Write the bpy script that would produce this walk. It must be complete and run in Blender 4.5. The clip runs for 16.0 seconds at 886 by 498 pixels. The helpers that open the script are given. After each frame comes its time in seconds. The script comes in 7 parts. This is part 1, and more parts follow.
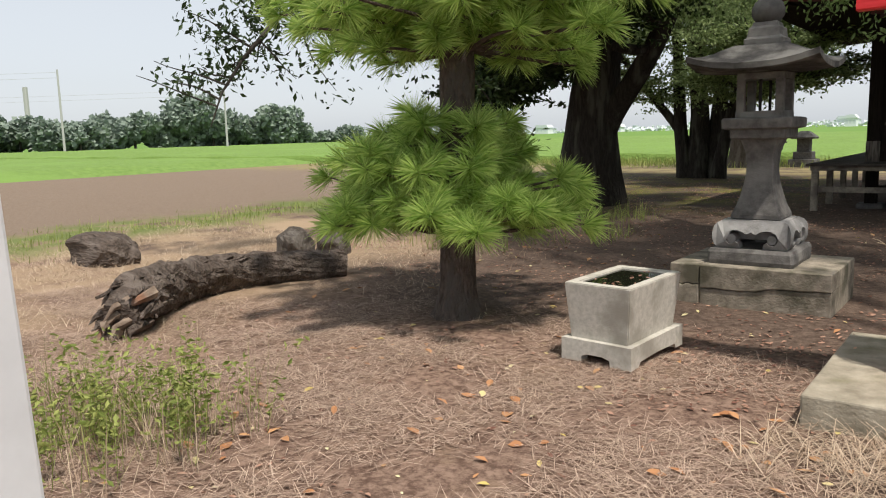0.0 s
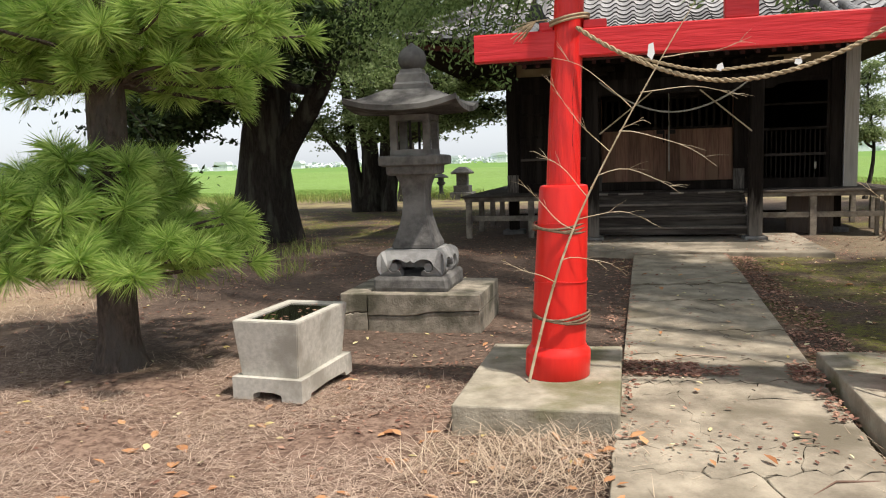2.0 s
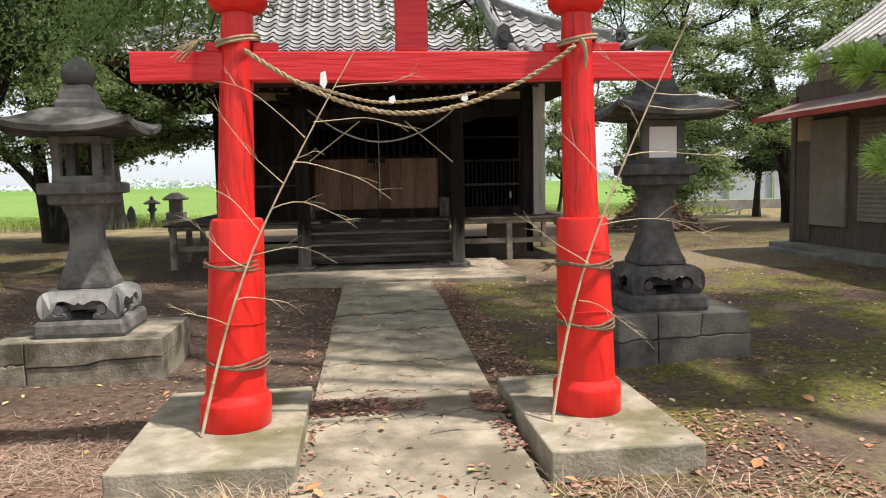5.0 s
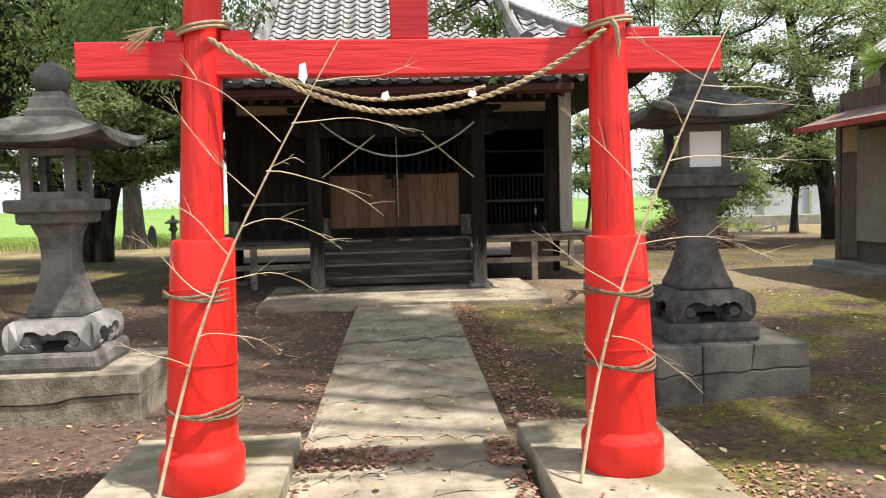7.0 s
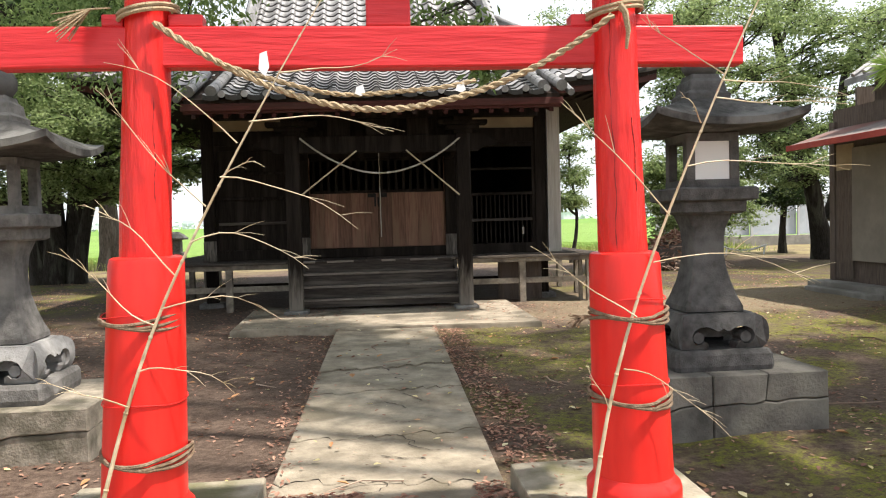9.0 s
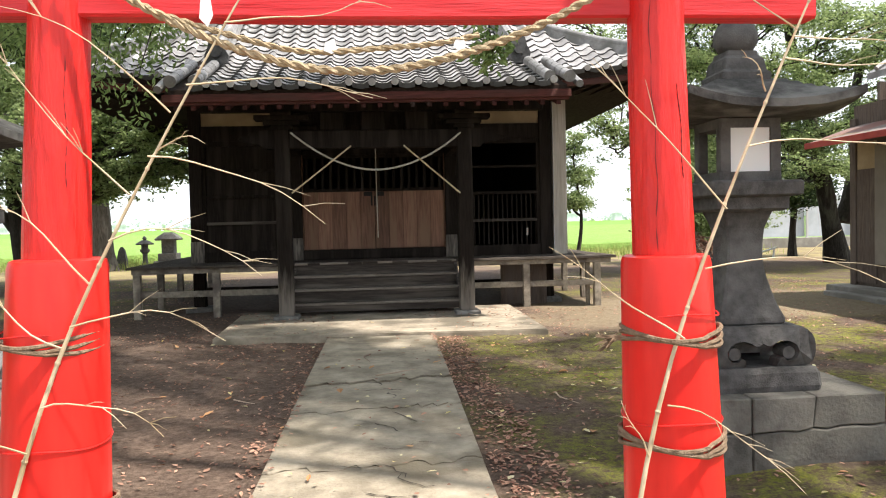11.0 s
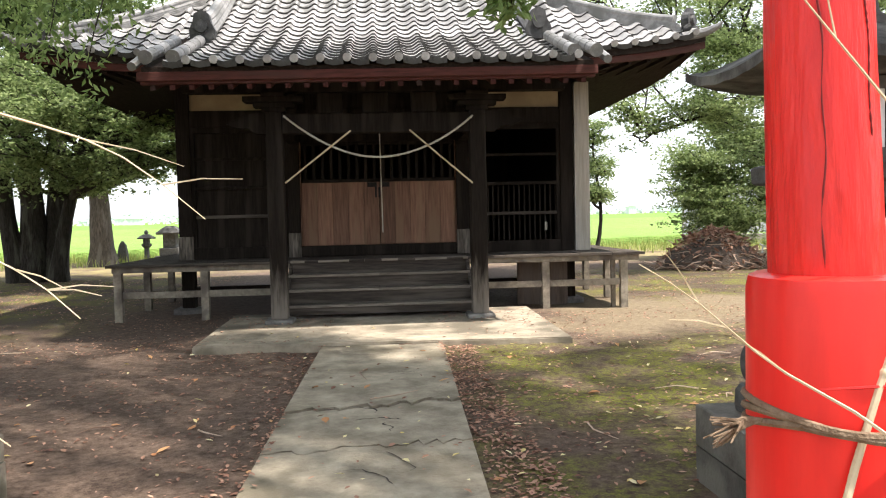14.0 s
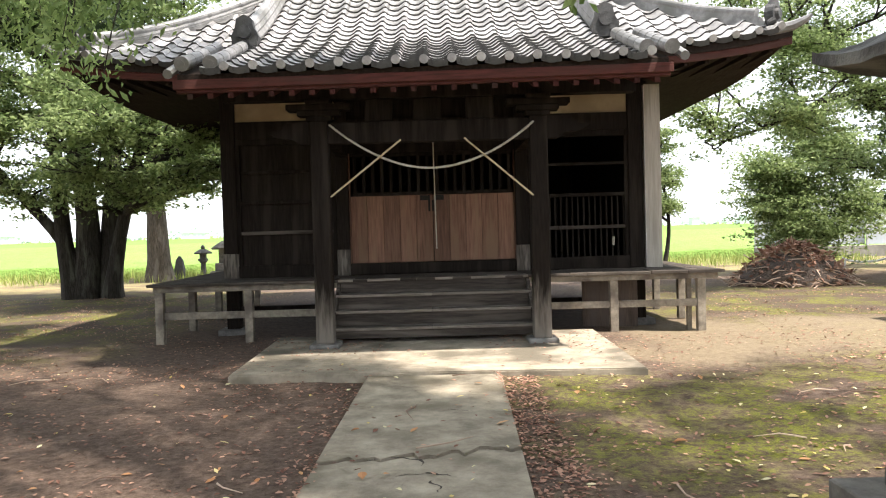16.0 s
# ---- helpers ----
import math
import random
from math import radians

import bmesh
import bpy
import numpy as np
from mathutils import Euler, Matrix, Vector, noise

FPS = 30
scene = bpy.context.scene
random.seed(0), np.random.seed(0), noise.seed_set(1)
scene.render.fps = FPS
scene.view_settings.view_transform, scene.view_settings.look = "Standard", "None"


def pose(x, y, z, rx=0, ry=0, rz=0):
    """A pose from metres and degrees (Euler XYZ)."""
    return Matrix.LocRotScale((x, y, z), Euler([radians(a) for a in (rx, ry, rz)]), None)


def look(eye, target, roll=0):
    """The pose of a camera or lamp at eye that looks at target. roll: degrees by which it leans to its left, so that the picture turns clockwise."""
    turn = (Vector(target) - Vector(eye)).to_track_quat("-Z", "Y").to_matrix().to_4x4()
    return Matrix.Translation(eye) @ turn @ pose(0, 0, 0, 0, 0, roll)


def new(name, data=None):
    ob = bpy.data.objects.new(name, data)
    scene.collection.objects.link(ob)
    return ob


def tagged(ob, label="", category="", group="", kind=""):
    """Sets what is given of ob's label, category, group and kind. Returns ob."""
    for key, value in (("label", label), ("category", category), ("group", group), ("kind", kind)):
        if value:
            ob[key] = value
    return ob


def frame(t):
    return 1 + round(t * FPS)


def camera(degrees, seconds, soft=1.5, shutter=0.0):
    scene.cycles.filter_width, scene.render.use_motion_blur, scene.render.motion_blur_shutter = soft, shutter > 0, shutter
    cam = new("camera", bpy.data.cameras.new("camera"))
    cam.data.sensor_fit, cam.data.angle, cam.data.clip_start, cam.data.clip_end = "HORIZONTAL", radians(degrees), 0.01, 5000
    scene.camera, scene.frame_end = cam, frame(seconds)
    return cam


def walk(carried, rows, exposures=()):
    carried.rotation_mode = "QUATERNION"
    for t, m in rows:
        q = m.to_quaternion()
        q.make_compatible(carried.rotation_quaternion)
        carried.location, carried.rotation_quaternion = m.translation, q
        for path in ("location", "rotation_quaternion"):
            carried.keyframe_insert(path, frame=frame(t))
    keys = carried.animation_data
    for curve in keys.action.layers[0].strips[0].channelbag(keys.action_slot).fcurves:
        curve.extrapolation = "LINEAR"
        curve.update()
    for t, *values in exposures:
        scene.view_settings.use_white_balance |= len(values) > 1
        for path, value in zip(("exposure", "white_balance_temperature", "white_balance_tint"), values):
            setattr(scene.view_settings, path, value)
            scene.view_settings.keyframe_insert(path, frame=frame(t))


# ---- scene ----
cam = camera(59.8, 16.0, soft=1.1)
PATH = [
    (0, (-0.829, -11.069, 1.449), (-2.018, -9.487, 1.154), -1.5),
    (0.5, (-0.797, -11.052, 1.451), (-1.809, -9.349, 1.175), -1.4),
    (1, (-0.77, -11.047, 1.451), (-1.59, -9.241, 1.192), -1.3),
    (1.5, (-0.733, -11.05, 1.455), (-1.377, -9.172, 1.21), -1.4),
    (2, (-0.68, -11.069, 1.451), (-1.15, -9.139, 1.226), -1.8),
    (2.5, (-0.641, -11.014, 1.451), (-0.908, -9.043, 1.235), -1.6),
    (3, (-0.561, -10.981, 1.46), (-0.635, -8.994, 1.246), -1.7),
    (3.5, (-0.469, -10.94, 1.472), (-0.409, -8.952, 1.259), -1.6),
    (4, (-0.413, -10.882, 1.476), (-0.256, -8.898, 1.274), -1.4),
    (4.5, (-0.384, -10.837, 1.483), (-0.175, -8.857, 1.293), -1.2),
    (4.7, (-0.405, -10.815, 1.481), (-0.187, -8.835, 1.296), -1.1),
    (6.8, (-0.248, -10.143, 1.45), (-0.076, -8.155, 1.317), -1.5),
    (7, (-0.219, -10.076, 1.446), (-0.071, -8.086, 1.317), -1.5),
    (7.5, (-0.191, -9.987, 1.423), (-0.005, -7.998, 1.322), -1.6),
    (8, (-0.196, -9.834, 1.406), (0.013, -7.848, 1.311), -1.5),
    (8.5, (-0.196, -9.716, 1.411), (-0.004, -7.727, 1.32), -1.4),
    (9, (-0.18, -9.593, 1.406), (0.009, -7.603, 1.331), -1.5),
    (9.2, (-0.207, -9.513, 1.384), (0.014, -7.526, 1.321), -1.8),
    (11.5, (-0.02, -8.766, 1.378), (0.159, -6.776, 1.298), -1.2),
    (12, (0.039, -8.565, 1.372), (0.211, -6.575, 1.274), -1.2),
    (12.5, (0.031, -8.393, 1.397), (0.159, -6.4, 1.292), -1.0),
    (13, (0.031, -8.229, 1.369), (0.158, -6.235, 1.266), -1.1),
    (13.5, (0.034, -8.032, 1.385), (0.127, -6.038, 1.27), -1.1),
    (14, (0.043, -7.872, 1.379), (0.194, -5.879, 1.292), -1.3),
    (14.5, (0.066, -7.636, 1.401), (0.15, -5.641, 1.295), -1.4),
    (15, (0.076, -7.452, 1.366), (0.113, -5.454, 1.306), -1.7),
    (15.5, (0.071, -7.282, 1.369), (0.107, -5.283, 1.308), -1.6),
    (16, (0.109, -7.1, 1.413), (0.109, -5.1, 1.362), -1.6),
]
walk(cam, [(t, look(eye, target, roll)) for t, eye, target, roll in PATH], [(0, 0.1), (1.5, 0.3), (3.5, 0.4), (4.7, 0.46), (7, 0.88), (9, 0.94), (11.5, 1.18), (13, 1.2), (14, 1.3), (15, 1.5), (16, 1.48)])

# ---- world, sun, exposure ----
SUN_DIR = Vector((0.40, -0.20, 1.0)).normalized()
world = bpy.data.worlds.new("world")
scene.world = world
world.use_nodes = True
wn = world.node_tree.nodes
sky = wn.new("ShaderNodeTexSky")
sky.sky_type = "NISHITA"
sky.sun_disc = False
sky.sun_elevation = math.asin(SUN_DIR.z)
sky.sun_rotation = math.atan2(SUN_DIR.x, SUN_DIR.y)
sky.air_density, sky.dust_density, sky.ozone_density = 1.0, 1.2, 1.0
haze = wn.new("ShaderNodeHueSaturation")
haze.inputs["Saturation"].default_value = 0.35
haze.inputs["Value"].default_value = 1.0
world.node_tree.links.new(sky.outputs[0], haze.inputs["Color"])
veil = wn.new("ShaderNodeMix")
veil.data_type = "RGBA"
veil.inputs[0].default_value = 0.6
veil.inputs[7].default_value = (5.6, 6.0, 6.5, 1)
world.node_tree.links.new(haze.outputs[0], veil.inputs[6])
world.node_tree.links.new(veil.outputs[2], wn["Background"].inputs[0])
wn["Background"].inputs[1].default_value = 0.13
sun = new("sun", bpy.data.lights.new("sun", "SUN"))
sun.data.energy, sun.data.angle, sun.data.color = 4.6, radians(1.5), (1.0, 0.925, 0.83)
sun.matrix_world = look(SUN_DIR * 50, (0, 0, 0))

# ---- materials ----
def mat(name, c0, c1, scale=8.0, rough=0.85, bump=0.3, c2=None, big=1.2, metal=0.0, stretch=(1, 1, 1), vary=0.0, fine=60.0,
        bumpscale=None, spec=0.3, coords="Object", dist=0.01):
    """Two scales of colour variation, fine relief, and a per-object shift of brightness."""
    m = bpy.data.materials.new(name)
    m.use_nodes = True
    nt = m.node_tree
    n, l = nt.nodes, nt.links
    b = n["Principled BSDF"]
    tc = n.new("ShaderNodeTexCoord")
    mp = n.new("ShaderNodeMapping")
    mp.inputs["Scale"].default_value = stretch
    l.new(tc.outputs[coords], mp.inputs[0])
    a = n.new("ShaderNodeTexNoise")
    a.inputs["Scale"].default_value = scale
    a.inputs["Detail"].default_value = 7
    a.inputs["Roughness"].default_value = 0.65
    l.new(mp.outputs[0], a.inputs[0])
    r = n.new("ShaderNodeValToRGB")
    r.color_ramp.elements[0].position, r.color_ramp.elements[1].position = 0.35, 0.68
    r.color_ramp.elements[0].color, r.color_ramp.elements[1].color = (*c0, 1), (*c1, 1)
    l.new(a.outputs[0], r.inputs[0])
    col = r.outputs[0]
    g = n.new("ShaderNodeTexNoise")
    g.inputs["Scale"].default_value = big
    g.inputs["Detail"].default_value = 5
    l.new(mp.outputs[0], g.inputs[0])
    if c2:
        mr = n.new("ShaderNodeMapRange")
        mr.interpolation_type = "SMOOTHSTEP"
        mr.inputs[1].default_value, mr.inputs[2].default_value = 0.48, 0.66
        l.new(g.outputs[0], mr.inputs[0])
        mx = n.new("ShaderNodeMix")
        mx.data_type = "RGBA"
        l.new(mr.outputs[0], mx.inputs[0])
        l.new(col, mx.inputs[6])
        mx.inputs[7].default_value = (*c2, 1)
        col = mx.outputs[2]
    if vary:
        oi = n.new("ShaderNodeObjectInfo")
        mr2 = n.new("ShaderNodeMapRange")
        mr2.inputs[3].default_value, mr2.inputs[4].default_value = 1 - vary, 1 + vary
        l.new(oi.outputs["Random"], mr2.inputs[0])
        hs = n.new("ShaderNodeHueSaturation")
        l.new(mr2.outputs[0], hs.inputs["Value"])
        l.new(col, hs.inputs["Color"])
        col = hs.outputs[0]
    l.new(col, b.inputs["Base Color"])
    b.inputs["Roughness"].default_value = rough
    b.inputs["Metallic"].default_value = metal
    b.inputs["Specular IOR Level"].default_value = spec
    if bump:
        f = n.new("ShaderNodeTexNoise")
        f.inputs["Scale"].default_value = bumpscale or fine
        f.inputs["Detail"].default_value = 6
        l.new(mp.outputs[0], f.inputs[0])
        bp = n.new("ShaderNodeBump")
        bp.inputs["Strength"].default_value = bump
        bp.inputs["Distance"].default_value = dist
        l.new(f.outputs[0], bp.inputs["Height"])
        l.new(bp.outputs[0], b.inputs["Normal"])
    return m


def leaf_mat(name, ca, cb, trans=0.35, rough=0.55):
    """Leaves: each island a little different, some light coming through."""
    m = bpy.data.materials.new(name)
    m.use_nodes = True
    n, l = m.node_tree.nodes, m.node_tree.links
    geo = n.new("ShaderNodeNewGeometry")
    r = n.new("ShaderNodeValToRGB")
    r.color_ramp.elements[0].color, r.color_ramp.elements[1].color = (*ca, 1), (*cb, 1)
    l.new(geo.outputs["Random Per Island"], r.inputs[0])
    b = n["Principled BSDF"]
    l.new(r.outputs[0], b.inputs["Base Color"])
    b.inputs["Roughness"].default_value = rough
    b.inputs["Specular IOR Level"].default_value = 0.3
    t = n.new("ShaderNodeBsdfTranslucent")
    l.new(r.outputs[0], t.inputs[0])
    mx = n.new("ShaderNodeMixShader")
    mx.inputs[0].default_value = trans
    l.new(b.outputs[0], mx.inputs[1])
    l.new(t.outputs[0], mx.inputs[2])
    l.new(mx.outputs[0], n["Material Output"].inputs[0])
    return m


def plain(name, c, rough=0.6, metal=0.0):
    m = bpy.data.materials.new(name)
    m.use_nodes = True
    b = m.node_tree.nodes["Principled BSDF"]
    b.inputs["Base Color"].default_value = (*c, 1)
    b.inputs["Roughness"].default_value = rough
    b.inputs["Metallic"].default_value = metal
    return m


M_RED = mat("red_paint", (0.66, 0.018, 0.015), (0.77, 0.028, 0.02), scale=5, rough=0.32, bump=0.22, bumpscale=9, stretch=(3, 3, 0.5), spec=0.35, dist=0.006)
M_REDBEAM = mat("red_beam_paint", (0.56, 0.014, 0.020), (0.68, 0.028, 0.032), scale=5, rough=0.42, bump=0.32, bumpscale=8, stretch=(0.6, 7, 7), spec=0.45, dist=0.015)
M_GRANITE = mat("grey_stone", (0.10, 0.095, 0.09), (0.20, 0.19, 0.18), scale=14, rough=0.92, bump=0.5, c2=(0.26, 0.25, 0.235), big=2.2, fine=90)
M_GRANITE_LT = mat("lichened_stone", (0.19, 0.185, 0.18), (0.31, 0.305, 0.30), scale=10, rough=0.92, bump=0.5, c2=(0.38, 0.375, 0.365), big=3, fine=90)
M_GRANITE_DK = mat("dark_stone", (0.055, 0.052, 0.05), (0.12, 0.115, 0.11), scale=14, rough=0.92, bump=0.5, c2=(0.15, 0.145, 0.14), big=2.0, fine=90)
M_ROOFSTONE = mat("lichened_roof_stone", (0.038, 0.036, 0.034), (0.085, 0.08, 0.077), scale=13, rough=0.92, bump=0.5, c2=(0.17, 0.165, 0.155), big=3.4, fine=90)
M_SLABSTONE = mat("tuff_block", (0.17, 0.148, 0.115), (0.37, 0.325, 0.26), scale=9, rough=0.95, bump=0.6, c2=(0.105, 0.096, 0.068), big=3.4, fine=55, vary=0.12)
M_SLABSTONE_DK = mat("dark_tuff_block", (0.085, 0.078, 0.068), (0.17, 0.158, 0.138), scale=7, rough=0.95, bump=0.7, c2=(0.21, 0.195, 0.165), big=1.9, fine=45, vary=0.2)
M_BASIN = mat("pale_granite", (0.40, 0.378, 0.33), (0.56, 0.53, 0.47), scale=30, rough=0.75, bump=0.2, c2=(0.30, 0.28, 0.235), big=2.8, fine=140)
M_PAD = mat("mossy_concrete", (0.215, 0.19, 0.142), (0.40, 0.358, 0.28), scale=6, rough=0.9, bump=0.6, c2=(0.15, 0.14, 0.075), big=2.2, fine=45)
M_PATH = mat("worn_concrete", (0.175, 0.149, 0.112), (0.40, 0.348, 0.268), scale=3.6, rough=0.93, bump=0.7, c2=(0.15, 0.128, 0.092), big=1.5, fine=50, vary=0.06)
M_LANDING = mat("pale_concrete", (0.215, 0.182, 0.137), (0.40, 0.345, 0.27), scale=5, rough=0.93, bump=0.5, c2=(0.13, 0.112, 0.085), big=1.4, fine=50)
M_TILE = mat("kawara_tile", (0.2074, 0.2013, 0.2037), (0.4270, 0.4148, 0.4148), scale=11, rough=0.36, bump=0.3, c2=(0.1952, 0.1891, 0.1854), big=2.6, vary=0.4, spec=0.6, fine=50)
# Shade in the gaps between tile rows, put into the lip faces' colour.
M_LIP_SHADE = mat("shade_dark_tile_edge", (0.03, 0.029, 0.029), (0.10, 0.097, 0.095), scale=16, rough=0.7, bump=0.3, c2=(0.06, 0.058, 0.056), big=4, vary=0.3)
M_ONI = mat("dark_moulded_tile", (0.028, 0.028, 0.03), (0.085, 0.084, 0.086), scale=9, rough=0.6, bump=0.5, c2=(0.05, 0.05, 0.048), big=3, fine=60)
M_TILE_DK = mat("ridge_tile", (0.14, 0.138, 0.14), (0.29, 0.285, 0.287), scale=9, rough=0.48, bump=0.3, c2=(0.14, 0.138, 0.132), big=2, vary=0.1, spec=0.5)
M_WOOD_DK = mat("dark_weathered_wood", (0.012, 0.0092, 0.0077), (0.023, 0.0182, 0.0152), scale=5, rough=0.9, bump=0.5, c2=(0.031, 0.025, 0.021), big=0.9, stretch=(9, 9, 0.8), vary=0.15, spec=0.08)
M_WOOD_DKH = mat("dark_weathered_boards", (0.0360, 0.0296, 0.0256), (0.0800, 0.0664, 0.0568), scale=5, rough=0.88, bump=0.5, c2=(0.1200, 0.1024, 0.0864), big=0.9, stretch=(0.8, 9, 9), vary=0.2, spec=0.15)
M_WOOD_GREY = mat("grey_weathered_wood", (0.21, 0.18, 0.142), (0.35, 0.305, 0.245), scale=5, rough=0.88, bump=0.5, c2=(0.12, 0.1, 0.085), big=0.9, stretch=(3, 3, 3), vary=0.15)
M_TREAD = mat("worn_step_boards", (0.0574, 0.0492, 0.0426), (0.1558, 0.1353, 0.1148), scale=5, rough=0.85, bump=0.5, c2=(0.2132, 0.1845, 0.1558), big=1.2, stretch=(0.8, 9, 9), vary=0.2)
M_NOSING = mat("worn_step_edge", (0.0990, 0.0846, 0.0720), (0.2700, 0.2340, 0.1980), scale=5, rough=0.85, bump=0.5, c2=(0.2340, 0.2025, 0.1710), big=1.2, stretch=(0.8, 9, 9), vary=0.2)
M_FOOT = mat("bleached_post_foot", (0.05, 0.042, 0.036), (0.14, 0.12, 0.1), scale=6, rough=0.9, bump=0.5, c2=(0.19, 0.165, 0.14), big=3, stretch=(6, 6, 0.8))
def bleached_post():
    """Dark timber, rain-bleached to grey in streaks at its foot."""
    m = mat("bleached_post_wood", (0.012, 0.0092, 0.0077), (0.023, 0.0182, 0.0152), scale=5, rough=0.9, bump=0.5, c2=(0.031, 0.025, 0.021), big=0.9, stretch=(9, 9, 0.8), spec=0.08)
    n, l = m.node_tree.nodes, m.node_tree.links
    b = n["Principled BSDF"]
    base = b.inputs["Base Color"].links[0].from_socket
    tc = n.new("ShaderNodeTexCoord")
    mp = n.new("ShaderNodeMapping")
    mp.inputs["Scale"].default_value = (14, 14, 1.6)
    l.new(tc.outputs["Object"], mp.inputs[0])
    streak = n.new("ShaderNodeTexNoise")
    streak.inputs["Scale"].default_value, streak.inputs["Detail"].default_value = 2.2, 6
    l.new(mp.outputs[0], streak.inputs[0])
    sp = n.new("ShaderNodeSeparateXYZ")
    l.new(tc.outputs["Object"], sp.inputs[0])
    ad = n.new("ShaderNodeMath")
    ad.operation = "MULTIPLY_ADD"
    l.new(streak.outputs[0], ad.inputs[0])
    ad.inputs[1].default_value = 0.9
    l.new(sp.outputs[2], ad.inputs[2])
    mr = n.new("ShaderNodeMapRange")
    mr.interpolation_type = "SMOOTHSTEP"
    mr.inputs[1].default_value, mr.inputs[2].default_value, mr.inputs[3].default_value, mr.inputs[4].default_value = 0.55, 1.25, 0.85, 0.0
    l.new(ad.outputs[0], mr.inputs[0])
    mx = n.new("ShaderNodeMix")
    mx.data_type = "RGBA"
    l.new(mr.outputs[0], mx.inputs[0])
    l.new(base, mx.inputs[6])
    mx.inputs[7].default_value = (0.21, 0.185, 0.16, 1)
    l.new(mx.outputs[2], b.inputs["Base Color"])
    return m


M_POST = bleached_post()
M_WOOD_DOOR = mat("brown_door_boards", (0.122, 0.062, 0.041), (0.228, 0.124, 0.082), scale=4, rough=0.78, bump=0.35, c2=(0.19, 0.115, 0.072), big=0.9, stretch=(10, 10, 0.7), vary=0.28)
M_RAFTER = mat("grimy_red_rafter", (0.03, 0.009, 0.007), (0.07, 0.018, 0.014), scale=7, rough=0.85, bump=0.4, c2=(0.035, 0.02, 0.016), big=1.5)
M_REDWOOD = mat("faded_red_fascia", (0.055, 0.018, 0.014), (0.115, 0.032, 0.026), scale=5, rough=0.8, bump=0.4, c2=(0.07, 0.03, 0.024), big=0.8, stretch=(0.8, 8, 8))
# Even dark brown for eave undersides, roof decks and the ceiling.
M_SOFFIT = mat("dark_soffit", (0.02, 0.015, 0.013), (0.042, 0.031, 0.026), scale=5, rough=0.92, bump=0.3, stretch=(6, 1, 6), spec=0.08)
M_PLASTER = mat("ochre_plaster", (0.33, 0.25, 0.15), (0.45, 0.35, 0.22), scale=3, rough=0.95, bump=0.2, c2=(0.28, 0.21, 0.13), big=1.4)
M_STRIP = mat("pale_weathered_board", (0.40, 0.365, 0.31), (0.53, 0.49, 0.43), scale=5, rough=0.9, bump=0.4, c2=(0.34, 0.31, 0.265), big=0.9, stretch=(9, 9, 0.6))
M_ROPE = mat("straw_rope", (0.30, 0.23, 0.14), (0.46, 0.37, 0.24), scale=30, rough=0.95, bump=0.8, fine=120)
M_ROPE_DK = mat("hemp_cord", (0.14, 0.095, 0.06), (0.26, 0.19, 0.13), scale=30, rough=0.95, bump=0.8, fine=120)
M_ROPE_W = mat("pale_cord", (0.40, 0.37, 0.31), (0.55, 0.52, 0.45), scale=30, rough=0.95, bump=0.5, fine=120)
M_BAMBOO = mat("dry_bamboo", (0.46, 0.37, 0.24), (0.63, 0.53, 0.37), scale=12, rough=0.6, bump=0.1, c2=(0.36, 0.27, 0.15), big=4)
M_PAPER = plain("white_paper", (0.82, 0.82, 0.81), 0.9)
M_IRON = mat("black_iron", (0.015, 0.014, 0.013), (0.035, 0.03, 0.028), scale=20, rough=0.6, bump=0.2, metal=0.6)
M_WHITEPOST = mat("grey_white_paint", (0.52, 0.52, 0.53), (0.6, 0.6, 0.61), scale=3, rough=0.45, bump=0.05, c2=(0.48, 0.48, 0.49), big=1)
M_BARK = mat("dark_bark", (0.016, 0.013, 0.010), (0.045, 0.037, 0.03), scale=6, rough=0.95, bump=1.0, c2=(0.075, 0.07, 0.055), big=1.2, stretch=(5, 5, 1), bumpscale=7, dist=0.05)
M_BARK_GREY = mat("grey_bark", (0.05, 0.042, 0.035), (0.12, 0.10, 0.085), scale=6, rough=0.95, bump=1.0, c2=(0.14, 0.125, 0.11), big=1.5, stretch=(5, 5, 1), bumpscale=8, dist=0.04)
M_PINEBARK = mat("pine_bark", (0.06, 0.045, 0.038), (0.15, 0.115, 0.095), scale=9, rough=0.95, bump=1.0, c2=(0.10, 0.085, 0.075), big=2, stretch=(4, 4, 1.5), bumpscale=12, dist=0.04)
M_LOG = mat("split_log_bark", (0.045, 0.035, 0.029), (0.15, 0.115, 0.093), scale=7, rough=0.95, bump=1.0, c2=(0.16, 0.13, 0.11), big=2, stretch=(1, 5, 5), bumpscale=9, dist=0.05)
M_SPLIT = mat("splintered_wood", (0.14, 0.10, 0.075), (0.34, 0.27, 0.21), scale=7, rough=0.95, bump=0.8, c2=(0.20, 0.10, 0.06), big=3)
M_LEAF_DK = leaf_mat("dark_leaves", (0.013, 0.027, 0.009), (0.048, 0.083, 0.023), 0.28)
M_LEAF_MID = leaf_mat("green_leaves", (0.08, 0.135, 0.03), (0.22, 0.31, 0.08), 0.5)
M_LEAF_SPRAY = leaf_mat("feathery_green_leaves", (0.105, 0.155, 0.058), (0.37, 0.45, 0.20), 0.62)
M_REDPOLE = mat("red_pole_paint", (0.60, 0.014, 0.014), (0.77, 0.028, 0.02), scale=4, rough=0.34, bump=0.75, bumpscale=5, stretch=(6, 6, 0.9), spec=0.4, dist=0.02)
M_LEAF_LT = leaf_mat("light_green_leaves", (0.10, 0.16, 0.045), (0.30, 0.40, 0.15), 0.55)
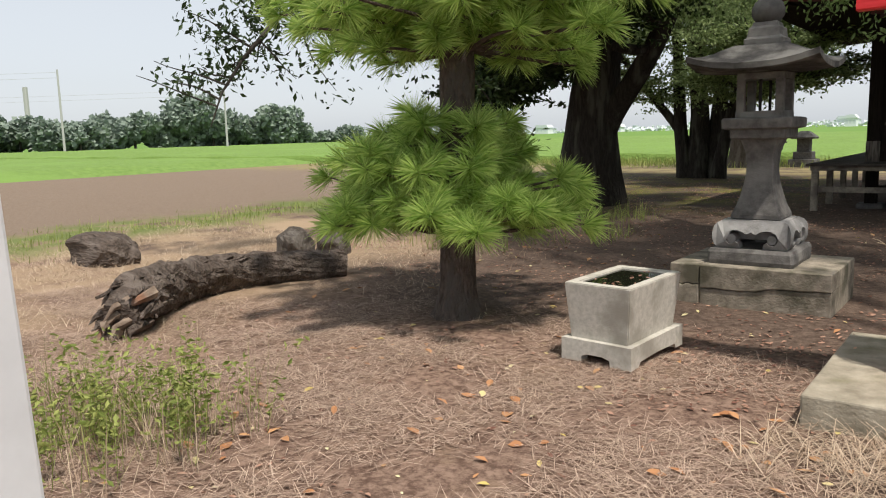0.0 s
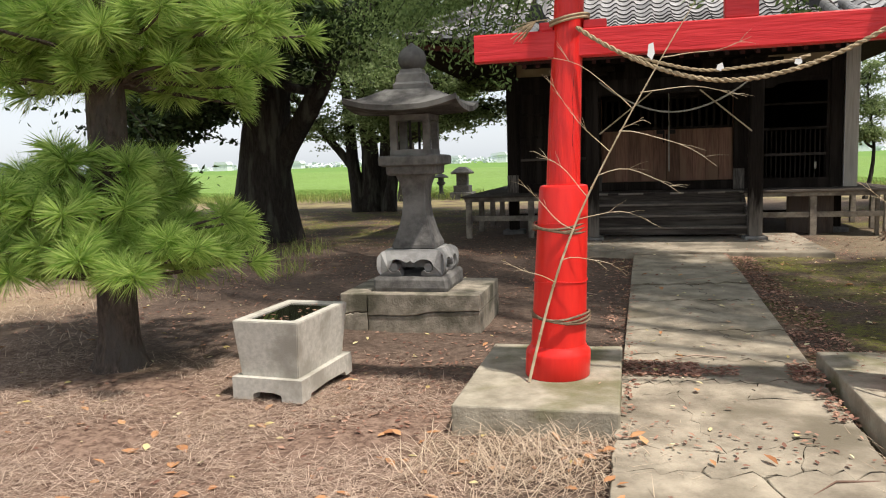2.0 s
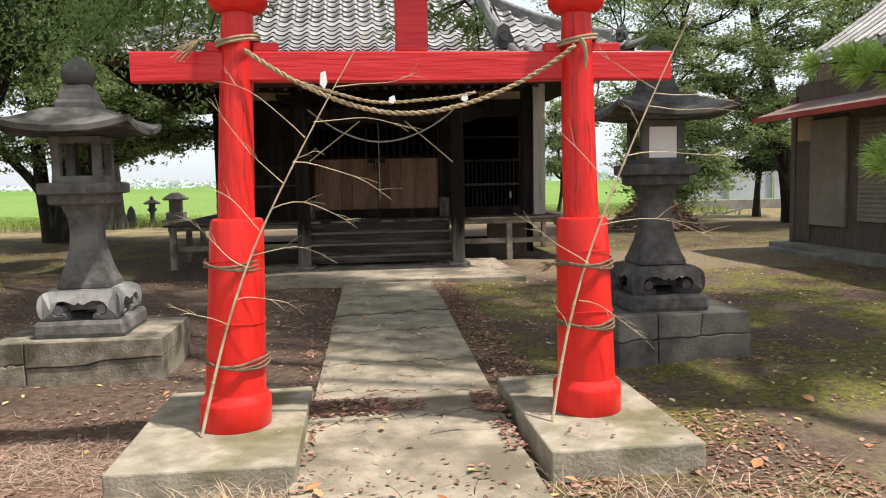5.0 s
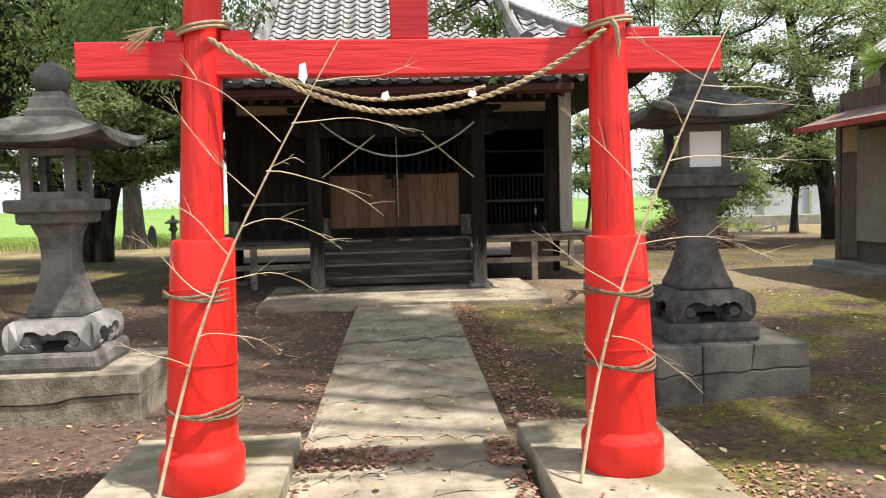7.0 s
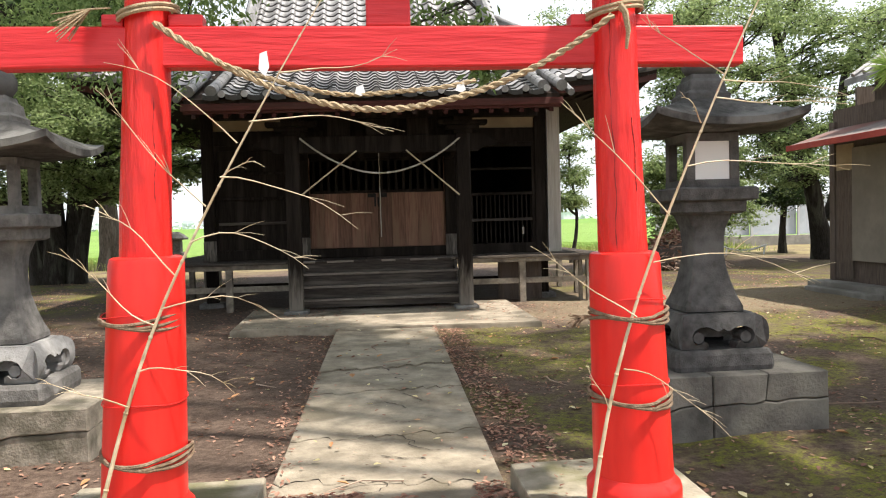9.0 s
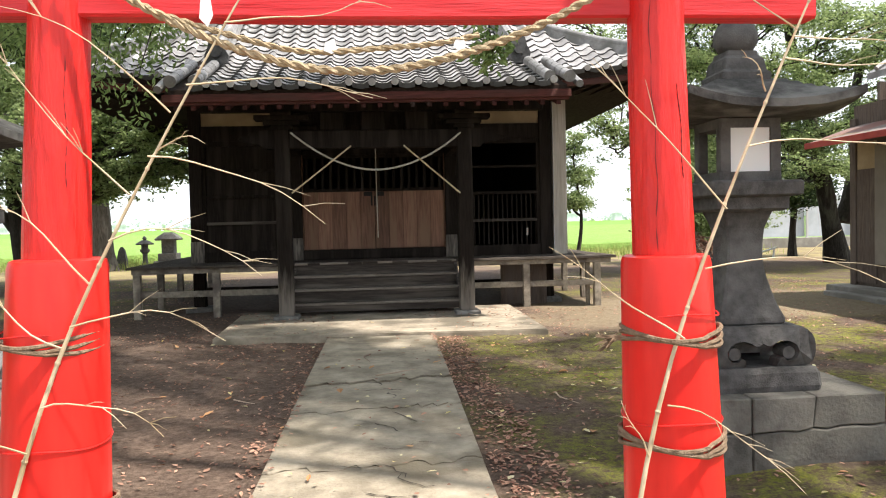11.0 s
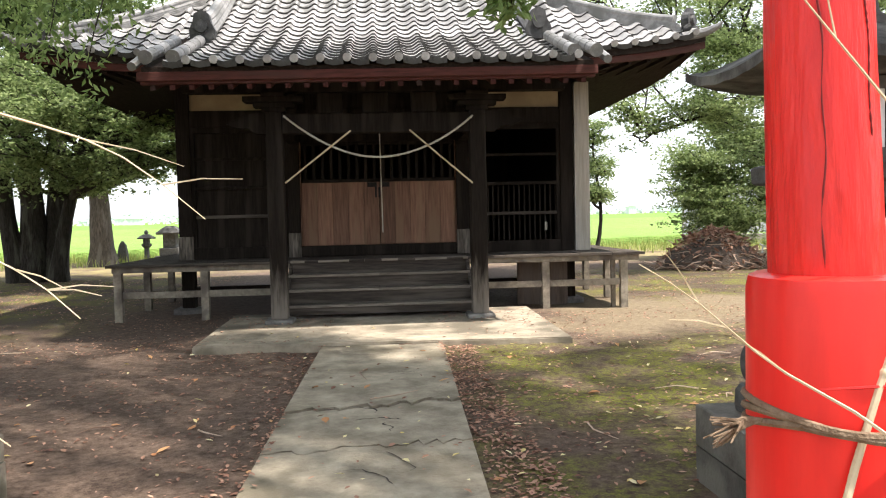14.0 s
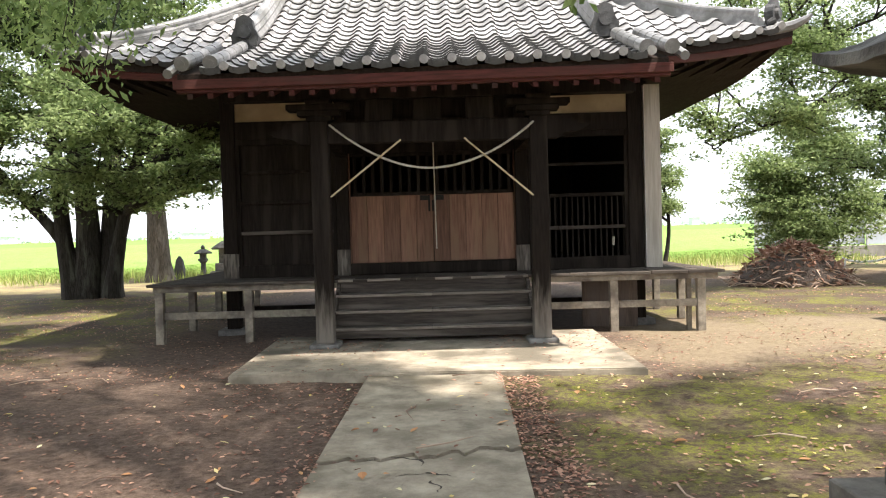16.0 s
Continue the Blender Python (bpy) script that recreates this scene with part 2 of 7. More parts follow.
# Distance haze is mixed into the next two leaf colours.
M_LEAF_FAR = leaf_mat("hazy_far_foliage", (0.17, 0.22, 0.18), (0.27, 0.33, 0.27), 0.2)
M_LEAF_HAZE = leaf_mat("haze_pale_woods", (0.60, 0.66, 0.68), (0.70, 0.76, 0.78), 0.1, 0.9)
M_NEEDLE = leaf_mat("pine_needles", (0.20, 0.34, 0.065), (0.62, 0.76, 0.25), 0.6, 0.4)
M_LITTER = leaf_mat("fallen_leaves", (0.14, 0.06, 0.042), (0.46, 0.275, 0.195), 0.1, 0.8)
M_LITTER_OR = leaf_mat("orange_fallen_leaves", (0.36, 0.16, 0.07), (0.55, 0.31, 0.15), 0.1, 0.75)
M_LITTER_YE = leaf_mat("yellow_fallen_leaves", (0.55, 0.42, 0.12), (0.72, 0.66, 0.42), 0.1, 0.7)
M_STRAW = leaf_mat("dry_straw", (0.30, 0.21, 0.145), (0.64, 0.52, 0.39), 0.15, 0.85)
M_STRAW_RD = leaf_mat("pine_straw", (0.16, 0.10, 0.075), (0.64, 0.49, 0.38), 0.1, 0.9)
M_WEED = leaf_mat("weeds", (0.14, 0.19, 0.04), (0.38, 0.42, 0.13), 0.35, 0.7)
M_HUTWALL = mat("taupe_panel", (0.21, 0.185, 0.15), (0.27, 0.24, 0.2), scale=3, rough=0.8, bump=0.15, c2=(0.19, 0.165, 0.135), big=0.7)
M_HUTWOOD = mat("brown_hut_boards", (0.08, 0.06, 0.05), (0.16, 0.125, 0.1), scale=5, rough=0.9, bump=0.5, c2=(0.13, 0.105, 0.09), big=1, stretch=(6, 6, 0.7))
M_TIN = mat("rusty_tin_roof", (0.15, 0.12, 0.11), (0.24, 0.2, 0.185), scale=4, rough=0.7, bump=0.2, c2=(0.2, 0.09, 0.07), big=1)
M_FENCE = mat("grey_sheet_fence", (0.36, 0.39, 0.42), (0.46, 0.49, 0.52), scale=2, rough=0.7, bump=0.1, c2=(0.4, 0.42, 0.44), big=0.4)
M_CONC = mat("grey_concrete", (0.2, 0.19, 0.17), (0.3, 0.285, 0.26), scale=5, rough=0.95, bump=0.4, c2=(0.17, 0.16, 0.14), big=1)
# Both far house colours are lightened to carry the haze of distance.
M_FARHOUSE = plain("hazed_far_wall", (0.72, 0.76, 0.78), 0.9)
M_FARROOF = plain("hazed_far_roof", (0.63, 0.67, 0.71), 0.9)
M_POLE = plain("concrete_pole", (0.42, 0.42, 0.42), 0.9)
M_RICE = leaf_mat("rice_blades", (0.13, 0.28, 0.03), (0.24, 0.42, 0.07), 0.35, 0.6)
M_RICEBED = mat("rice_field_top", (0.12, 0.205, 0.04), (0.19, 0.295, 0.068), scale=3.0, rough=0.9, bump=0.8, c2=(0.17, 0.28, 0.06), big=0.08, fine=12, dist=0.1)
M_WATER = plain("still_water", (0.012, 0.014, 0.008), 0.04)


def ground_mat():
    """Bare earth with moss, litter, pale dust and a dirt lot, each in its own stretch of the yard."""
    m = bpy.data.materials.new("shrine_ground")
    m.use_nodes = True
    n, l = m.node_tree.nodes, m.node_tree.links
    b = n["Principled BSDF"]
    b.inputs["Roughness"].default_value = 0.95
    b.inputs["Specular IOR Level"].default_value = 0.15
    g = n.new("ShaderNodeNewGeometry")
    sp = n.new("ShaderNodeSeparateXYZ")
    l.new(g.outputs["Position"], sp.inputs[0])

    def noise_tex(scale, detail=6, rough=0.6):
        t = n.new("ShaderNodeTexNoise")
        t.inputs["Scale"].default_value, t.inputs["Detail"].default_value, t.inputs["Roughness"].default_value = scale, detail, rough
        l.new(g.outputs["Position"], t.inputs[0])
        return t.outputs[0]

    def ramp(v, a, bb, lo=0.0, hi=1.0):
        r = n.new("ShaderNodeMapRange")
        r.interpolation_type = "SMOOTHSTEP"
        r.inputs[1].default_value, r.inputs[2].default_value, r.inputs[3].default_value, r.inputs[4].default_value = a, bb, lo, hi
        l.new(v, r.inputs[0])
        return r.outputs[0]

    def op(kind, a, bb):
        o = n.new("ShaderNodeMath")
        o.operation = kind
        for i, v in enumerate((a, bb)):
            if isinstance(v, (int, float)):
                o.inputs[i].default_value = v
            else:
                l.new(v, o.inputs[i])
        return o.outputs[0]

    def blend(f, a, bb):
        x = n.new("ShaderNodeMix")
        x.data_type = "RGBA"
        l.new(f, x.inputs[0])
        for i, v in ((6, a), (7, bb)):
            if isinstance(v, tuple):
                x.inputs[i].default_value = (*v, 1)
            else:
                l.new(v, x.inputs[i])
        return x.outputs[2]

    wob = op("MULTIPLY", op("SUBTRACT", noise_tex(0.55, 4), 0.5), 3.0)
    X, Y = op("ADD", sp.outputs[0], wob), op("ADD", sp.outputs[1], wob)
    n1, n2, n3 = noise_tex(1.1), noise_tex(16, 9, 0.78), noise_tex(70, 6, 0.75)
    earth = blend(ramp(n2, 0.35, 0.68), (0.068, 0.046, 0.036), (0.17, 0.122, 0.094))
    earth = blend(ramp(n3, 0.5, 0.75, 0, 0.6), earth, (0.21, 0.16, 0.12))
    # litter of pine straw west of the path
    west = op("MULTIPLY", ramp(X, -0.9, -1.8), ramp(Y, -5.2, -6.6))
    straw = blend(ramp(n2, 0.38, 0.62), (0.115, 0.07, 0.052), (0.30, 0.205, 0.155))
    straw = blend(ramp(n1, 0.55, 0.68, 0, 0.8), straw, blend(ramp(n2, 0.3, 0.7), (0.23, 0.155, 0.105), (0.35, 0.25, 0.175)))
    col = blend(west, earth, straw)
    # pale dry grass further west
    dry = op("MULTIPLY", ramp(X, -5.5, -7.5), ramp(sp.outputs[1], 0.5, -2.0))
    col = blend(op("MULTIPLY", dry, ramp(n1, 0.3, 0.6)), col, (0.34, 0.25, 0.165))
    # moss east of the path and beside the hall
    moss_z = op("MULTIPLY", ramp(X, 0.2, 1.6), op("MULTIPLY", ramp(Y, 0.9, -0.6), ramp(Y, -8.5, -6.5)))
    moss_w = op("MULTIPLY", ramp(X, -3.0, -5.0), op("MULTIPLY", ramp(Y, 0.5, 3.0), ramp(Y, 16, 10)))
    moss_e = op("MULTIPLY", ramp(X, 2.5, 4.0), op("MULTIPLY", ramp(Y, 3.5, 4.5), ramp(Y, 11, 8)))
    moss_n = op("MULTIPLY", ramp(X, 3.0, 4.6), op("MULTIPLY", ramp(Y, 5.0, 3.2), ramp(Y, -1.2, 0.4, 0, 0.75)))
    moss = op("MINIMUM", op("ADD", moss_z, op("ADD", moss_w, op("ADD", moss_e, moss_n))), 1.0)
    pat = op("MULTIPLY", ramp(n1, 0.40, 0.58), ramp(n2, 0.40, 0.58))
    mosscol = blend(ramp(n3, 0.3, 0.7), (0.075, 0.086, 0.014), (0.24, 0.24, 0.04))
    col = blend(op("MULTIPLY", moss, pat), col, mosscol)
    # leaf mould under the trees
    mould = op("MULTIPLY", op("MINIMUM", op("ADD", moss_w, moss_e), 1.0), ramp(n1, 0.66, 0.42, 0.1, 0.85))
    col = blend(op("MULTIPLY", mould, ramp(n2, 0.38, 0.6)), col, (0.062, 0.047, 0.034))
    # pale trodden dust by the landing's east end and in the south-east
    dust = op("MAXIMUM", op("MULTIPLY", ramp(X, 1.6, 2.6), op("MULTIPLY", ramp(Y, 0.2, 1.0), ramp(Y, 4.2, 3.2))),
              op("MULTIPLY", ramp(X, 1.4, 2.6), ramp(Y, -6.0, -7.2)))
    col = blend(op("MULTIPLY", dust, 0.85), col, blend(ramp(n2, 0.3, 0.7), (0.165, 0.128, 0.085), (0.255, 0.205, 0.138)))
    # green fringe, then the open dirt lot, then grassy bank
    fringe = op("MULTIPLY", ramp(X, -10.5, -12.5), ramp(Y, 6, 3))
    col = blend(op("MULTIPLY", fringe, ramp(n1, 0.4, 0.55)), col, (0.13, 0.16, 0.05))
    lotz = op("MULTIPLY", ramp(X, -13.2, -14.8), ramp(sp.outputs[1], 40, 30))
    col = blend(lotz, col, blend(ramp(n2, 0.3, 0.7), (0.15, 0.11, 0.082), (0.235, 0.18, 0.135)))
    north = ramp(Y, 11.5, 14.5)
    col = blend(op("MULTIPLY", north, ramp(n1, 0.3, 0.6)), col, (0.24, 0.20, 0.10))
    far = op("MAXIMUM", ramp(sp.outputs[1], 40, 60), op("MAXIMUM", ramp(sp.outputs[0], -48, -60), ramp(sp.outputs[0], 60, 80)))
    col = blend(far, col, (0.13, 0.23, 0.05))
    l.new(col, b.inputs["Base Color"])
    bp = n.new("ShaderNodeBump")
    bp.inputs["Strength"].default_value, bp.inputs["Distance"].default_value = 0.75, 0.02
    l.new(op("ADD", n2, op("MULTIPLY", n3, 0.6)), bp.inputs["Height"])
    l.new(bp.outputs[0], b.inputs["Normal"])
    return m


M_GROUND = ground_mat()

# ---- builders ----
def thing(name, loc, label, category, group="", kind=""):
    e = new(name)
    e.location = loc
    e.empty_display_size = 0.1
    return tagged(e, label, category, group, kind)


def base_of(ob):
    v = Vector(ob.location)
    while ob.parent:
        ob = ob.parent
        v += Vector(ob.location)
    return v


def part(name, bm, material, parent=None, label="", smooth=False, loc=None):
    """Links a bmesh, written in world metres, as one mesh object under a thing or part."""
    me = bpy.data.meshes.new(name)
    o = base_of(parent) if parent else Vector((0, 0, 0))
    if loc:
        o = o + (Vector(loc) - o)
    bmesh.ops.translate(bm, vec=-o, verts=bm.verts)
    bmesh.ops.recalc_face_normals(bm, faces=bm.faces)
    bm.to_mesh(me)
    bm.free()
    me.materials.append(material)
    if smooth:
        me.polygons.foreach_set("use_smooth", [True] * len(me.polygons))
        me.set_sharp_from_angle(angle=radians(38))
    ob = new(name, me)
    if parent:
        ob.parent = parent
        if loc:
            ob.location = Vector(loc) - base_of(parent)
    elif loc:
        ob.location = loc
    if label:
        ob["label"] = label
    return ob


def raw(name, verts, faces, material, parent=None, smooth=False, label=""):
    me = bpy.data.meshes.new(name)
    v = np.asarray(verts, dtype=float)
    if parent:
        v = v - np.array(base_of(parent))
    me.from_pydata(v.tolist(), [], faces if isinstance(faces, list) else faces.tolist())
    me.materials.append(material)
    if smooth:
        me.polygons.foreach_set("use_smooth", [True] * len(me.polygons))
    ob = new(name, me)
    ob.parent = parent
    if label:
        ob["label"] = label
    return ob


def box(bm, x0, x1, y0, y1, z0, z1, bevel=0.0, m=None):
    r = bmesh.ops.create_cube(bm, size=1.0)
    vs = r["verts"]
    for v in vs:
        v.co = Vector(((x0 + x1) / 2 + v.co.x * (x1 - x0), (y0 + y1) / 2 + v.co.y * (y1 - y0), (z0 + z1) / 2 + v.co.z * (z1 - z0)))
        if m:
            v.co = m @ v.co
    if bevel:
        es = list({e for v in vs for e in v.link_edges})
        bmesh.ops.bevel(bm, geom=es, offset=bevel, segments=2, profile=0.5, affect="EDGES")


def boxed(*a, bevel=0.0, m=None):
    bm = bmesh.new()
    box(bm, *a, bevel=bevel, m=m)
    return bm


def tube(bm, pts, radii, n=8, caps=True, jitter=0.0):
    """A tapering tube along a line of points."""
    pts = [Vector(p) for p in pts]
    rings = []
    side = None
    for i, p in enumerate(pts):
        d = (pts[min(i + 1, len(pts) - 1)] - pts[max(i - 1, 0)]).normalized()
        if side is None:
            side = d.orthogonal().normalized()
        side = (side - d * side.dot(d)).normalized()
        up = d.cross(side)
        r = radii[i] if isinstance(radii, (list, tuple)) else radii
        rings.append([bm.verts.new(p + (side * math.cos(k * 2 * math.pi / n) + up * math.sin(k * 2 * math.pi / n)) * r * (1 + random.uniform(-jitter, jitter))) for k in range(n)])
    for a, b in zip(rings, rings[1:]):
        for k in range(n):
            bm.faces.new((a[k], a[(k + 1) % n], b[(k + 1) % n], b[k]))
    if caps:
        bm.faces.new(rings[0][::-1])
        bm.faces.new(rings[-1])
    return rings


def lathe(bm, prof, cx, cy, n=24):
    rings = [[bm.verts.new((cx + r * math.cos(k * 2 * math.pi / n), cy + r * math.sin(k * 2 * math.pi / n), z)) for k in range(n)] for r, z in prof]
    for a, b in zip(rings, rings[1:]):
        for k in range(n):
            bm.faces.new((a[k], a[(k + 1) % n], b[(k + 1) % n], b[k]))
    bm.faces.new(rings[0][::-1])
    bm.faces.new(rings[-1])


def square_loft(bm, prof, cx, cy, chamfer=0.06):
    """Square sections with slightly cut corners, (half width x, half width y, z) each."""
    rings = []
    for hx, hy, z in prof:
        c = min(hx, hy) * chamfer
        q = [(hx - c, -hy), (hx, -hy + c), (hx, hy - c), (hx - c, hy), (-hx + c, hy), (-hx, hy - c), (-hx, -hy + c), (-hx + c, -hy)]
        rings.append([bm.verts.new((cx + x, cy + y, z)) for x, y in q])
    for a, b in zip(rings, rings[1:]):
        for k in range(8):
            bm.faces.new((a[k], a[(k + 1) % 8], b[(k + 1) % 8], b[k]))
    bm.faces.new(rings[0][::-1])
    bm.faces.new(rings[-1])


def prism(bm, poly, z0, z1):
    """An upright block over a flat outline."""
    a = [bm.verts.new((x, y, z0)) for x, y in poly]
    b = [bm.verts.new((x, y, z1)) for x, y in poly]
    k = len(poly)
    for i in range(k):
        bm.faces.new((a[i], a[(i + 1) % k], b[(i + 1) % k], b[i]))
    bm.faces.new(b)
    bm.faces.new(a[::-1])


def extrude_xz(bm, poly, y0, y1):
    """A board with the outline poly in x, z, from y0 to y1."""
    a = [bm.verts.new((x, y0, z)) for x, z in poly]
    b = [bm.verts.new((x, y1, z)) for x, z in poly]
    k = len(poly)
    for i in range(k):
        bm.faces.new((a[i], a[(i + 1) % k], b[(i + 1) % k], b[i]))
    bm.faces.new(a)
    bm.faces.new(b[::-1])


def roughen(bm, amount, scale=3.0):
    for v in bm.verts:
        v.co += noise.noise_vector(v.co * scale) * amount


def blades(rng, pos, length, width, lean=0.5, flat=False):
    """Many thin three-cornered blades: vertices and faces."""
    k = len(pos)
    az = rng.uniform(0, 2 * np.pi, k)
    ln = length * rng.uniform(0.55, 1.15, k)
    tilt = (rng.uniform(0.0, lean, k) if lean < 1.4 else rng.uniform(0.8, lean, k)) if not flat else rng.uniform(1.35, 1.57, k)
    d = np.stack([np.cos(az) * np.sin(tilt), np.sin(az) * np.sin(tilt), np.cos(tilt)], 1)
    s = np.stack([-np.sin(az), np.cos(az), np.zeros(k)], 1) * width * 0.5
    v = np.empty((k, 6, 3))
    mid = pos + d * ln[:, None] * 0.55
    tip = pos + d * ln[:, None]
    if not flat:
        drop = ln * 0.25 * tilt
        mid[:, 2] -= drop * 0.2
        tip[:, 2] = np.maximum(tip[:, 2] - drop, pos[:, 2] + 0.004)
        mid[:, 2] = np.maximum(mid[:, 2], pos[:, 2] + 0.006)
    v[:, 0], v[:, 1], v[:, 2], v[:, 3], v[:, 4], v[:, 5] = pos - s, pos + s, mid + s * 0.8, mid - s * 0.8, tip + s * 0.15, tip - s * 0.15
    i = np.arange(k)[:, None] * 6
    f = np.concatenate([i + np.array([0, 1, 2, 3]), i + np.array([3, 2, 4, 5])])
    return v.reshape(-1, 3), f


def flat_leaves(rng, pos, size, aspect=0.6):
    """Leaves lying on the ground, a little curled."""
    k = len(pos)
    az = rng.uniform(0, 2 * np.pi, k)
    d = np.stack([np.cos(az), np.sin(az), rng.uniform(-0.05, 0.25, k)], 1)
    s = np.stack([-np.sin(az), np.cos(az), rng.uniform(-0.25, 0.25, k)], 1)
    ln = (size * rng.uniform(0.5, 1.3, k))[:, None]
    w = ln * aspect * 0.5 * rng.uniform(0.6, 1.1, k)[:, None]
    up = np.array([0, 0, 1.0]) * ln * rng.uniform(0.02, 0.22, k)[:, None]
    v = np.empty((k, 6, 3))
    v[:, 0] = pos
    v[:, 1] = pos + d * ln * 0.35 + s * w + up
    v[:, 2] = pos + d * ln * 0.7 + s * w * 0.8 + up
    v[:, 3] = pos + d * ln + up * 0.6
    v[:, 4] = pos + d * ln * 0.7 - s * w * 0.8 + up * 0.8
    v[:, 5] = pos + d * ln * 0.35 - s * w + up * 0.8
    v[:, :, 2] = np.maximum(v[:, :, 2], pos[:, None, 2])
    i = np.arange(k)[:, None] * 6
    f = np.concatenate([i + np.array([0, 1, 2, 3]), i + np.array([0, 3, 4, 5])])
    return v.reshape(-1, 3), f


def leaf_quads(rng, pos, size, droop=0.5, aspect=0.5, flat=0.0):
    """Many small folded leaves: six points and two quads each."""
    k = len(pos)
    d = rng.normal(size=(k, 3))
    d[:, 2] = d[:, 2] * 0.5 - droop
    d /= np.linalg.norm(d, axis=1)[:, None]
    u = rng.normal(size=(k, 3)) + np.array([0, 0, flat])
    s = np.cross(d, u)
    s /= np.linalg.norm(s, axis=1)[:, None] + 1e-9
    nn = np.cross(d, s)
    ln = (size * rng.uniform(0.6, 1.3, k))[:, None]
    w = ln * aspect * 0.5
    v = np.empty((k, 4, 3))
    v[:, 0] = pos
    v[:, 1] = pos + d * ln * 0.5 + s * w + nn * ln * 0.08
    v[:, 2] = pos + d * ln
    v[:, 3] = pos + d * ln * 0.5 - s * w + nn * ln * 0.08
    f = np.arange(k)[:, None] * 4 + np.array([0, 1, 2, 3])
    return v.reshape(-1, 3), f

# ---- ground, fields ----
def lines(lo, hi, step, far):
    inner = list(np.arange(lo, hi + 1e-6, step))
    out, d = [], step
    a, b = lo, hi
    left, right = [], []
    while a > -far or b < far:
        d *= 1.35
        a, b = a - d, b + d
        left.append(a)
        right.append(b)
    return np.array(left[::-1] + inner + right)


gx, gy = lines(-11, 6, 0.14, 2500), lines(-13, 5, 0.14, 2500)
GX, GY = np.meshgrid(gx, gy, indexing="ij")


def ground_height(x, y):
    """Low swells in the yard, flat under the built things."""
    near = np.exp(-((x + 2) ** 2 + (y + 4) ** 2) / 260.0)
    z = 0.022 * np.sin(1.7 * x + 0.6 * y) * np.cos(1.1 * y - 0.4 * x) + 0.012 * np.sin(4.3 * x - 2.0 * y) * np.sin(3.7 * y + 1.0)
    z += 0.006 * np.sin(13 * x + 3 * y) * np.sin(11 * y - 5 * x)
    t = np.clip((y + 6.5) / 6.5, 0.0, 1.0)
    return z * near - 0.012 + 0.045 * t * t * (3 - 2 * t)


GZ = ground_height(GX, GY)
nx, ny = len(gx), len(gy)
idx = np.arange(nx * ny).reshape(nx, ny)
gf = np.stack([idx[:-1, :-1], idx[1:, :-1], idx[1:, 1:], idx[:-1, 1:]], -1).reshape(-1, 4)
ground = raw("ground", np.stack([GX, GY, GZ], -1).reshape(-1, 3), gf, M_GROUND, None, True)
tagged(ground, "bare brown earth with moss, fallen leaves and dry straw", "ground", kind="structure")

rng = np.random.default_rng(7)


def field_slab(name, x0, x1, y0, y1, h, material, label):
    """A stand of rice: raised, uneven top, ragged sides."""
    xs = np.unique(np.concatenate([np.linspace(x0, x1, 70)]))
    ys = np.concatenate([y0 + (y1 - y0) * np.linspace(0, 1, 70) ** 2])
    A, B = np.meshgrid(xs, ys, indexing="ij")
    Z = h + 0.05 * np.sin(A * 0.9 + B * 0.4) * np.sin(B * 0.7) + rng.normal(0, 0.025, A.shape)
    Z[0, :] = Z[-1, :] = 0
    Z[:, 0] = Z[:, -1] = 0
    k = np.arange(A.size).reshape(A.shape)
    f = np.stack([k[:-1, :-1], k[1:, :-1], k[1:, 1:], k[:-1, 1:]], -1).reshape(-1, 4)
    ob = raw(name, np.stack([A, B, Z], -1).reshape(-1, 3), f, material, None, True)
    return tagged(ob, label, "rice field", kind="stuff")


field_slab("rice_field", -120, -6, 20.0, 110, 0.38, M_RICEBED, "bright green rice field behind the trees")
field_slab("rice_field", -5.5, 70, 21.5, 110, 0.38, M_RICEBED, "bright green rice field beyond the hall")
field_slab("rice_field", -150, -32, -40, 19.6, 0.38, M_RICEBED, "bright green rice field beyond the dirt lot")


def blade_patch(name, n, x0, x1, y0, y1, length, width, material, label, category, lean=0.5, flat=False, density=None, z=0.0, seed=1):
    r = np.random.default_rng(seed)
    p = np.stack([r.uniform(x0, x1, n), r.uniform(y0, y1, n)], 1)
    if density is not None:
        keep = r.uniform(0, 1, n) < density(p[:, 0], p[:, 1])
        p = p[keep]
    zz = ground_height(p[:, 0], p[:, 1]) + z
    v, f = blades(r, np.column_stack([p, zz + (0.004 if flat else -0.005) + (r.uniform(0, 0.012, len(p)) if flat else 0)]), length, width, lean, flat)
    ob = raw(name, v, f, material)
    return tagged(ob, label, category, kind="stuff")


# ---- path, landing and torii footings ----
def jag(a, b, n, amp, seed):
    r = random.Random(seed)
    pts = []
    for i in range(n + 1):
        t = i / n
        w = 0 if i in (0, n) else r.uniform(-amp, amp)
        pts.append((a[0] + (b[0] - a[0]) * t + w * 0.3, a[1] + (b[1] - a[1]) * t + w))
    return pts


def path_edges(y):
    return -0.62 - 0.018 * (-y), 0.615 - 0.025 * (-y)


def slab_top(y):
    """The path climbs a little towards the hall."""
    return 0.052 + 0.028 * np.clip((y + 7.0) / 7.0, 0.0, 1.0)


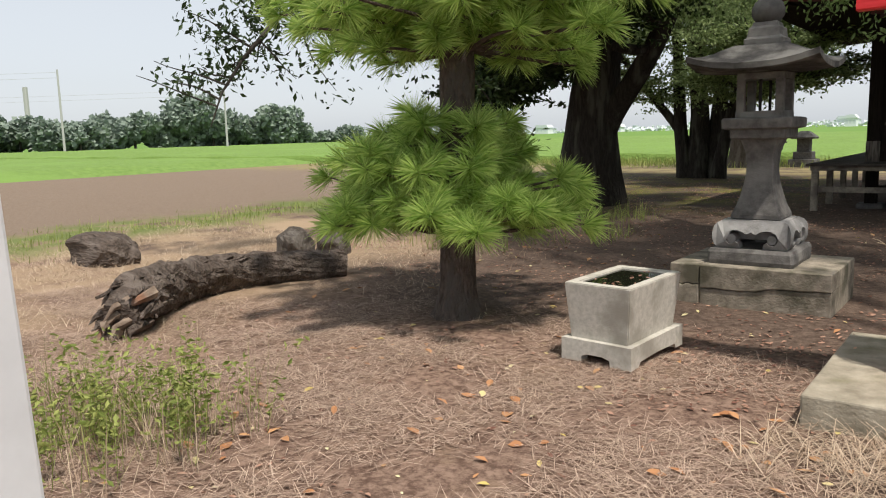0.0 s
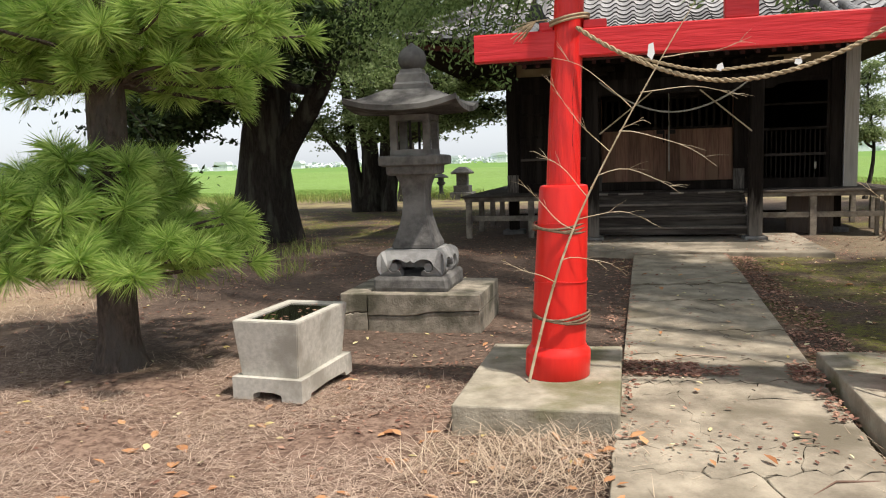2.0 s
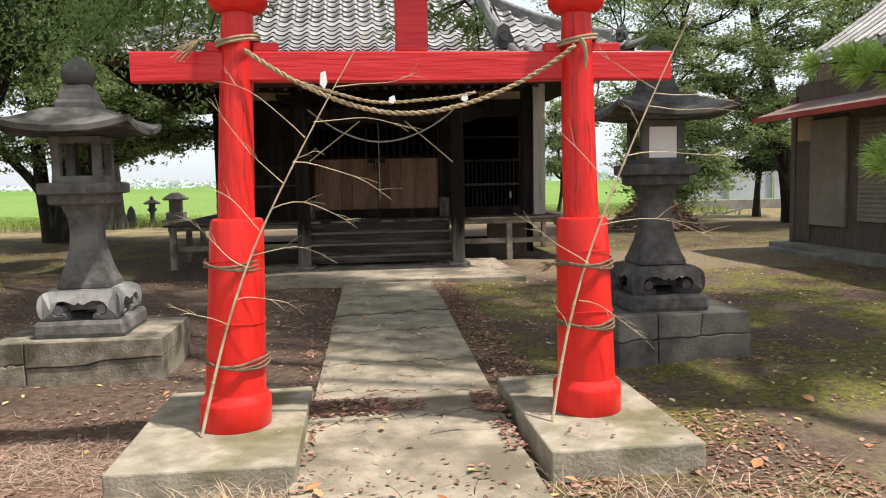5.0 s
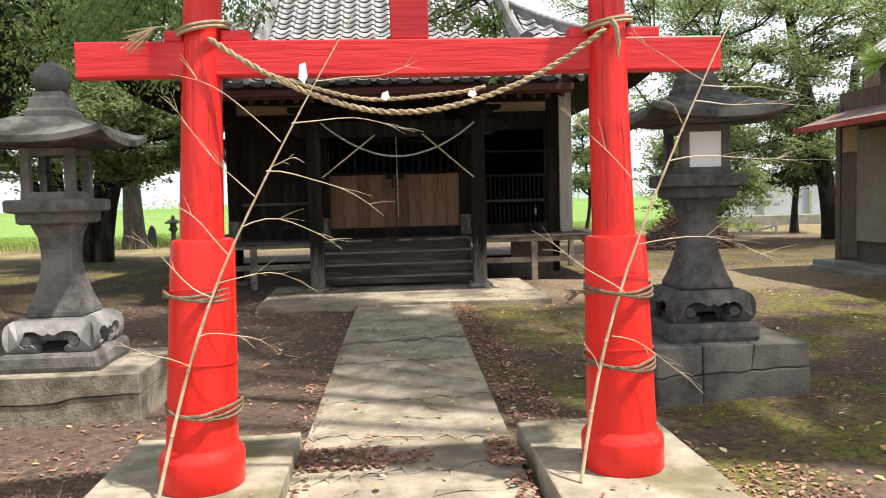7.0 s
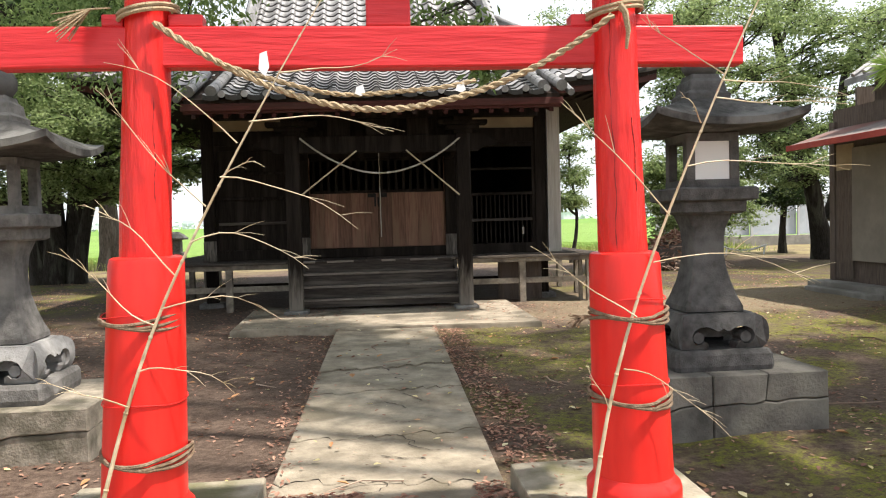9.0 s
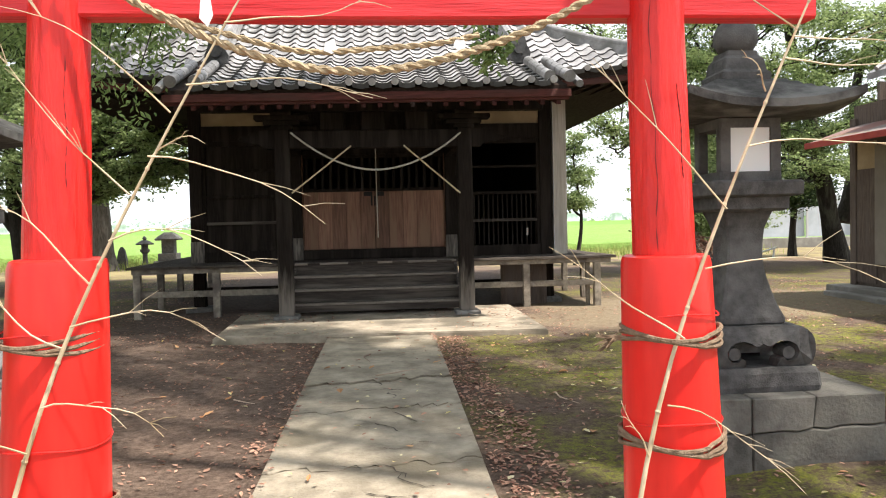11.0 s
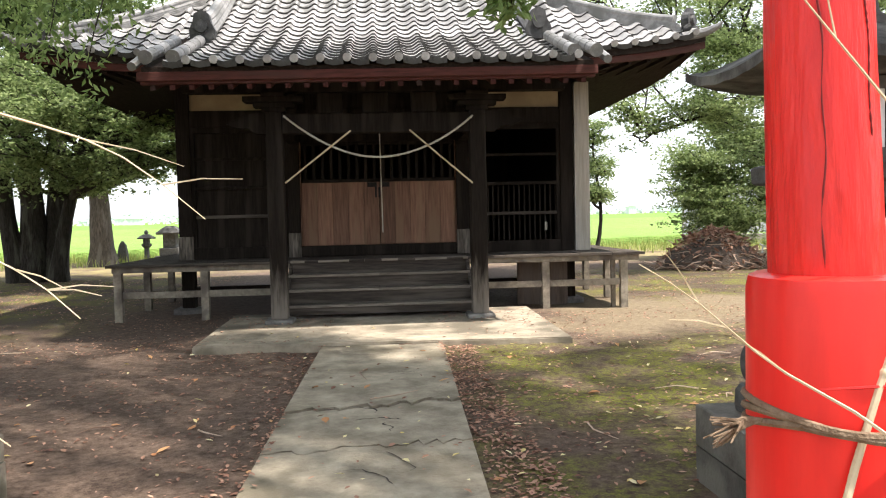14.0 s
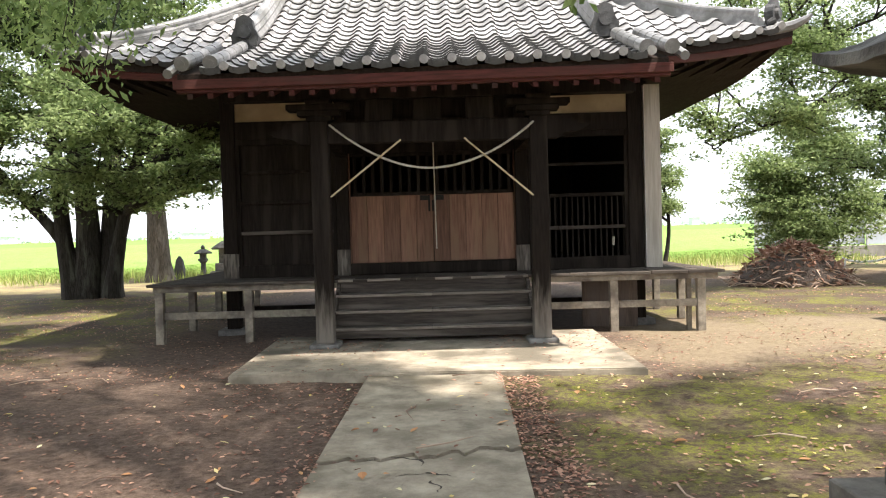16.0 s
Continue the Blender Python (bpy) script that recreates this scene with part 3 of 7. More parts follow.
path = thing("pavement", (0, -4.5, 0), "cracked grey concrete path through the gate to the hall", "path", kind="structure")
CUTS = [(-0.013, -0.071), (-2.66, -2.45), (-3.55, -3.42), (-4.8, -4.72), (-5.55, -5.72), (-6.3, -6.1), (-6.95, -7.05), (-7.7, -7.55), (-8.6, -8.5), (-9.7, -9.7)]
GAPS = [0.0, 0.026, 0.003, 0.002, 0.010, 0.004, 0.005, 0.008, 0.008, 0.0]
for i in range(len(CUTS) - 1):
    (l0, r0), (l1, r1) = CUTS[i], CUTS[i + 1]
    far_l, far_r, near_l, near_r = path_edges(l0)[0], path_edges(r0)[1], path_edges(l1)[0], path_edges(r1)[1]
    far = jag((far_l, l0 - GAPS[i]), (far_r, r0 - GAPS[i]), 22, 0.0 if i == 0 else 0.07, 10 + i)
    near = jag((near_l, l1 + GAPS[i + 1]), (near_r, r1 + GAPS[i + 1]), 22, 0.07, 11 + i)
    pieces = []
    if i == 5:
        broken_far = far
        continue
    if i == 6:
        # shattered stretch under the gate: jagged fragments that share their cracks
        rj = random.Random(58)
        nx, ny, m = 3, 4, len(near) - 1
        idx = [round(m * q / nx) for q in range(nx + 1)]
        node = {}
        for a in range(nx + 1):
            for b in range(ny + 1):
                t = b / ny
                px = near[idx[a]][0] * (1 - t) + broken_far[idx[a]][0] * t
                py = near[idx[a]][1] * (1 - t) + broken_far[idx[a]][1] * t
                inner_x, inner_y = 0 < a < nx, 0 < b < ny
                node[a, b] = (px + (rj.uniform(-0.14, 0.14) if inner_x and inner_y else 0), py + (rj.uniform(-0.14, 0.14) if inner_y else 0))
        side_cache = {}

        def crack_line(p, q, amp):
            if (p, q) not in side_cache:
                (x0, y0), (x1, y1) = node[p], node[q]
                side_cache[p, q] = [(x0 + (x1 - x0) * s / 6 + rj.uniform(-amp, amp), y0 + (y1 - y0) * s / 6 + rj.uniform(-amp, amp)) for s in range(1, 6)]
            return side_cache[p, q]

        for a in range(nx):
            for b in range(ny):
                bottom = near[idx[a] + 1: idx[a + 1]] if b == 0 else crack_line((a, b), (a + 1, b), 0.035)
                top_l = broken_far[idx[a] + 1: idx[a + 1]] if b == ny - 1 else crack_line((a, b + 1), (a + 1, b + 1), 0.035)
                left = crack_line((a, b), (a, b + 1), 0.012 if a == 0 else 0.035)
                right = crack_line((a + 1, b), (a + 1, b + 1), 0.012 if a + 1 == nx else 0.035)
                poly = [node[a, b]] + bottom + [node[a + 1, b]] + right + [node[a + 1, b + 1]] + top_l[::-1] + [node[a, b + 1]] + left[::-1]
                cx, cy = sum(p[0] for p in poly) / len(poly), sum(p[1] for p in poly) / len(poly)
                gap = rj.choice((0.0005, 0.001, 0.003, 0.006))
                pieces.append([(x + (cx - x) * gap / 0.2, y + (cy - y) * gap / 0.2) for x, y in poly])
    elif i == 7:
        c = 9 + 3 * (i % 3)
        rj = random.Random(50 + i)
        mid = [(near[c][0] + (far[c][0] - near[c][0]) * q / 9 + (rj.uniform(-0.06, 0.06) if 0 < q < 9 else 0), near[c][1] + (far[c][1] - near[c][1]) * q / 9) for q in range(10)]
        sh = [(x + 0.014, y) for x, y in mid]
        pieces = [near[: c] + mid + far[:c][::-1], sh + far[c + 1:] + near[c + 1:][::-1]]
    else:
        pieces = [near + far[::-1]]
    for j, poly in enumerate(pieces):
        bm = bmesh.new()
        lift = float(slab_top((l0 + r0 + l1 + r1) / 4)) + random.uniform(-0.004, 0.004)
        prism(bm, poly, -0.06, lift)
        top = [e for e in bm.edges if all(v.co.z > 0.02 for v in e.verts)]
        bmesh.ops.bevel(bm, geom=top, offset=0.004, segments=1, affect="EDGES")
        part("slab", bm, M_PATH, path)

M_CRACK = plain("crack_soil", (0.042, 0.032, 0.024), 0.95)
rc = random.Random(17)
for x, y, a, ln in ((-0.05, -2.75, 1.3, 0.5), (0.12, -2.95, 2.4, 0.35), (0.05, -5.0, 1.5, 0.55), (0.1, -5.3, 2.1, 0.3), (-0.2, -3.9, 0.2, 0.4), (0.25, -4.4, 2.8, 0.4), (0.05, -3.2, 0.9, 0.25), (0.3, -1.5, 2.9, 0.3), (0.05, -4.9, 4.6, 0.4), (0.02, -3.6, 4.8, 0.45), (-0.3, -5.75, 0.4, 0.3)):
    bm = bmesh.new()
    line, px, py = [], x, y
    for q in range(9):
        line.append((px, py))
        a += rc.uniform(-1.0, 1.0)
        px, py = px + math.cos(a) * ln / 8, py + math.sin(a) * ln / 8
    zc = float(slab_top(sum((CUTS[i][0] + CUTS[i + 1][0]) / 2 for i in range(len(CUTS) - 1) if CUTS[i + 1][0] <= y < CUTS[i][0]) or y)) + 0.0045
    bold = 2.0 if -3.3 < y < -2.6 else 1.0
    w = [0.001] + [bold * rc.uniform(0.001, 0.005) for _ in range(7)] + [0.001]
    lo = [bm.verts.new((p[0] - w[i], p[1] - w[i], zc)) for i, p in enumerate(line)]
    hi = [bm.verts.new((p[0] + w[i], p[1] + w[i], zc)) for i, p in enumerate(line)]
    for i in range(8):
        bm.faces.new((lo[i], lo[i + 1], hi[i + 1], hi[i]))
    part("crack", bm, M_CRACK, path, "soil-filled crack")

landing = thing("pavement", (0, 1.3, 0), "pale concrete landing before the wooden steps", "landing", kind="structure")
bm = bmesh.new()
prism(bm, [(-1.93, 0.06), (1.945, -0.12), (1.98, 2.6), (-1.98, 2.6)], -0.06, 0.105)
bmesh.ops.bevel(bm, geom=[e for e in bm.edges if all(v.co.z > 0.05 for v in e.verts)], offset=0.012, segments=2, affect="EDGES")
part("slab", bm, M_LANDING, landing)

for x0, x1, y0, y1, nm in ((-1.62, -0.728, -7.14, -5.72, "w"), (0.505, 1.305, -7.17, -5.70, "e")):
    bm = boxed(x0, x1, y0, y1, -0.08, 0.145, bevel=0.012)
    bmesh.ops.subdivide_edges(bm, edges=[e for e in bm.edges if e.calc_length() > 0.3], cuts=4, use_grid_fill=True)
    roughen(bm, 0.006, 6)
    o = part("gate_footing", bm, M_PAD, None, loc=((x0 + x1) / 2, (y0 + y1) / 2, 0))
    tagged(o, "low mossy concrete footing under a red gate pillar", "footing", "gate footings")

# ---- torii ----
TY = -6.46
torii = thing("torii_gate", (-0.1, TY, 0.145), "bright red painted wooden gate with a straw rope across it", "torii gate")
def lean_x(west, z):
    """The pillars lean inwards: their axis at height z."""
    return -1.108 + 0.046 * (z - 0.16) if west else 0.892 - 0.026 * (z - 0.16)


def leaning(bm, west):
    for v in bm.verts:
        v.co.x += lean_x(west, v.co.z)
        v.co.y -= 0.0 if west else 0.04


for west, seed, zt in ((True, 1, 1.294), (False, 2, 1.258)):
    bm = bmesh.new()
    lathe(bm, [(0.188, 0.144), (0.194, 0.155), (0.195, 0.285), (0.191, 0.305), (0.172, 0.325), (0.166, 0.34)], 0, TY, 48)
    leaning(bm, west)
    part("pillar_base", bm, M_RED, torii, "thick red base ring", smooth=True)
    bm = bmesh.new()
    lathe(bm, [(0.164, 0.325), (0.161, 0.5), (0.152, 0.9), (0.1435, zt - 0.028), (0.138, zt - 0.006), (0.124, zt), (0.08, zt)], 0, TY, 48)
    leaning(bm, west)
    part("sleeve", bm, M_RED, torii, "red sleeve round the pillar's foot", smooth=True)
    bm = bmesh.new()
    tube(bm, [(0.006 * math.sin(z * 2 + seed), TY + 0.006 * math.cos(z * 3), z) for z in np.linspace(1.24, 2.505, 20)],
         [0.100 - 0.018 * k / 19 for k in range(20)], 36, jitter=0.008)
    leaning(bm, west)
    part("pillar", bm, M_REDPOLE, torii, smooth=True)
    bm = bmesh.new()
    lathe(bm, [(0.09, 2.385), (0.125, 2.395), (0.15, 2.425), (0.155, 2.44), (0.155, 2.49), (0.15, 2.50), (0.1, 2.502)], 0, TY, 40)
    leaning(bm, west)
    part("capital", bm, M_RED, torii, "flared red ring under the lintel", smooth=True)
    bm = bmesh.new()
    r = random.Random(seed)
    for a, za, zb in ([(-2.1, 1.27, 2.37), (-1.2, 1.5, 1.8)] if not west else [(-1.0, 1.5, 1.9)]):
        tube(bm, [((0.0995 - 0.0123 * (z - 1.26)) * math.cos(a + 0.05 * math.sin(z * 9) + 0.03 * math.sin(z * 31)) + 0.006 * math.sin(z * 2 + seed), TY + 0.006 * math.cos(z * 3) + (0.0995 - 0.0123 * (z - 1.26)) * math.sin(a + 0.05 * math.sin(z * 9) + 0.03 * math.sin(z * 31)), z) for z in np.linspace(za, zb, 42)], [0.0003] + [r.uniform(0.0002, 0.0026) for _ in range(40)] + [0.0003], 5)
    leaning(bm, west)
    part("drying_crack", bm, plain("deep_red_crack", (0.16, 0.008, 0.008), 0.8), torii, "dark crack in the red wood")


def beam(bm, x0, x1, y0, y1, z0, z1, rise=0.0, n=12, bevel=0.008):
    """A long board, rising towards its ends."""
    rings = []
    for i in range(n + 1):
        t = i / n
        x = x0 + (x1 - x0) * t
        up = rise * (2 * t - 1) ** 2
        w = 0.004 * math.sin(9 * t)
        rings.append([bm.verts.new((x, y, z + up)) for y, z in ((y0 + bevel, z0 + w), (y1 - bevel, z0 + w), (y1, z0 + bevel + w), (y1, z1 - bevel), (y1 - bevel, z1), (y0 + bevel, z1), (y0, z1 - bevel), (y0, z0 + bevel + w))])
    for a, b in zip(rings, rings[1:]):
        for k in range(8):
            bm.faces.new((a[k], a[(k + 1) % 8], b[(k + 1) % 8], b[k]))
    bm.faces.new(rings[0][::-1])
    bm.faces.new(rings[-1])


bm = bmesh.new()
beam(bm, -1.565, 1.385, TY - 0.045, TY + 0.045, 2.022, 2.182)
part("tie_beam", bm, M_REDBEAM, torii, "crimson tie beam with coarse grain")
for x0, x1 in ((-1.18, -1.10), (-0.93, -0.80), (0.66, 0.75), (0.92, 1.09)):
    part("wedge", boxed(x0, x1, TY - 0.04, TY + 0.04, 2.18, 2.229, bevel=0.006), M_REDBEAM, torii)
part("centre_strut", boxed(-0.168, 0.008, TY - 0.04, TY + 0.04, 2.18, 2.505, bevel=0.008), M_REDBEAM, torii)
bm = bmesh.new()
beam(bm, -1.75, 1.57, TY - 0.09, TY + 0.09, 2.50, 2.63, rise=0.07)
part("lower_lintel", bm, M_REDBEAM, torii)
bm = bmesh.new()
beam(bm, -1.90, 1.72, TY - 0.13, TY + 0.13, 2.632, 2.73, rise=0.10)
part("lintel", bm, M_REDBEAM, torii)


def rope(name, pts, r, material, parent=None, strands=2, twist=26.0, label=""):
    """Twisted strands along a line."""
    bm = bmesh.new()
    pts = [Vector(p) for p in pts]
    dense, acc = [], 0.0
    for a, b in zip(pts, pts[1:]):
        k = max(2, int((b - a).length / 0.012))
        for i in range(k):
            dense.append(a.lerp(b, i / k))
    dense.append(pts[-1])
    for s in range(strands):
        line = []
        dist = 0.0
        for i, p in enumerate(dense):
            d = (dense[min(i + 1, len(dense) - 1)] - dense[max(i - 1, 0)]).normalized()
            u = d.orthogonal().normalized() if abs(d.z) > 0.9 else d.cross(Vector((0, 0, 1))).normalized()
            w = d.cross(u)
            if i:
                dist += (p - dense[i - 1]).length
            a = dist * twist * 2 * math.pi / 2.2 + s * 2 * math.pi / strands
            line.append(p + (u * math.cos(a) + w * math.sin(a)) * r * 0.5)
        tube(bm, line, r * 0.62, 5)
    return part(name, bm, material, parent, label, smooth=True) if parent else bm


def sag(a, b, drop, n=24, wob=0.0):
    a, b = Vector(a), Vector(b)
    return [a.lerp(b, t) - Vector((0, 0, drop * 4 * t * (1 - t))) + Vector((0, wob * math.sin(t * 17), wob * math.sin(t * 11))) for t in np.linspace(0, 1, n)]


srope = thing("straw_rope", (-0.1, TY - 0.12, 2.2), "twisted pale straw rope hung between the red pillars", "rope")
rope("strand", sag((-0.965, TY - 0.115, 2.178), (0.795, TY - 0.155, 2.198), 0.345, wob=0.005), 0.0135, M_ROPE, srope)
rope("strand", sag((-0.72, TY - 0.13, 2.02), (0.25, TY - 0.125, 1.955), 0.085, wob=0.006), 0.0095, M_ROPE, srope)
for cx, cy in ((-1.012, TY), (0.838, TY - 0.04)):
    bm = bmesh.new()
    for k, z in enumerate((2.225, 2.243)):
        tube(bm, [(cx + 0.112 * math.cos(a), cy + 0.112 * math.sin(a), z + 0.02 * math.cos(a)) for a in np.linspace(0, 2 * math.pi, 26)], 0.009, 6)
    part("binding", bm, M_ROPE, srope, smooth=True)
bm = bmesh.new()
tube(bm, [(0.82, TY - 0.17, 2.225), (0.84, TY - 0.175, 2.2), (0.855, TY - 0.165, 2.13), (0.848, TY - 0.16, 2.06)], [0.016, 0.013, 0.01, 0.006], 7)
part("tail", bm, M_ROPE, srope, smooth=True)
bm = bmesh.new()
r = random.Random(5)
for k in range(26):
    e = Vector((-1.30 + r.uniform(-0.03, 0.04), TY - 0.13 + r.uniform(-0.04, 0.04), 2.16 + r.uniform(-0.05, 0.05)))
    tube(bm, [(-1.12, TY - 0.115, 2.232), (-1.19, TY - 0.125, 2.225), e], [0.004, 0.004, 0.002], 4)
part("frayed_end", bm, M_ROPE, srope, "frayed straw end")
for x, z, h in ((-0.56, 2.055, 0.085), (-0.20, 1.925, 0.035), (0.19, 1.93, 0.03)):
    bm = bmesh.new()
    extrude_xz(bm, [(x - 0.014, z), (x + 0.012, z + 0.01), (x + 0.02, z - h * 0.6), (x + 0.004, z - h), (x - 0.02, z - h * 0.7)], TY - 0.135, TY - 0.132)
    part("paper_streamer", bm, M_PAPER, srope, "small torn white paper strip")


# ---- dry bamboo branches tied to the pillars ----
def bamboo(root, tip, seed, twigs, bend=0.12):
    r = random.Random(seed)
    root, tip = Vector(root), Vector(tip)
    th = thing("bamboo_branch", root, "dry bare bamboo branch tied upright to a red pillar", "bamboo branch", "bamboo branches")
    side = Vector((0, 1, 0))
    def at(t):
        return root.lerp(tip, t) + Vector((-bend * 4 * t * (1 - t), 0, 0))

    pts = [at(t) + Vector((0.008 * math.sin(t * 9 + seed), 0.02 * math.sin(t * 4), 0)) for t in np.linspace(0, 1, 16)]
    bm = bmesh.new()
    tube(bm, pts, [0.0093 - 0.007 * i / 15 for i in range(16)], 8)
    for i in range(2, 15, 2):
        p, d = pts[i], (pts[i + 1] - pts[i - 1]).normalized()
        tube(bm, [p - d * 0.006, p, p + d * 0.006], [0.009 - 0.0055 * i / 15, 0.0118 - 0.0072 * i / 15, 0.009 - 0.0055 * i / 15], 8)
    part("stem", bm, M_BAMBOO, th, smooth=True)
    for t, dx, dy, dz, arch in twigs:
        a = at(t)
        d = Vector((dx, dy, dz))
        ln = d.length
        line = [a + d * s + Vector((0, 0.02 * math.sin(s * 6 + ln * 9), arch * 4 * s * (1 - s) + 0.006 * math.sin(s * 9 + t * 20))) for s in np.linspace(0, 1, 9)]
        d = d.normalized()
        bm = bmesh.new()
        tube(bm, line, [0.0032 - 0.0024 * i / 8 for i in range(9)], 5)
        for q in range(r.randint(3, 6)):
            i = r.randint(3, 7)
            b = line[i]
            dd = (d + Vector((r.uniform(-0.5, 0.5), r.uniform(-0.4, 0.2), r.uniform(-0.3, 0.7)))).normalized()
            l2 = ln * r.uniform(0.12, 0.28)
            tube(bm, [b, b + dd * l2 * 0.5, b + dd * l2 + Vector((0, 0, -0.01))], [0.0018, 0.0013, 0.0006], 4)
        part("twig", bm, M_BAMBOO, th, smooth=True)
    return th


bamboo((-1.262, TY - 0.205, 0.15), (-0.33, TY - 0.12, 2.26), 1,
       [(0.78, 0.54, -0.07, -0.05, 0.04), (0.74, -0.45, -0.07, 0.3, 0.06), (0.68, 0.51, -0.07, -0.2, 0.05), (0.63, -0.34, -0.07, 0.43, -0.04), (0.57, 0.44, -0.07, -0.12, 0.07), (0.51, -0.3, -0.07, 0.27, 0.04), (0.45, 0.45, -0.07, -0.04, 0.06), (0.42, -0.3, -0.07, 0.31, -0.03), (0.34, 0.36, -0.07, -0.08, 0.05), (0.28, -0.29, -0.07, 0.11, 0.01), (0.68, 0.17, -0.07, 0.04, 0.03), (0.87, 0.45, -0.07, 0.06, -0.02)])
bamboo((0.625, TY - 0.25, 0.15), (1.55, TY - 0.14, 2.52), 2,
       [(0.36, -0.43, -0.07, 0.3, 0.0), (0.45, 0.62, -0.07, -0.09, 0.07), (0.53, -0.44, -0.07, 0.42, 0.03), (0.61, 0.63, -0.07, -0.04, 0.03), (0.68, -0.11, -0.07, 0.1, 0.01), (0.75, 0.43, -0.07, -0.04, 0.01), (0.72, 0.51, -0.07, -0.03, 0.0), (0.76, -0.36, -0.07, 0.21, -0.0), (0.21, -0.11, -0.07, 0.19, -0.01), (0.28, 0.4, -0.07, -0.28, 0.05)])
for cx, cy, cuts in ((-1.083, TY, (0.50, 1.03)), (0.877, TY - 0.04, (0.645, 0.985))):
    for z in cuts:
        bm = bmesh.new()
        rr = 0.173 - 0.026 * (z - 0.4)
        for k in range(3):
            zz = z + 0.013 * k
            tube(bm, [(cx + rr * math.cos(a) , cy + (rr + (0.018 if 3.9 < a < 5.0 else 0)) * math.sin(a), zz + 0.014 * math.sin(a * 2 + k)) for a in np.linspace(0, 2 * math.pi, 40)], 0.0075, 6)
        o = part("cord", bm, M_ROPE_DK, None, smooth=True, loc=(cx, cy, z))
        tagged(o, "brown hemp cord wound round a red pillar", "cord", "pillar cords")
    for z in (0.73, 1.07):
        bm = bmesh.new()
        rr = 0.1655 - 0.026 * (z - 0.4) + 0.003
        tube(bm, [(cx + rr * math.cos(a), cy + rr * math.sin(a), z + 0.006 * math.sin(a * 3)) for a in np.linspace(0, 2 * math.pi, 40)], 0.0028, 5)
        o = part("wire", bm, M_RED, None, smooth=True, loc=(cx, cy, z))
        tagged(o, "thin wire painted red round a pillar", "wire", "pillar wires")
bm = bmesh.new()
r = random.Random(9)
for k in range(24):
    tube(bm, [(0.71, TY - 0.09, 1.0), (0.67, TY - 0.10, 1.0 + r.uniform(-0.01, 0.01)), (0.62 + r.uniform(-0.02, 0.03), TY - 0.11 + r.uniform(-0.03, 0.03), 0.985 + r.uniform(-0.035, 0.03))], [0.004, 0.003, 0.0015], 4)
o = part("cord_end", bm, M_ROPE_DK, None, loc=(0.66, TY - 0.05, 1.0))
tagged(o, "frayed end of brown cord on a red pillar", "cord")


# ---- stone lanterns ----
def scroll_foot(bm, cx, cy, h, z0, z1):
    """A low pillow-shaped stand: four bulging faces, each with a carved opening between curled feet."""
    H = z1 - z0

    def swell(v):
        return 0.80 + 0.20 * max(0.0, 1 - abs(2 * v - 0.95) ** 2.6) ** 0.5

    arch = [(0.0, 0.62), (0.07, 0.56), (0.14, 0.55), (0.22, 0.62), (0.34, 0.68), (0.50, 0.67), (0.63, 0.58), (0.69, 0.42), (0.66, 0.26), (0.57, 0.16), (0.46, 0.17), (0.40, 0.26), (0.33, 0.2), (0.30, 0.06), (0.30, 0.0)]
    rim = [(swell(v), v) for v in (0.0, 0.06, 0.15, 0.28, 0.42, 0.56, 0.70, 0.82, 0.92, 1.0)]
    outline = arch + rim + [(0.0, 1.0)]
    for rot in range(4):
        for sgn in (-1, 1):
            a, b = [], []
            for u, v in outline:
                d = swell(v)
                for lst, dep, lim in ((a, d, d), (b, 0.60, 0.62)):
                    q = (sgn * min(u, lim) * h, -dep * h)
                    for _ in range(rot):
                        q = (-q[1], q[0])
                    lst.append(bm.verts.new((cx + q[0], cy + q[1], z0 + v * H)))
            k = len(a)
            for i in range(k - 1):
                bm.faces.new((a[i], a[i + 1], b[i + 1], b[i]))
            f = bm.faces.new(a if sgn > 0 else a[::-1])
            bmesh.ops.triangulate(bm, faces=[f])
            # curled disc in the lobe
            q0, q1 = (sgn * h * 0.52, -h * 0.93), (sgn * h * 0.52, -h * 0.62)
            for _ in range(rot):
                q0, q1 = (-q0[1], q0[0]), (-q1[1], q1[0])
            tube(bm, [(cx + q0[0], cy + q0[1], z0 + 0.36 * H), (cx + q1[0], cy + q1[1], z0 + 0.36 * H)], [0.16 * H, 0.2 * H], 14)
    square_loft(bm, [(h * 0.82, h * 0.82, z1 - 0.02), (h * 0.80, h * 0.80, z1 + 0.004)], cx, cy, 0.2)
    square_loft(bm, [(h * 0.56, h * 0.56, z0 + 0.30 * H), (h * 0.56, h * 0.56, z1 - 0.01)], cx, cy, 0.2)


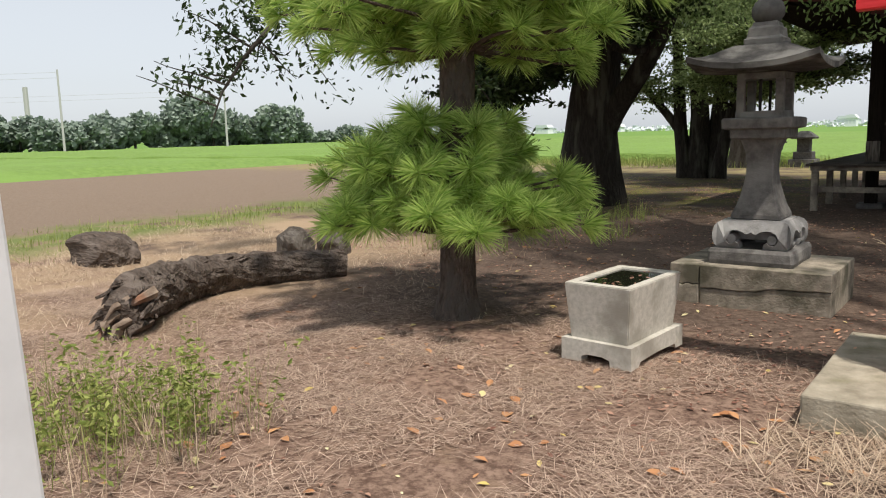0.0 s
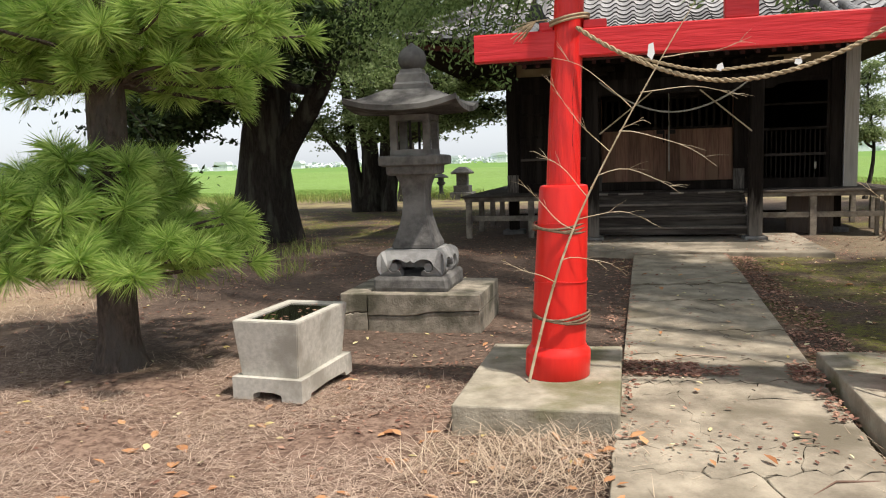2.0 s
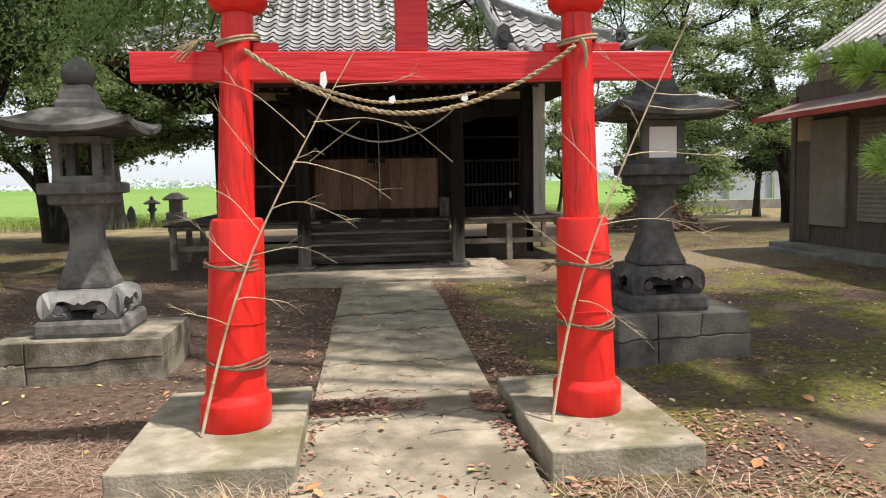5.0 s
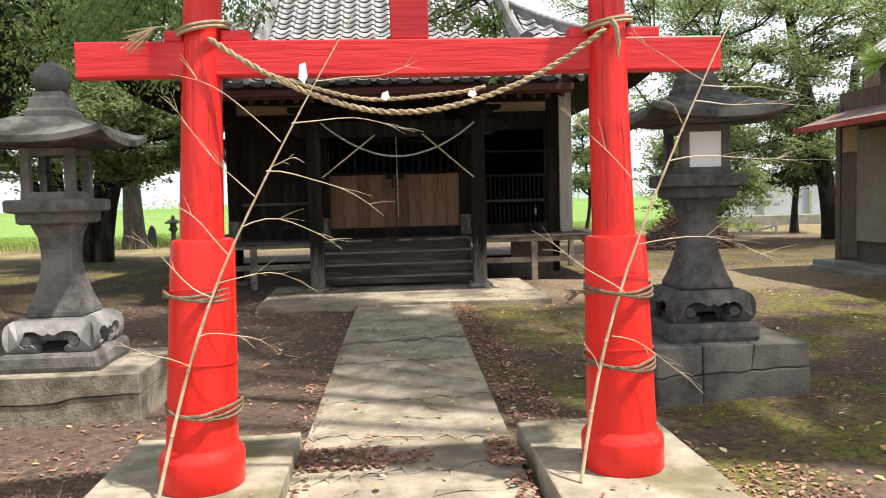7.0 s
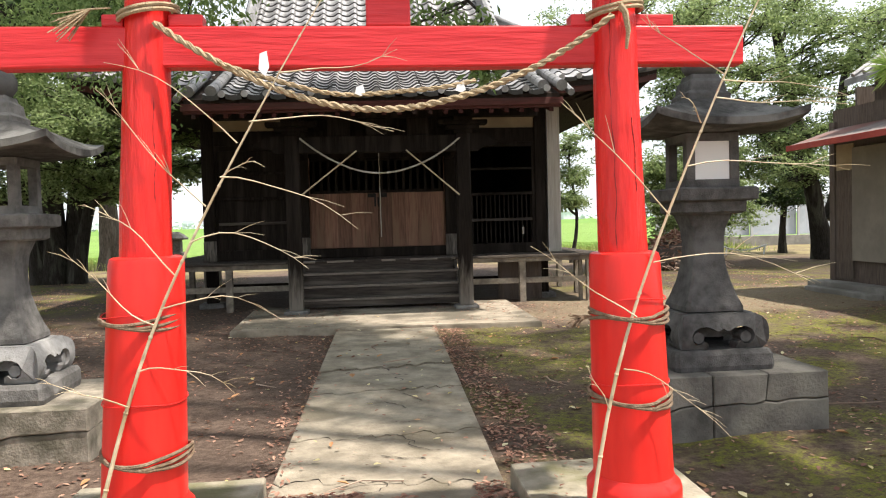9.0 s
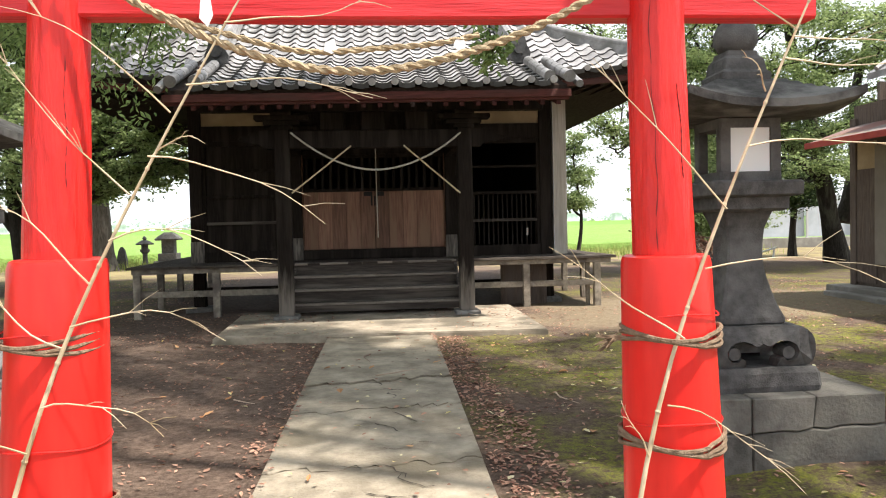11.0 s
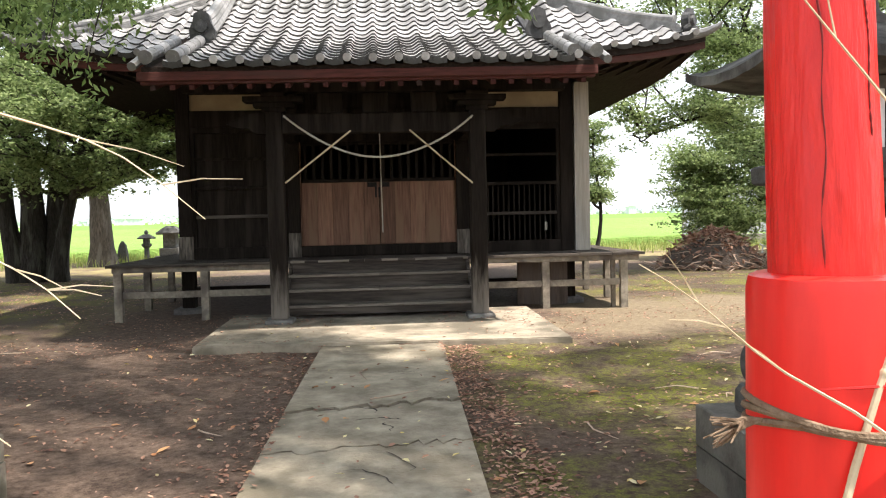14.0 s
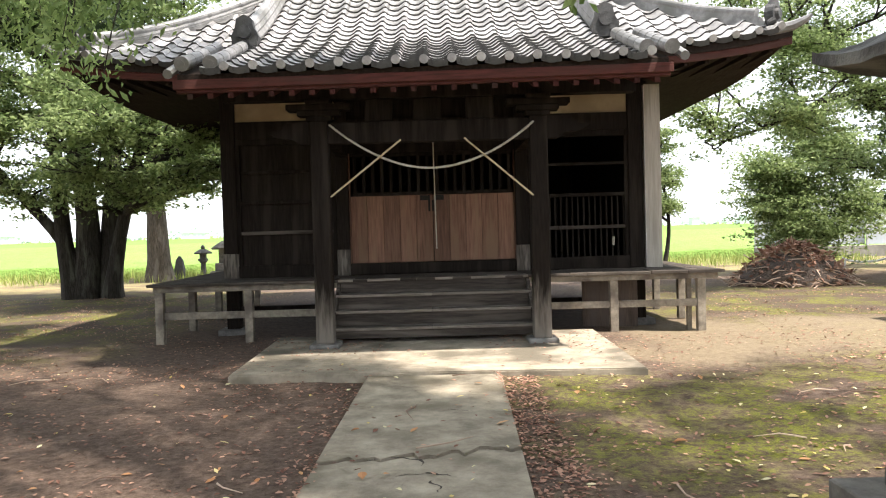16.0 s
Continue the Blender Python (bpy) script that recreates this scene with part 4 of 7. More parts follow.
def lantern(cx, cy, z0, mat_a, mat_slab, label, papered, gx0, gx1, gy0, gy1):
    """z0: the top of the block plinth."""
    th = thing("stone_lantern", (cx, cy, 0), label, "stone lantern", "lantern pair")
    # plinth of cracked, fitted blocks
    zs = z0
    w, rq = gx1 - gx0, random.Random(int(abs(cx) * 100))
    def split(a, b, n=9, amp=0.014):
        return [(gx0 + w * (a[0] + (b[0] - a[0]) * i / n), (a[1] + (b[1] - a[1]) * i / n) * zs + (rq.uniform(-amp, amp) if 0 < i < n else 0)) for i in range(n + 1)]
    c1 = 0.30 if papered else 0.20
    low_l, low_r = split((0, 0.46), (c1, 0.50)), split((c1, 0.50 if papered else 0.40), (1, 0.56))
    pieces = [[(gx0, -0.06), (gx0 + c1 * w, -0.06)] + low_l[::-1], low_l + [(gx0 + c1 * w, zs), (gx0, zs)],
              [(gx0 + c1 * w, -0.06), (gx1, -0.06)] + low_r[::-1], low_r + [(gx1, zs), (gx0 + c1 * w, zs)]]
    if papered:
        k = 4
        m = low_r[k]
        pieces[3:] = [low_r[:k + 1] + [(m[0] + 0.02, zs), (gx0 + c1 * w, zs)], low_r[k:] + [(gx1, zs), (m[0] + 0.02, zs)]]
    for poly in pieces:
        mx, mz = sum(p[0] for p in poly) / len(poly), sum(p[1] for p in poly) / len(poly)
        inset = [(p[0] + math.copysign(0.0035, mx - p[0]), p[1] + math.copysign(0.0035, mz - p[1])) for p in poly]
        bm = bmesh.new()
        push = rq.uniform(-0.012, 0.008)
        extrude_xz(bm, inset, gy0 + push, gy1 + push)
        bmesh.ops.recalc_face_normals(bm, faces=bm.faces)
        bmesh.ops.bevel(bm, geom=[e for e in bm.edges if all(abs(v.co.y - gy0 - push) < 1e-4 for v in e.verts) or all(v.co.z > zs - 0.01 for v in e.verts)], offset=0.007, segments=1, affect="EDGES")
        bmesh.ops.triangulate(bm, faces=[f for f in bm.faces if len(f.verts) > 4])
        part("plinth_block", bm, mat_slab, th)

    def stone(name, prof, material=mat_a, label_="", chamfer=0.07, rough=0.005, cuts=2):
        bm = bmesh.new()
        square_loft(bm, [(a, a, z0 + z) for a, z in prof], cx, cy, chamfer)
        bmesh.ops.subdivide_edges(bm, edges=[e for e in bm.edges if e.calc_length() > 0.08], cuts=cuts, use_grid_fill=True)
        roughen(bm, rough, 8)
        return part(name, bm, material, th, label_)

    stone("base_step", [(0.325, -0.008), (0.335, 0.03), (0.33, 0.10), (0.315, 0.128)], rough=0.010)
    bm = bmesh.new()
    scroll_foot(bm, cx, cy, 0.305, z0 + 0.126, z0 + 0.352)
    part("scrolled_stand", bm, M_GRANITE_LT if not papered else mat_a, th, "stand with scrolled feet", smooth=True)
    stone("shaft", [(0.18, 0.352), (0.197, 0.365), (0.195, 0.395), (0.168, 0.46), (0.14, 0.55), (0.117, 0.65), (0.106, 0.74), (0.106, 0.82), (0.116, 0.91), (0.15, 1.008)], label_="flared square shaft", chamfer=0.10, rough=0.003)
    stone("platform", [(0.19, 1.006), (0.213, 1.02), (0.216, 1.085), (0.255, 1.092), (0.268, 1.10), (0.27, 1.168), (0.258, 1.18)], rough=0.004, chamfer=0.05)
    # light box: sill, four corner posts and head round real openings
    f, t = 0.180, 0.062
    box_part = stone("light_box", [(f + 0.006, 1.178), (f + 0.004, 1.232)], rough=0.002)
    for sx in (-1, 1):
        for sy in (-1, 1):
            ax, ay = sorted((sx * f, sx * (f - t))), sorted((sy * f, sy * (f - t)))
            part("corner_post", boxed(cx + ax[0], cx + ax[1], cy + ay[0], cy + ay[1], z0 + 1.23, z0 + 1.485, bevel=0.006), mat_a, box_part)
    bm = bmesh.new()
    square_loft(bm, [(f, f, z0 + 1.483), (f + 0.004, f + 0.004, z0 + 1.535)], cx, cy, 0.06)
    part("head", bm, mat_a, box_part)
    if papered:
        part("paper_pane", boxed(cx - f + t + 0.002, cx + f - t - 0.002, cy - f + 0.012, cy - f + 0.018, z0 + 1.232, z0 + 1.482), M_PAPER, box_part, "white paper pane")
    else:
        for y in (cy - f + 0.03, cy + f - 0.03):
            part("inner_frame", boxed(cx - 0.01, cx + 0.01, y - 0.008, y + 0.008, z0 + 1.23, z0 + 1.485), M_IRON, box_part)
    # roof with a hollow slope and upturned corners
    bm = bmesh.new()
    N, W = 20, 0.492
    grid = {}
    for layer in (0, 1):
        for i in range(N + 1):
            for j in range(N + 1):
                u, v = 2 * i / N - 1, 2 * j / N - 1
                q = max(abs(u), abs(v))
                up = 0.075 * (abs(u) * abs(v)) ** 2.4
                zt = 1.598 + 0.155 * min(1.0, (1 - q) / 0.58) ** 1.1 + up
                zu = 1.532 + 0.022 * q + up
                nz = noise.noise(Vector((u * 5 + cx, v * 5, layer))) * 0.005
                grid[layer, i, j] = bm.verts.new((cx + u * W, cy + v * W, z0 + (zt if layer == 0 else min(zu, zt - 0.04)) + nz))
    for i in range(N):
        for j in range(N):
            bm.faces.new([grid[0, i, j], grid[0, i + 1, j], grid[0, i + 1, j + 1], grid[0, i, j + 1]])
            bm.faces.new([grid[1, i, j], grid[1, i, j + 1], grid[1, i + 1, j + 1], grid[1, i + 1, j]])
    for k in range(N):
        for a, b in (((k, 0), (k + 1, 0)), ((N, k), (N, k + 1)), ((k + 1, N), (k, N)), ((0, k + 1), (0, k))):
            bm.faces.new([grid[0, *a], grid[1, *a], grid[1, *b], grid[0, *b]])
    part("roof", bm, M_ROOFSTONE, th, "dark stone roof with upturned corners", smooth=True)
    stone("neck", [(0.145, 1.725), (0.148, 1.80), (0.128, 1.82), (0.118, 1.885), (0.098, 1.905), (0.09, 1.935)], rough=0.004)
    bm = bmesh.new()
    lathe(bm, [(0.06, z0 + 1.925), (0.098, z0 + 1.945), (0.124, z0 + 1.99), (0.126, z0 + 2.04), (0.105, z0 + 2.09), (0.065, z0 + 2.125), (0.03, z0 + 2.145), (0.008, z0 + 2.165)], cx, cy, 24)
    part("finial", bm, M_GRANITE_DK, th, "rounded jewel finial", smooth=True)
    return th


lantern(-2.54, -4.36, 0.335, M_GRANITE, M_SLABSTONE, "weathered grey stone lantern on a cracked block plinth", False, -3.15, -1.90, -4.80, -3.85)
lantern(2.07, -4.55, 0.395, M_GRANITE_DK, M_SLABSTONE_DK, "dark stone lantern with white paper panes on its plinth", True, 1.60, 2.695, -5.0, -4.09)

# ---- stone water basin ----
basin = thing("water_basin", (-2.85, -6.38, 0), "pale granite water basin on a low arched stand", "water basin")


def basin_pt(u, v, z):
    """u across the front, v away from it."""
    return Vector((-2.88 + u + v * 0.06, -6.78 + v - 0.10 * u, z * 0.945))


def basin_block(bm, levels):
    """Rings of (half width front, front v, back v, z)."""
    rings = [[bm.verts.new(basin_pt(a, b, z)) for a, b in ((-hw, v0), (hw, v0), (hw, v1), (-hw, v1))] for hw, v0, v1, z in levels]
    for p, q in zip(rings, rings[1:]):
        for k in range(4):
            bm.faces.new((p[k], p[(k + 1) % 4], q[(k + 1) % 4], q[k]))
    return rings


bm = bmesh.new()
rings = basin_block(bm, [(0.202, 0.035, 0.69, 0.145), (0.232, 0.0, 0.74, 0.53), (0.165, 0.075, 0.665, 0.53), (0.155, 0.09, 0.65, 0.40)])
bm.faces.new(rings[0][::-1])
bm.faces.new(rings[-1])
bmesh.ops.bevel(bm, geom=[e for e in bm.edges], offset=0.006, segments=2, affect="EDGES")
part("trough", bm, M_BASIN, basin, "tapered stone trough")
bm = bmesh.new()
L = 0.745
for v0, v1 in ((-0.01, 0.08), (L - 0.09, L)):
    poly = [(-0.247, 0.0), (-0.247, 0.15), (0.247, 0.15), (0.247, 0.0), (0.105, 0.0), (0.1, 0.042), (0.05, 0.058), (-0.05, 0.058), (-0.1, 0.042), (-0.105, 0.0)]
    a = [bm.verts.new(basin_pt(u, v0, z)) for u, z in poly]
    b = [bm.verts.new(basin_pt(u, v1, z)) for u, z in poly]
    for i in range(len(poly)):
        bm.faces.new((a[i], a[(i + 1) % 10], b[(i + 1) % 10], b[i]))
    bm.faces.new(a)
    bm.faces.new(b[::-1])
for s in (-1, 1):
    poly = [(-0.008, 0.0), (-0.008, 0.15), (L - 0.002, 0.15), (L - 0.002, 0.0), (L - 0.10, 0.0), (L - 0.12, 0.032), (L / 2, 0.042), (0.12, 0.032), (0.10, 0.0)]
    a = [bm.verts.new(basin_pt(s * 0.245, v, z - 0.001)) for v, z in poly]
    b = [bm.verts.new(basin_pt(s * 0.17, v, z - 0.001)) for v, z in poly]
    for i in range(len(poly)):
        bm.faces.new((a[i], a[(i + 1) % 9], b[(i + 1) % 9], b[i]))
    bm.faces.new(a)
    bm.faces.new(b[::-1])
rings = basin_block(bm, [(0.242, -0.005, L - 0.005, 0.10), (0.242, -0.005, L - 0.005, 0.148)])
bm.faces.new(rings[0][::-1])
bm.faces.new(rings[-1])
part("stand", bm, M_BASIN, basin, "low stand with arched openings")
bm = bmesh.new()
rings = basin_block(bm, [(0.158, 0.088, 0.652, 0.44), (0.1645, 0.0765, 0.6635, 0.518)])
bm.faces.new(rings[-1])
bm.faces.new(rings[0][::-1])
part("water", bm, M_WATER, basin, "dark still water")
r_ = np.random.default_rng(31)
k = 16
pp = np.array([basin_pt(r_.uniform(-0.14, 0.14), r_.uniform(0.11, 0.64), 0.521) for _ in range(k)])
v, f = leaf_quads(r_, pp, 0.05, 0.0)
v[:, 2] = 0.4925 + (v[:, 2] - 0.4925) * 0.04
o = raw("floating_leaf_litter", v, f, M_LITTER)
tagged(o, "rotting leaves afloat in the basin's dark water", "leaf litter", kind="stuff")

# ---- the hall ----
FLOOR, FRONT, WALL, BACK = 0.76, 2.5, 3.4, 8.8
CX = 0.03
hall = thing("shrine_hall", (0, 5.8, 0), "old dark timber shrine hall with a grey tiled roof", "shrine hall")


def hp(name, a, material, label="", bevel=0.006, parent=None):
    return part(name, boxed(*a, bevel=bevel), material, parent or hall, label)


# porch posts on stones
for cx in (-1.225, 1.25):
    hp("post_stone", (cx - 0.17, cx + 0.17, 1.32, 1.68, 0.04, 0.105), M_GRANITE, "flat foundation stone", 0.02)
    hp("porch_post", (cx - 0.10, cx + 0.10, 1.4, 1.6, 0.103, 2.62), M_POST, "square porch post, pale and worn at its foot", 0.012)
    s = -1 if cx < 0 else 1
    bm = bmesh.new()
    extrude_xz(bm, [(cx + s * 0.10, 2.36), (cx + s * 0.22, 2.36), (cx + s * 0.30, 2.42), (cx + s * 0.46, 2.44), (cx + s * 0.58, 2.50), (cx + s * 0.45, 2.53), (cx + s * 0.36, 2.6), (cx + s * 0.10, 2.62)], 1.44, 1.56)
    part("carved_nosing", bm, M_WOOD_DK, hall, "carved beam end")
    for k, (w, z0, z1) in enumerate(((0.14, 2.62, 2.68), (0.24, 2.68, 2.74), (0.36, 2.745, 2.81), (0.14, 2.81, 2.86))):
        hp("bracket", (cx - w, cx + w, 1.42 - 0.02 * k, 1.58 + 0.02 * k, z0, z1), M_WOOD_DK, "", 0.01)
hp("porch_beam", (-1.125, 1.15, 1.42, 1.58, 2.36, 2.60), M_WOOD_DK, "heavy porch beam", 0.012)
hp("porch_purlin", (-2.3, 2.35, 1.41, 1.59, 2.86, 3.0), M_WOOD_DK)
for x in (-0.55, 0.0, 0.6):
    hp("bracket", (x - 0.16, x + 0.16, 1.45, 1.55, 2.60, 2.86), M_WOOD_DK, "", 0.02)
for cx in (-1.2, 1.22):
    hp("tie_beam", (cx - 0.06, cx + 0.06, 1.6, WALL, 2.40, 2.58), M_WOOD_DK)

# steps
for k in range(4):
    z = 0.056 + 0.1765 * (k + 1)
    y = 1.72 + 0.24 * k
    hp("riser", (-1.17, 1.18, y + 0.03, y + 0.055, z - 0.1765 + (0.05 if k == 0 else 0), z - 0.036), M_WOOD_DKH, "", 0.003)
    for a, b in ((-1.2, -0.01), (-0.006, 1.21)) if k < 3 else ((-1.2, 1.21),):
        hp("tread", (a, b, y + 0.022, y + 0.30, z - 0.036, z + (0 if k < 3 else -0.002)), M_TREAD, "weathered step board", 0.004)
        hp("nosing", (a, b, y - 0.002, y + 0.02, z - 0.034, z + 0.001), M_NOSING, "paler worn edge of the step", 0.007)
for x in (-1.19, 1.2):
    bm = bmesh.new()
    v = [(x, 1.70, 0.057), (x, 1.70, 0.23), (x, 2.5, 0.757), (x, 2.5, 0.59), (x, 1.95, 0.057)]
    a = [bm.verts.new((p[0] - 0.02, p[1], p[2])) for p in v]
    b = [bm.verts.new((p[0] + 0.02, p[1], p[2])) for p in v]
    for i in range(5):
        bm.faces.new((a[i], a[(i + 1) % 5], b[(i + 1) % 5], b[i]))
    bm.faces.new(a[::-1])
    bm.faces.new(b)
    part("stringer", bm, M_WOOD_DKH, hall)

# veranda
EX0, EX1 = -3.57, 3.63
veranda = part("veranda_edge", boxed(EX0, EX1, FRONT, FRONT + 0.07, FLOOR - 0.11, FLOOR - 0.036, bevel=0.006), M_WOOD_GREY, hall, "edge beam of the veranda")
x = EX0 - 0.06
rp = random.Random(3)
while x < EX1 + 0.06:
    w = rp.uniform(0.17, 0.24)
    x1 = min(x + w, EX1 + 0.07)
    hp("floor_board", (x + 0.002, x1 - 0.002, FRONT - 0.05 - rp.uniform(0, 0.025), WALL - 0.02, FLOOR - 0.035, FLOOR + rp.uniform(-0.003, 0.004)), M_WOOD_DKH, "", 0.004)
    x = x1
for s in (-1, 1):
    xa, xb = (EX0 - 0.04, -2.95) if s < 0 else (3.0, EX1 + 0.04)
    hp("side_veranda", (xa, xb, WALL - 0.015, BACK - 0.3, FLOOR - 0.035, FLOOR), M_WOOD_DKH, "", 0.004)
    ex = EX0 + 0.05 if s < 0 else EX1 - 0.05
    hp("edge_beam", (ex - 0.04, ex + 0.04, WALL, BACK - 0.3, FLOOR - 0.11, FLOOR - 0.036), M_WOOD_GREY)
    for y in (3.9, 5.2, 6.5, 7.8):
        hp("veranda_leg", (ex - 0.05, ex + 0.05, y - 0.05, y + 0.05, -0.02, FLOOR - 0.11), M_WOOD_GREY)
for x in (-3.50, -2.36, 2.305, 3.42):
    hp("veranda_leg", (x - 0.052, x + 0.052, FRONT + 0.005, FRONT + 0.105, -0.03, FLOOR - 0.11), M_WOOD_GREY, "square veranda leg")
    hp("post_stone", (x - 0.10, x + 0.10, FRONT - 0.05, FRONT + 0.16, -0.07, -0.028), M_GRANITE, "", 0.015)
hp("veranda_leg", (3.28, 3.34, FRONT + 0.16, FRONT + 0.22, -0.05, FLOOR - 0.11), M_WOOD_GREY)
for a, b in ((-3.45, -1.33), (1.36, 3.37)):
    hp("tie_rail", (a, b, FRONT + 0.03, FRONT + 0.07, 0.30, 0.39), M_WOOD_GREY, "pale tie rail under the veranda")
for x in (-2.8, -1.25, 1.25, 2.85):
    hp("floor_post", (x - 0.09, x + 0.09, WALL, WALL + 0.18, -0.02, FLOOR - 0.036), M_WOOD_DK)
    hp("post_stone", (x - 0.2, x + 0.2, WALL - 0.1, WALL + 0.28, -0.04, 0.06), M_GRANITE, "", 0.02)
hp("sill_beam", (-2.7, 2.75, WALL + 0.03, WALL + 0.13, 0.25, 0.36), M_WOOD_DK)
hp("underfloor_panel", (2.0, 2.75, WALL - 0.3, WALL - 0.27, -0.02, FLOOR - 0.04), M_HUTWOOD, "brown boards under the veranda")

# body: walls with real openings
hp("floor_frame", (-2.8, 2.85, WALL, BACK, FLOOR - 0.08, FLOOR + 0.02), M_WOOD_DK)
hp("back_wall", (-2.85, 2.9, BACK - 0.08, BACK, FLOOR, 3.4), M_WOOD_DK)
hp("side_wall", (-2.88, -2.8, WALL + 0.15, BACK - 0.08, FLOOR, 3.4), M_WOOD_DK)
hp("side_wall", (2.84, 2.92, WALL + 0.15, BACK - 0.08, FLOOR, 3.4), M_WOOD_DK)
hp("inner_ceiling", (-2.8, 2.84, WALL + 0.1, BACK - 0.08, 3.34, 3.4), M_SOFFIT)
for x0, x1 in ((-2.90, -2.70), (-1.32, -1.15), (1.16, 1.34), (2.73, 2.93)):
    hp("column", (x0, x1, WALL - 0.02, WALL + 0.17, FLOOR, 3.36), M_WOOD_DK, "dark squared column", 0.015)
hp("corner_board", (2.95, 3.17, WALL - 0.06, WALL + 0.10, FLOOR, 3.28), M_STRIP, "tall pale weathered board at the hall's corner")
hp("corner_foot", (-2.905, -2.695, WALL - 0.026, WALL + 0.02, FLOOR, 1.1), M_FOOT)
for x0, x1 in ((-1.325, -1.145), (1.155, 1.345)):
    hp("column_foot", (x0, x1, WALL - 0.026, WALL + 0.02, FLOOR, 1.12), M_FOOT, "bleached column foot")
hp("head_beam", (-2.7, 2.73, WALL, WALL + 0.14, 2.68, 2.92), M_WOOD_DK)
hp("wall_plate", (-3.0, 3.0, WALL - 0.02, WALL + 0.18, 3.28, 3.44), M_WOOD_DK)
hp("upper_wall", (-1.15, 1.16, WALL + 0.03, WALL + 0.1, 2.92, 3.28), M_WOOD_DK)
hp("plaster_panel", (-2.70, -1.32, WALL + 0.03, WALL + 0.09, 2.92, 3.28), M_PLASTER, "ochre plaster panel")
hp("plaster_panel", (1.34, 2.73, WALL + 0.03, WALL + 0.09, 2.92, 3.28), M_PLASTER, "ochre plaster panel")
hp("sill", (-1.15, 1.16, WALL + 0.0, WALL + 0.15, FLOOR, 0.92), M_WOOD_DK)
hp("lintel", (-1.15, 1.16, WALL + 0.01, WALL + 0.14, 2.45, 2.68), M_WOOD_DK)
# two door leaves of boards with barred upper openings
for s in (-1, 1):
    xa, xb = (-1.13, 0.012) if s < 0 else (0.018, 1.145)
    door = part("door_leaf", boxed(xa, xb, WALL + 0.075, WALL + 0.095, 0.92, 1.86, bevel=0.002), M_WOOD_DOOR, hall, "brown boarded door, closed")
    n = 5
    for i in range(n):
        a = xa + (xb - xa) * i / n
        b = xa + (xb - xa) * (i + 1) / n
        hp("door_board", (a + 0.003, b - 0.003, WALL + 0.055 + 0.004 * (i % 2), WALL + 0.076, 0.93, 1.85), M_WOOD_DOOR, "", 0.004, door)
    hp("door_rail", (xa, xb, WALL + 0.05, WALL + 0.095, 1.852, 1.90), M_WOOD_DK, "", 0.004, door)
    hp("door_rail", (xa, xb, WALL + 0.05, WALL + 0.095, 2.40, 2.45), M_WOOD_DK, "", 0.004, door)
    for i in range(9):
        x = xa + (xb - xa) * (i + 0.5) / 9
        hp("door_bar", (x - 0.022, x + 0.022, WALL + 0.065, WALL + 0.09, 1.90, 2.40), M_WOOD_DK, "", 0.003, door)
    hp("lock_plate", (-0.16, -0.02, WALL + 0.045, WALL + 0.054, 1.775, 1.845) if s < 0 else (0.04, 0.17, WALL + 0.045, WALL + 0.054, 1.775, 1.845), M_IRON, "black iron lock plate", 0.002, door)
    hp("door_ring", (0.003 if s > 0 else -0.05, 0.03 if s > 0 else -0.02, WALL + 0.038, WALL + 0.05, 1.62, 1.775), M_IRON, "", 0.002, door)
hp("door_post", (-1.145, -1.131, WALL + 0.02, WALL + 0.12, 0.92, 2.45), M_WOOD_DOOR)
hp("door_post", (1.146, 1.159, WALL + 0.02, WALL + 0.12, 0.92, 2.45), M_WOOD_DOOR)
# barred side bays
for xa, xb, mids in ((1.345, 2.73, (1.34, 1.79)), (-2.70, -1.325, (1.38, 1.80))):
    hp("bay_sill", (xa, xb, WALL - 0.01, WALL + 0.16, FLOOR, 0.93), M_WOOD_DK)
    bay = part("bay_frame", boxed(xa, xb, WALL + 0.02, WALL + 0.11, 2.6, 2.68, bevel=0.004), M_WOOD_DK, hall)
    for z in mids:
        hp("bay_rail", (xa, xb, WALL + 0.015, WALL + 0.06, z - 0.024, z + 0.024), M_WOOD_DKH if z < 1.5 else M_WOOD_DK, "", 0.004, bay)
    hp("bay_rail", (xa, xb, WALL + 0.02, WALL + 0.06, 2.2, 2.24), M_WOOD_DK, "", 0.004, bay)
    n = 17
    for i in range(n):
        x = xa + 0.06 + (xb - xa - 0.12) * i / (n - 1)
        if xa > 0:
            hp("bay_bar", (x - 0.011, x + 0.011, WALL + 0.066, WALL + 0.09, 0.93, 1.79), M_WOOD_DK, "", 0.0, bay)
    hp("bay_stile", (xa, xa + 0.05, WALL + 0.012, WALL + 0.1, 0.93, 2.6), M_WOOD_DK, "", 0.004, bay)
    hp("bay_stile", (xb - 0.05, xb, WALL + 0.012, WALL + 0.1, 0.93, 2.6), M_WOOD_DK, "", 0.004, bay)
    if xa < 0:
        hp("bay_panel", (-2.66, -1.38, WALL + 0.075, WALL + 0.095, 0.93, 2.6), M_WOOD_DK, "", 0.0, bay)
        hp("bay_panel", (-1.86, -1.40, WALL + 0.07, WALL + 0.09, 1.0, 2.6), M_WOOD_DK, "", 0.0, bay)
    else:
        hp("notice", (2.5, 2.535, WALL + 0.04, WALL + 0.05, 1.08, 1.2), M_STRIP, "small pale paper slip", 0.0, bay)
hp("drain_pipe", (2.935, 2.945, WALL - 0.1, WALL - 0.09, FLOOR, 3.25), M_WHITEPOST)

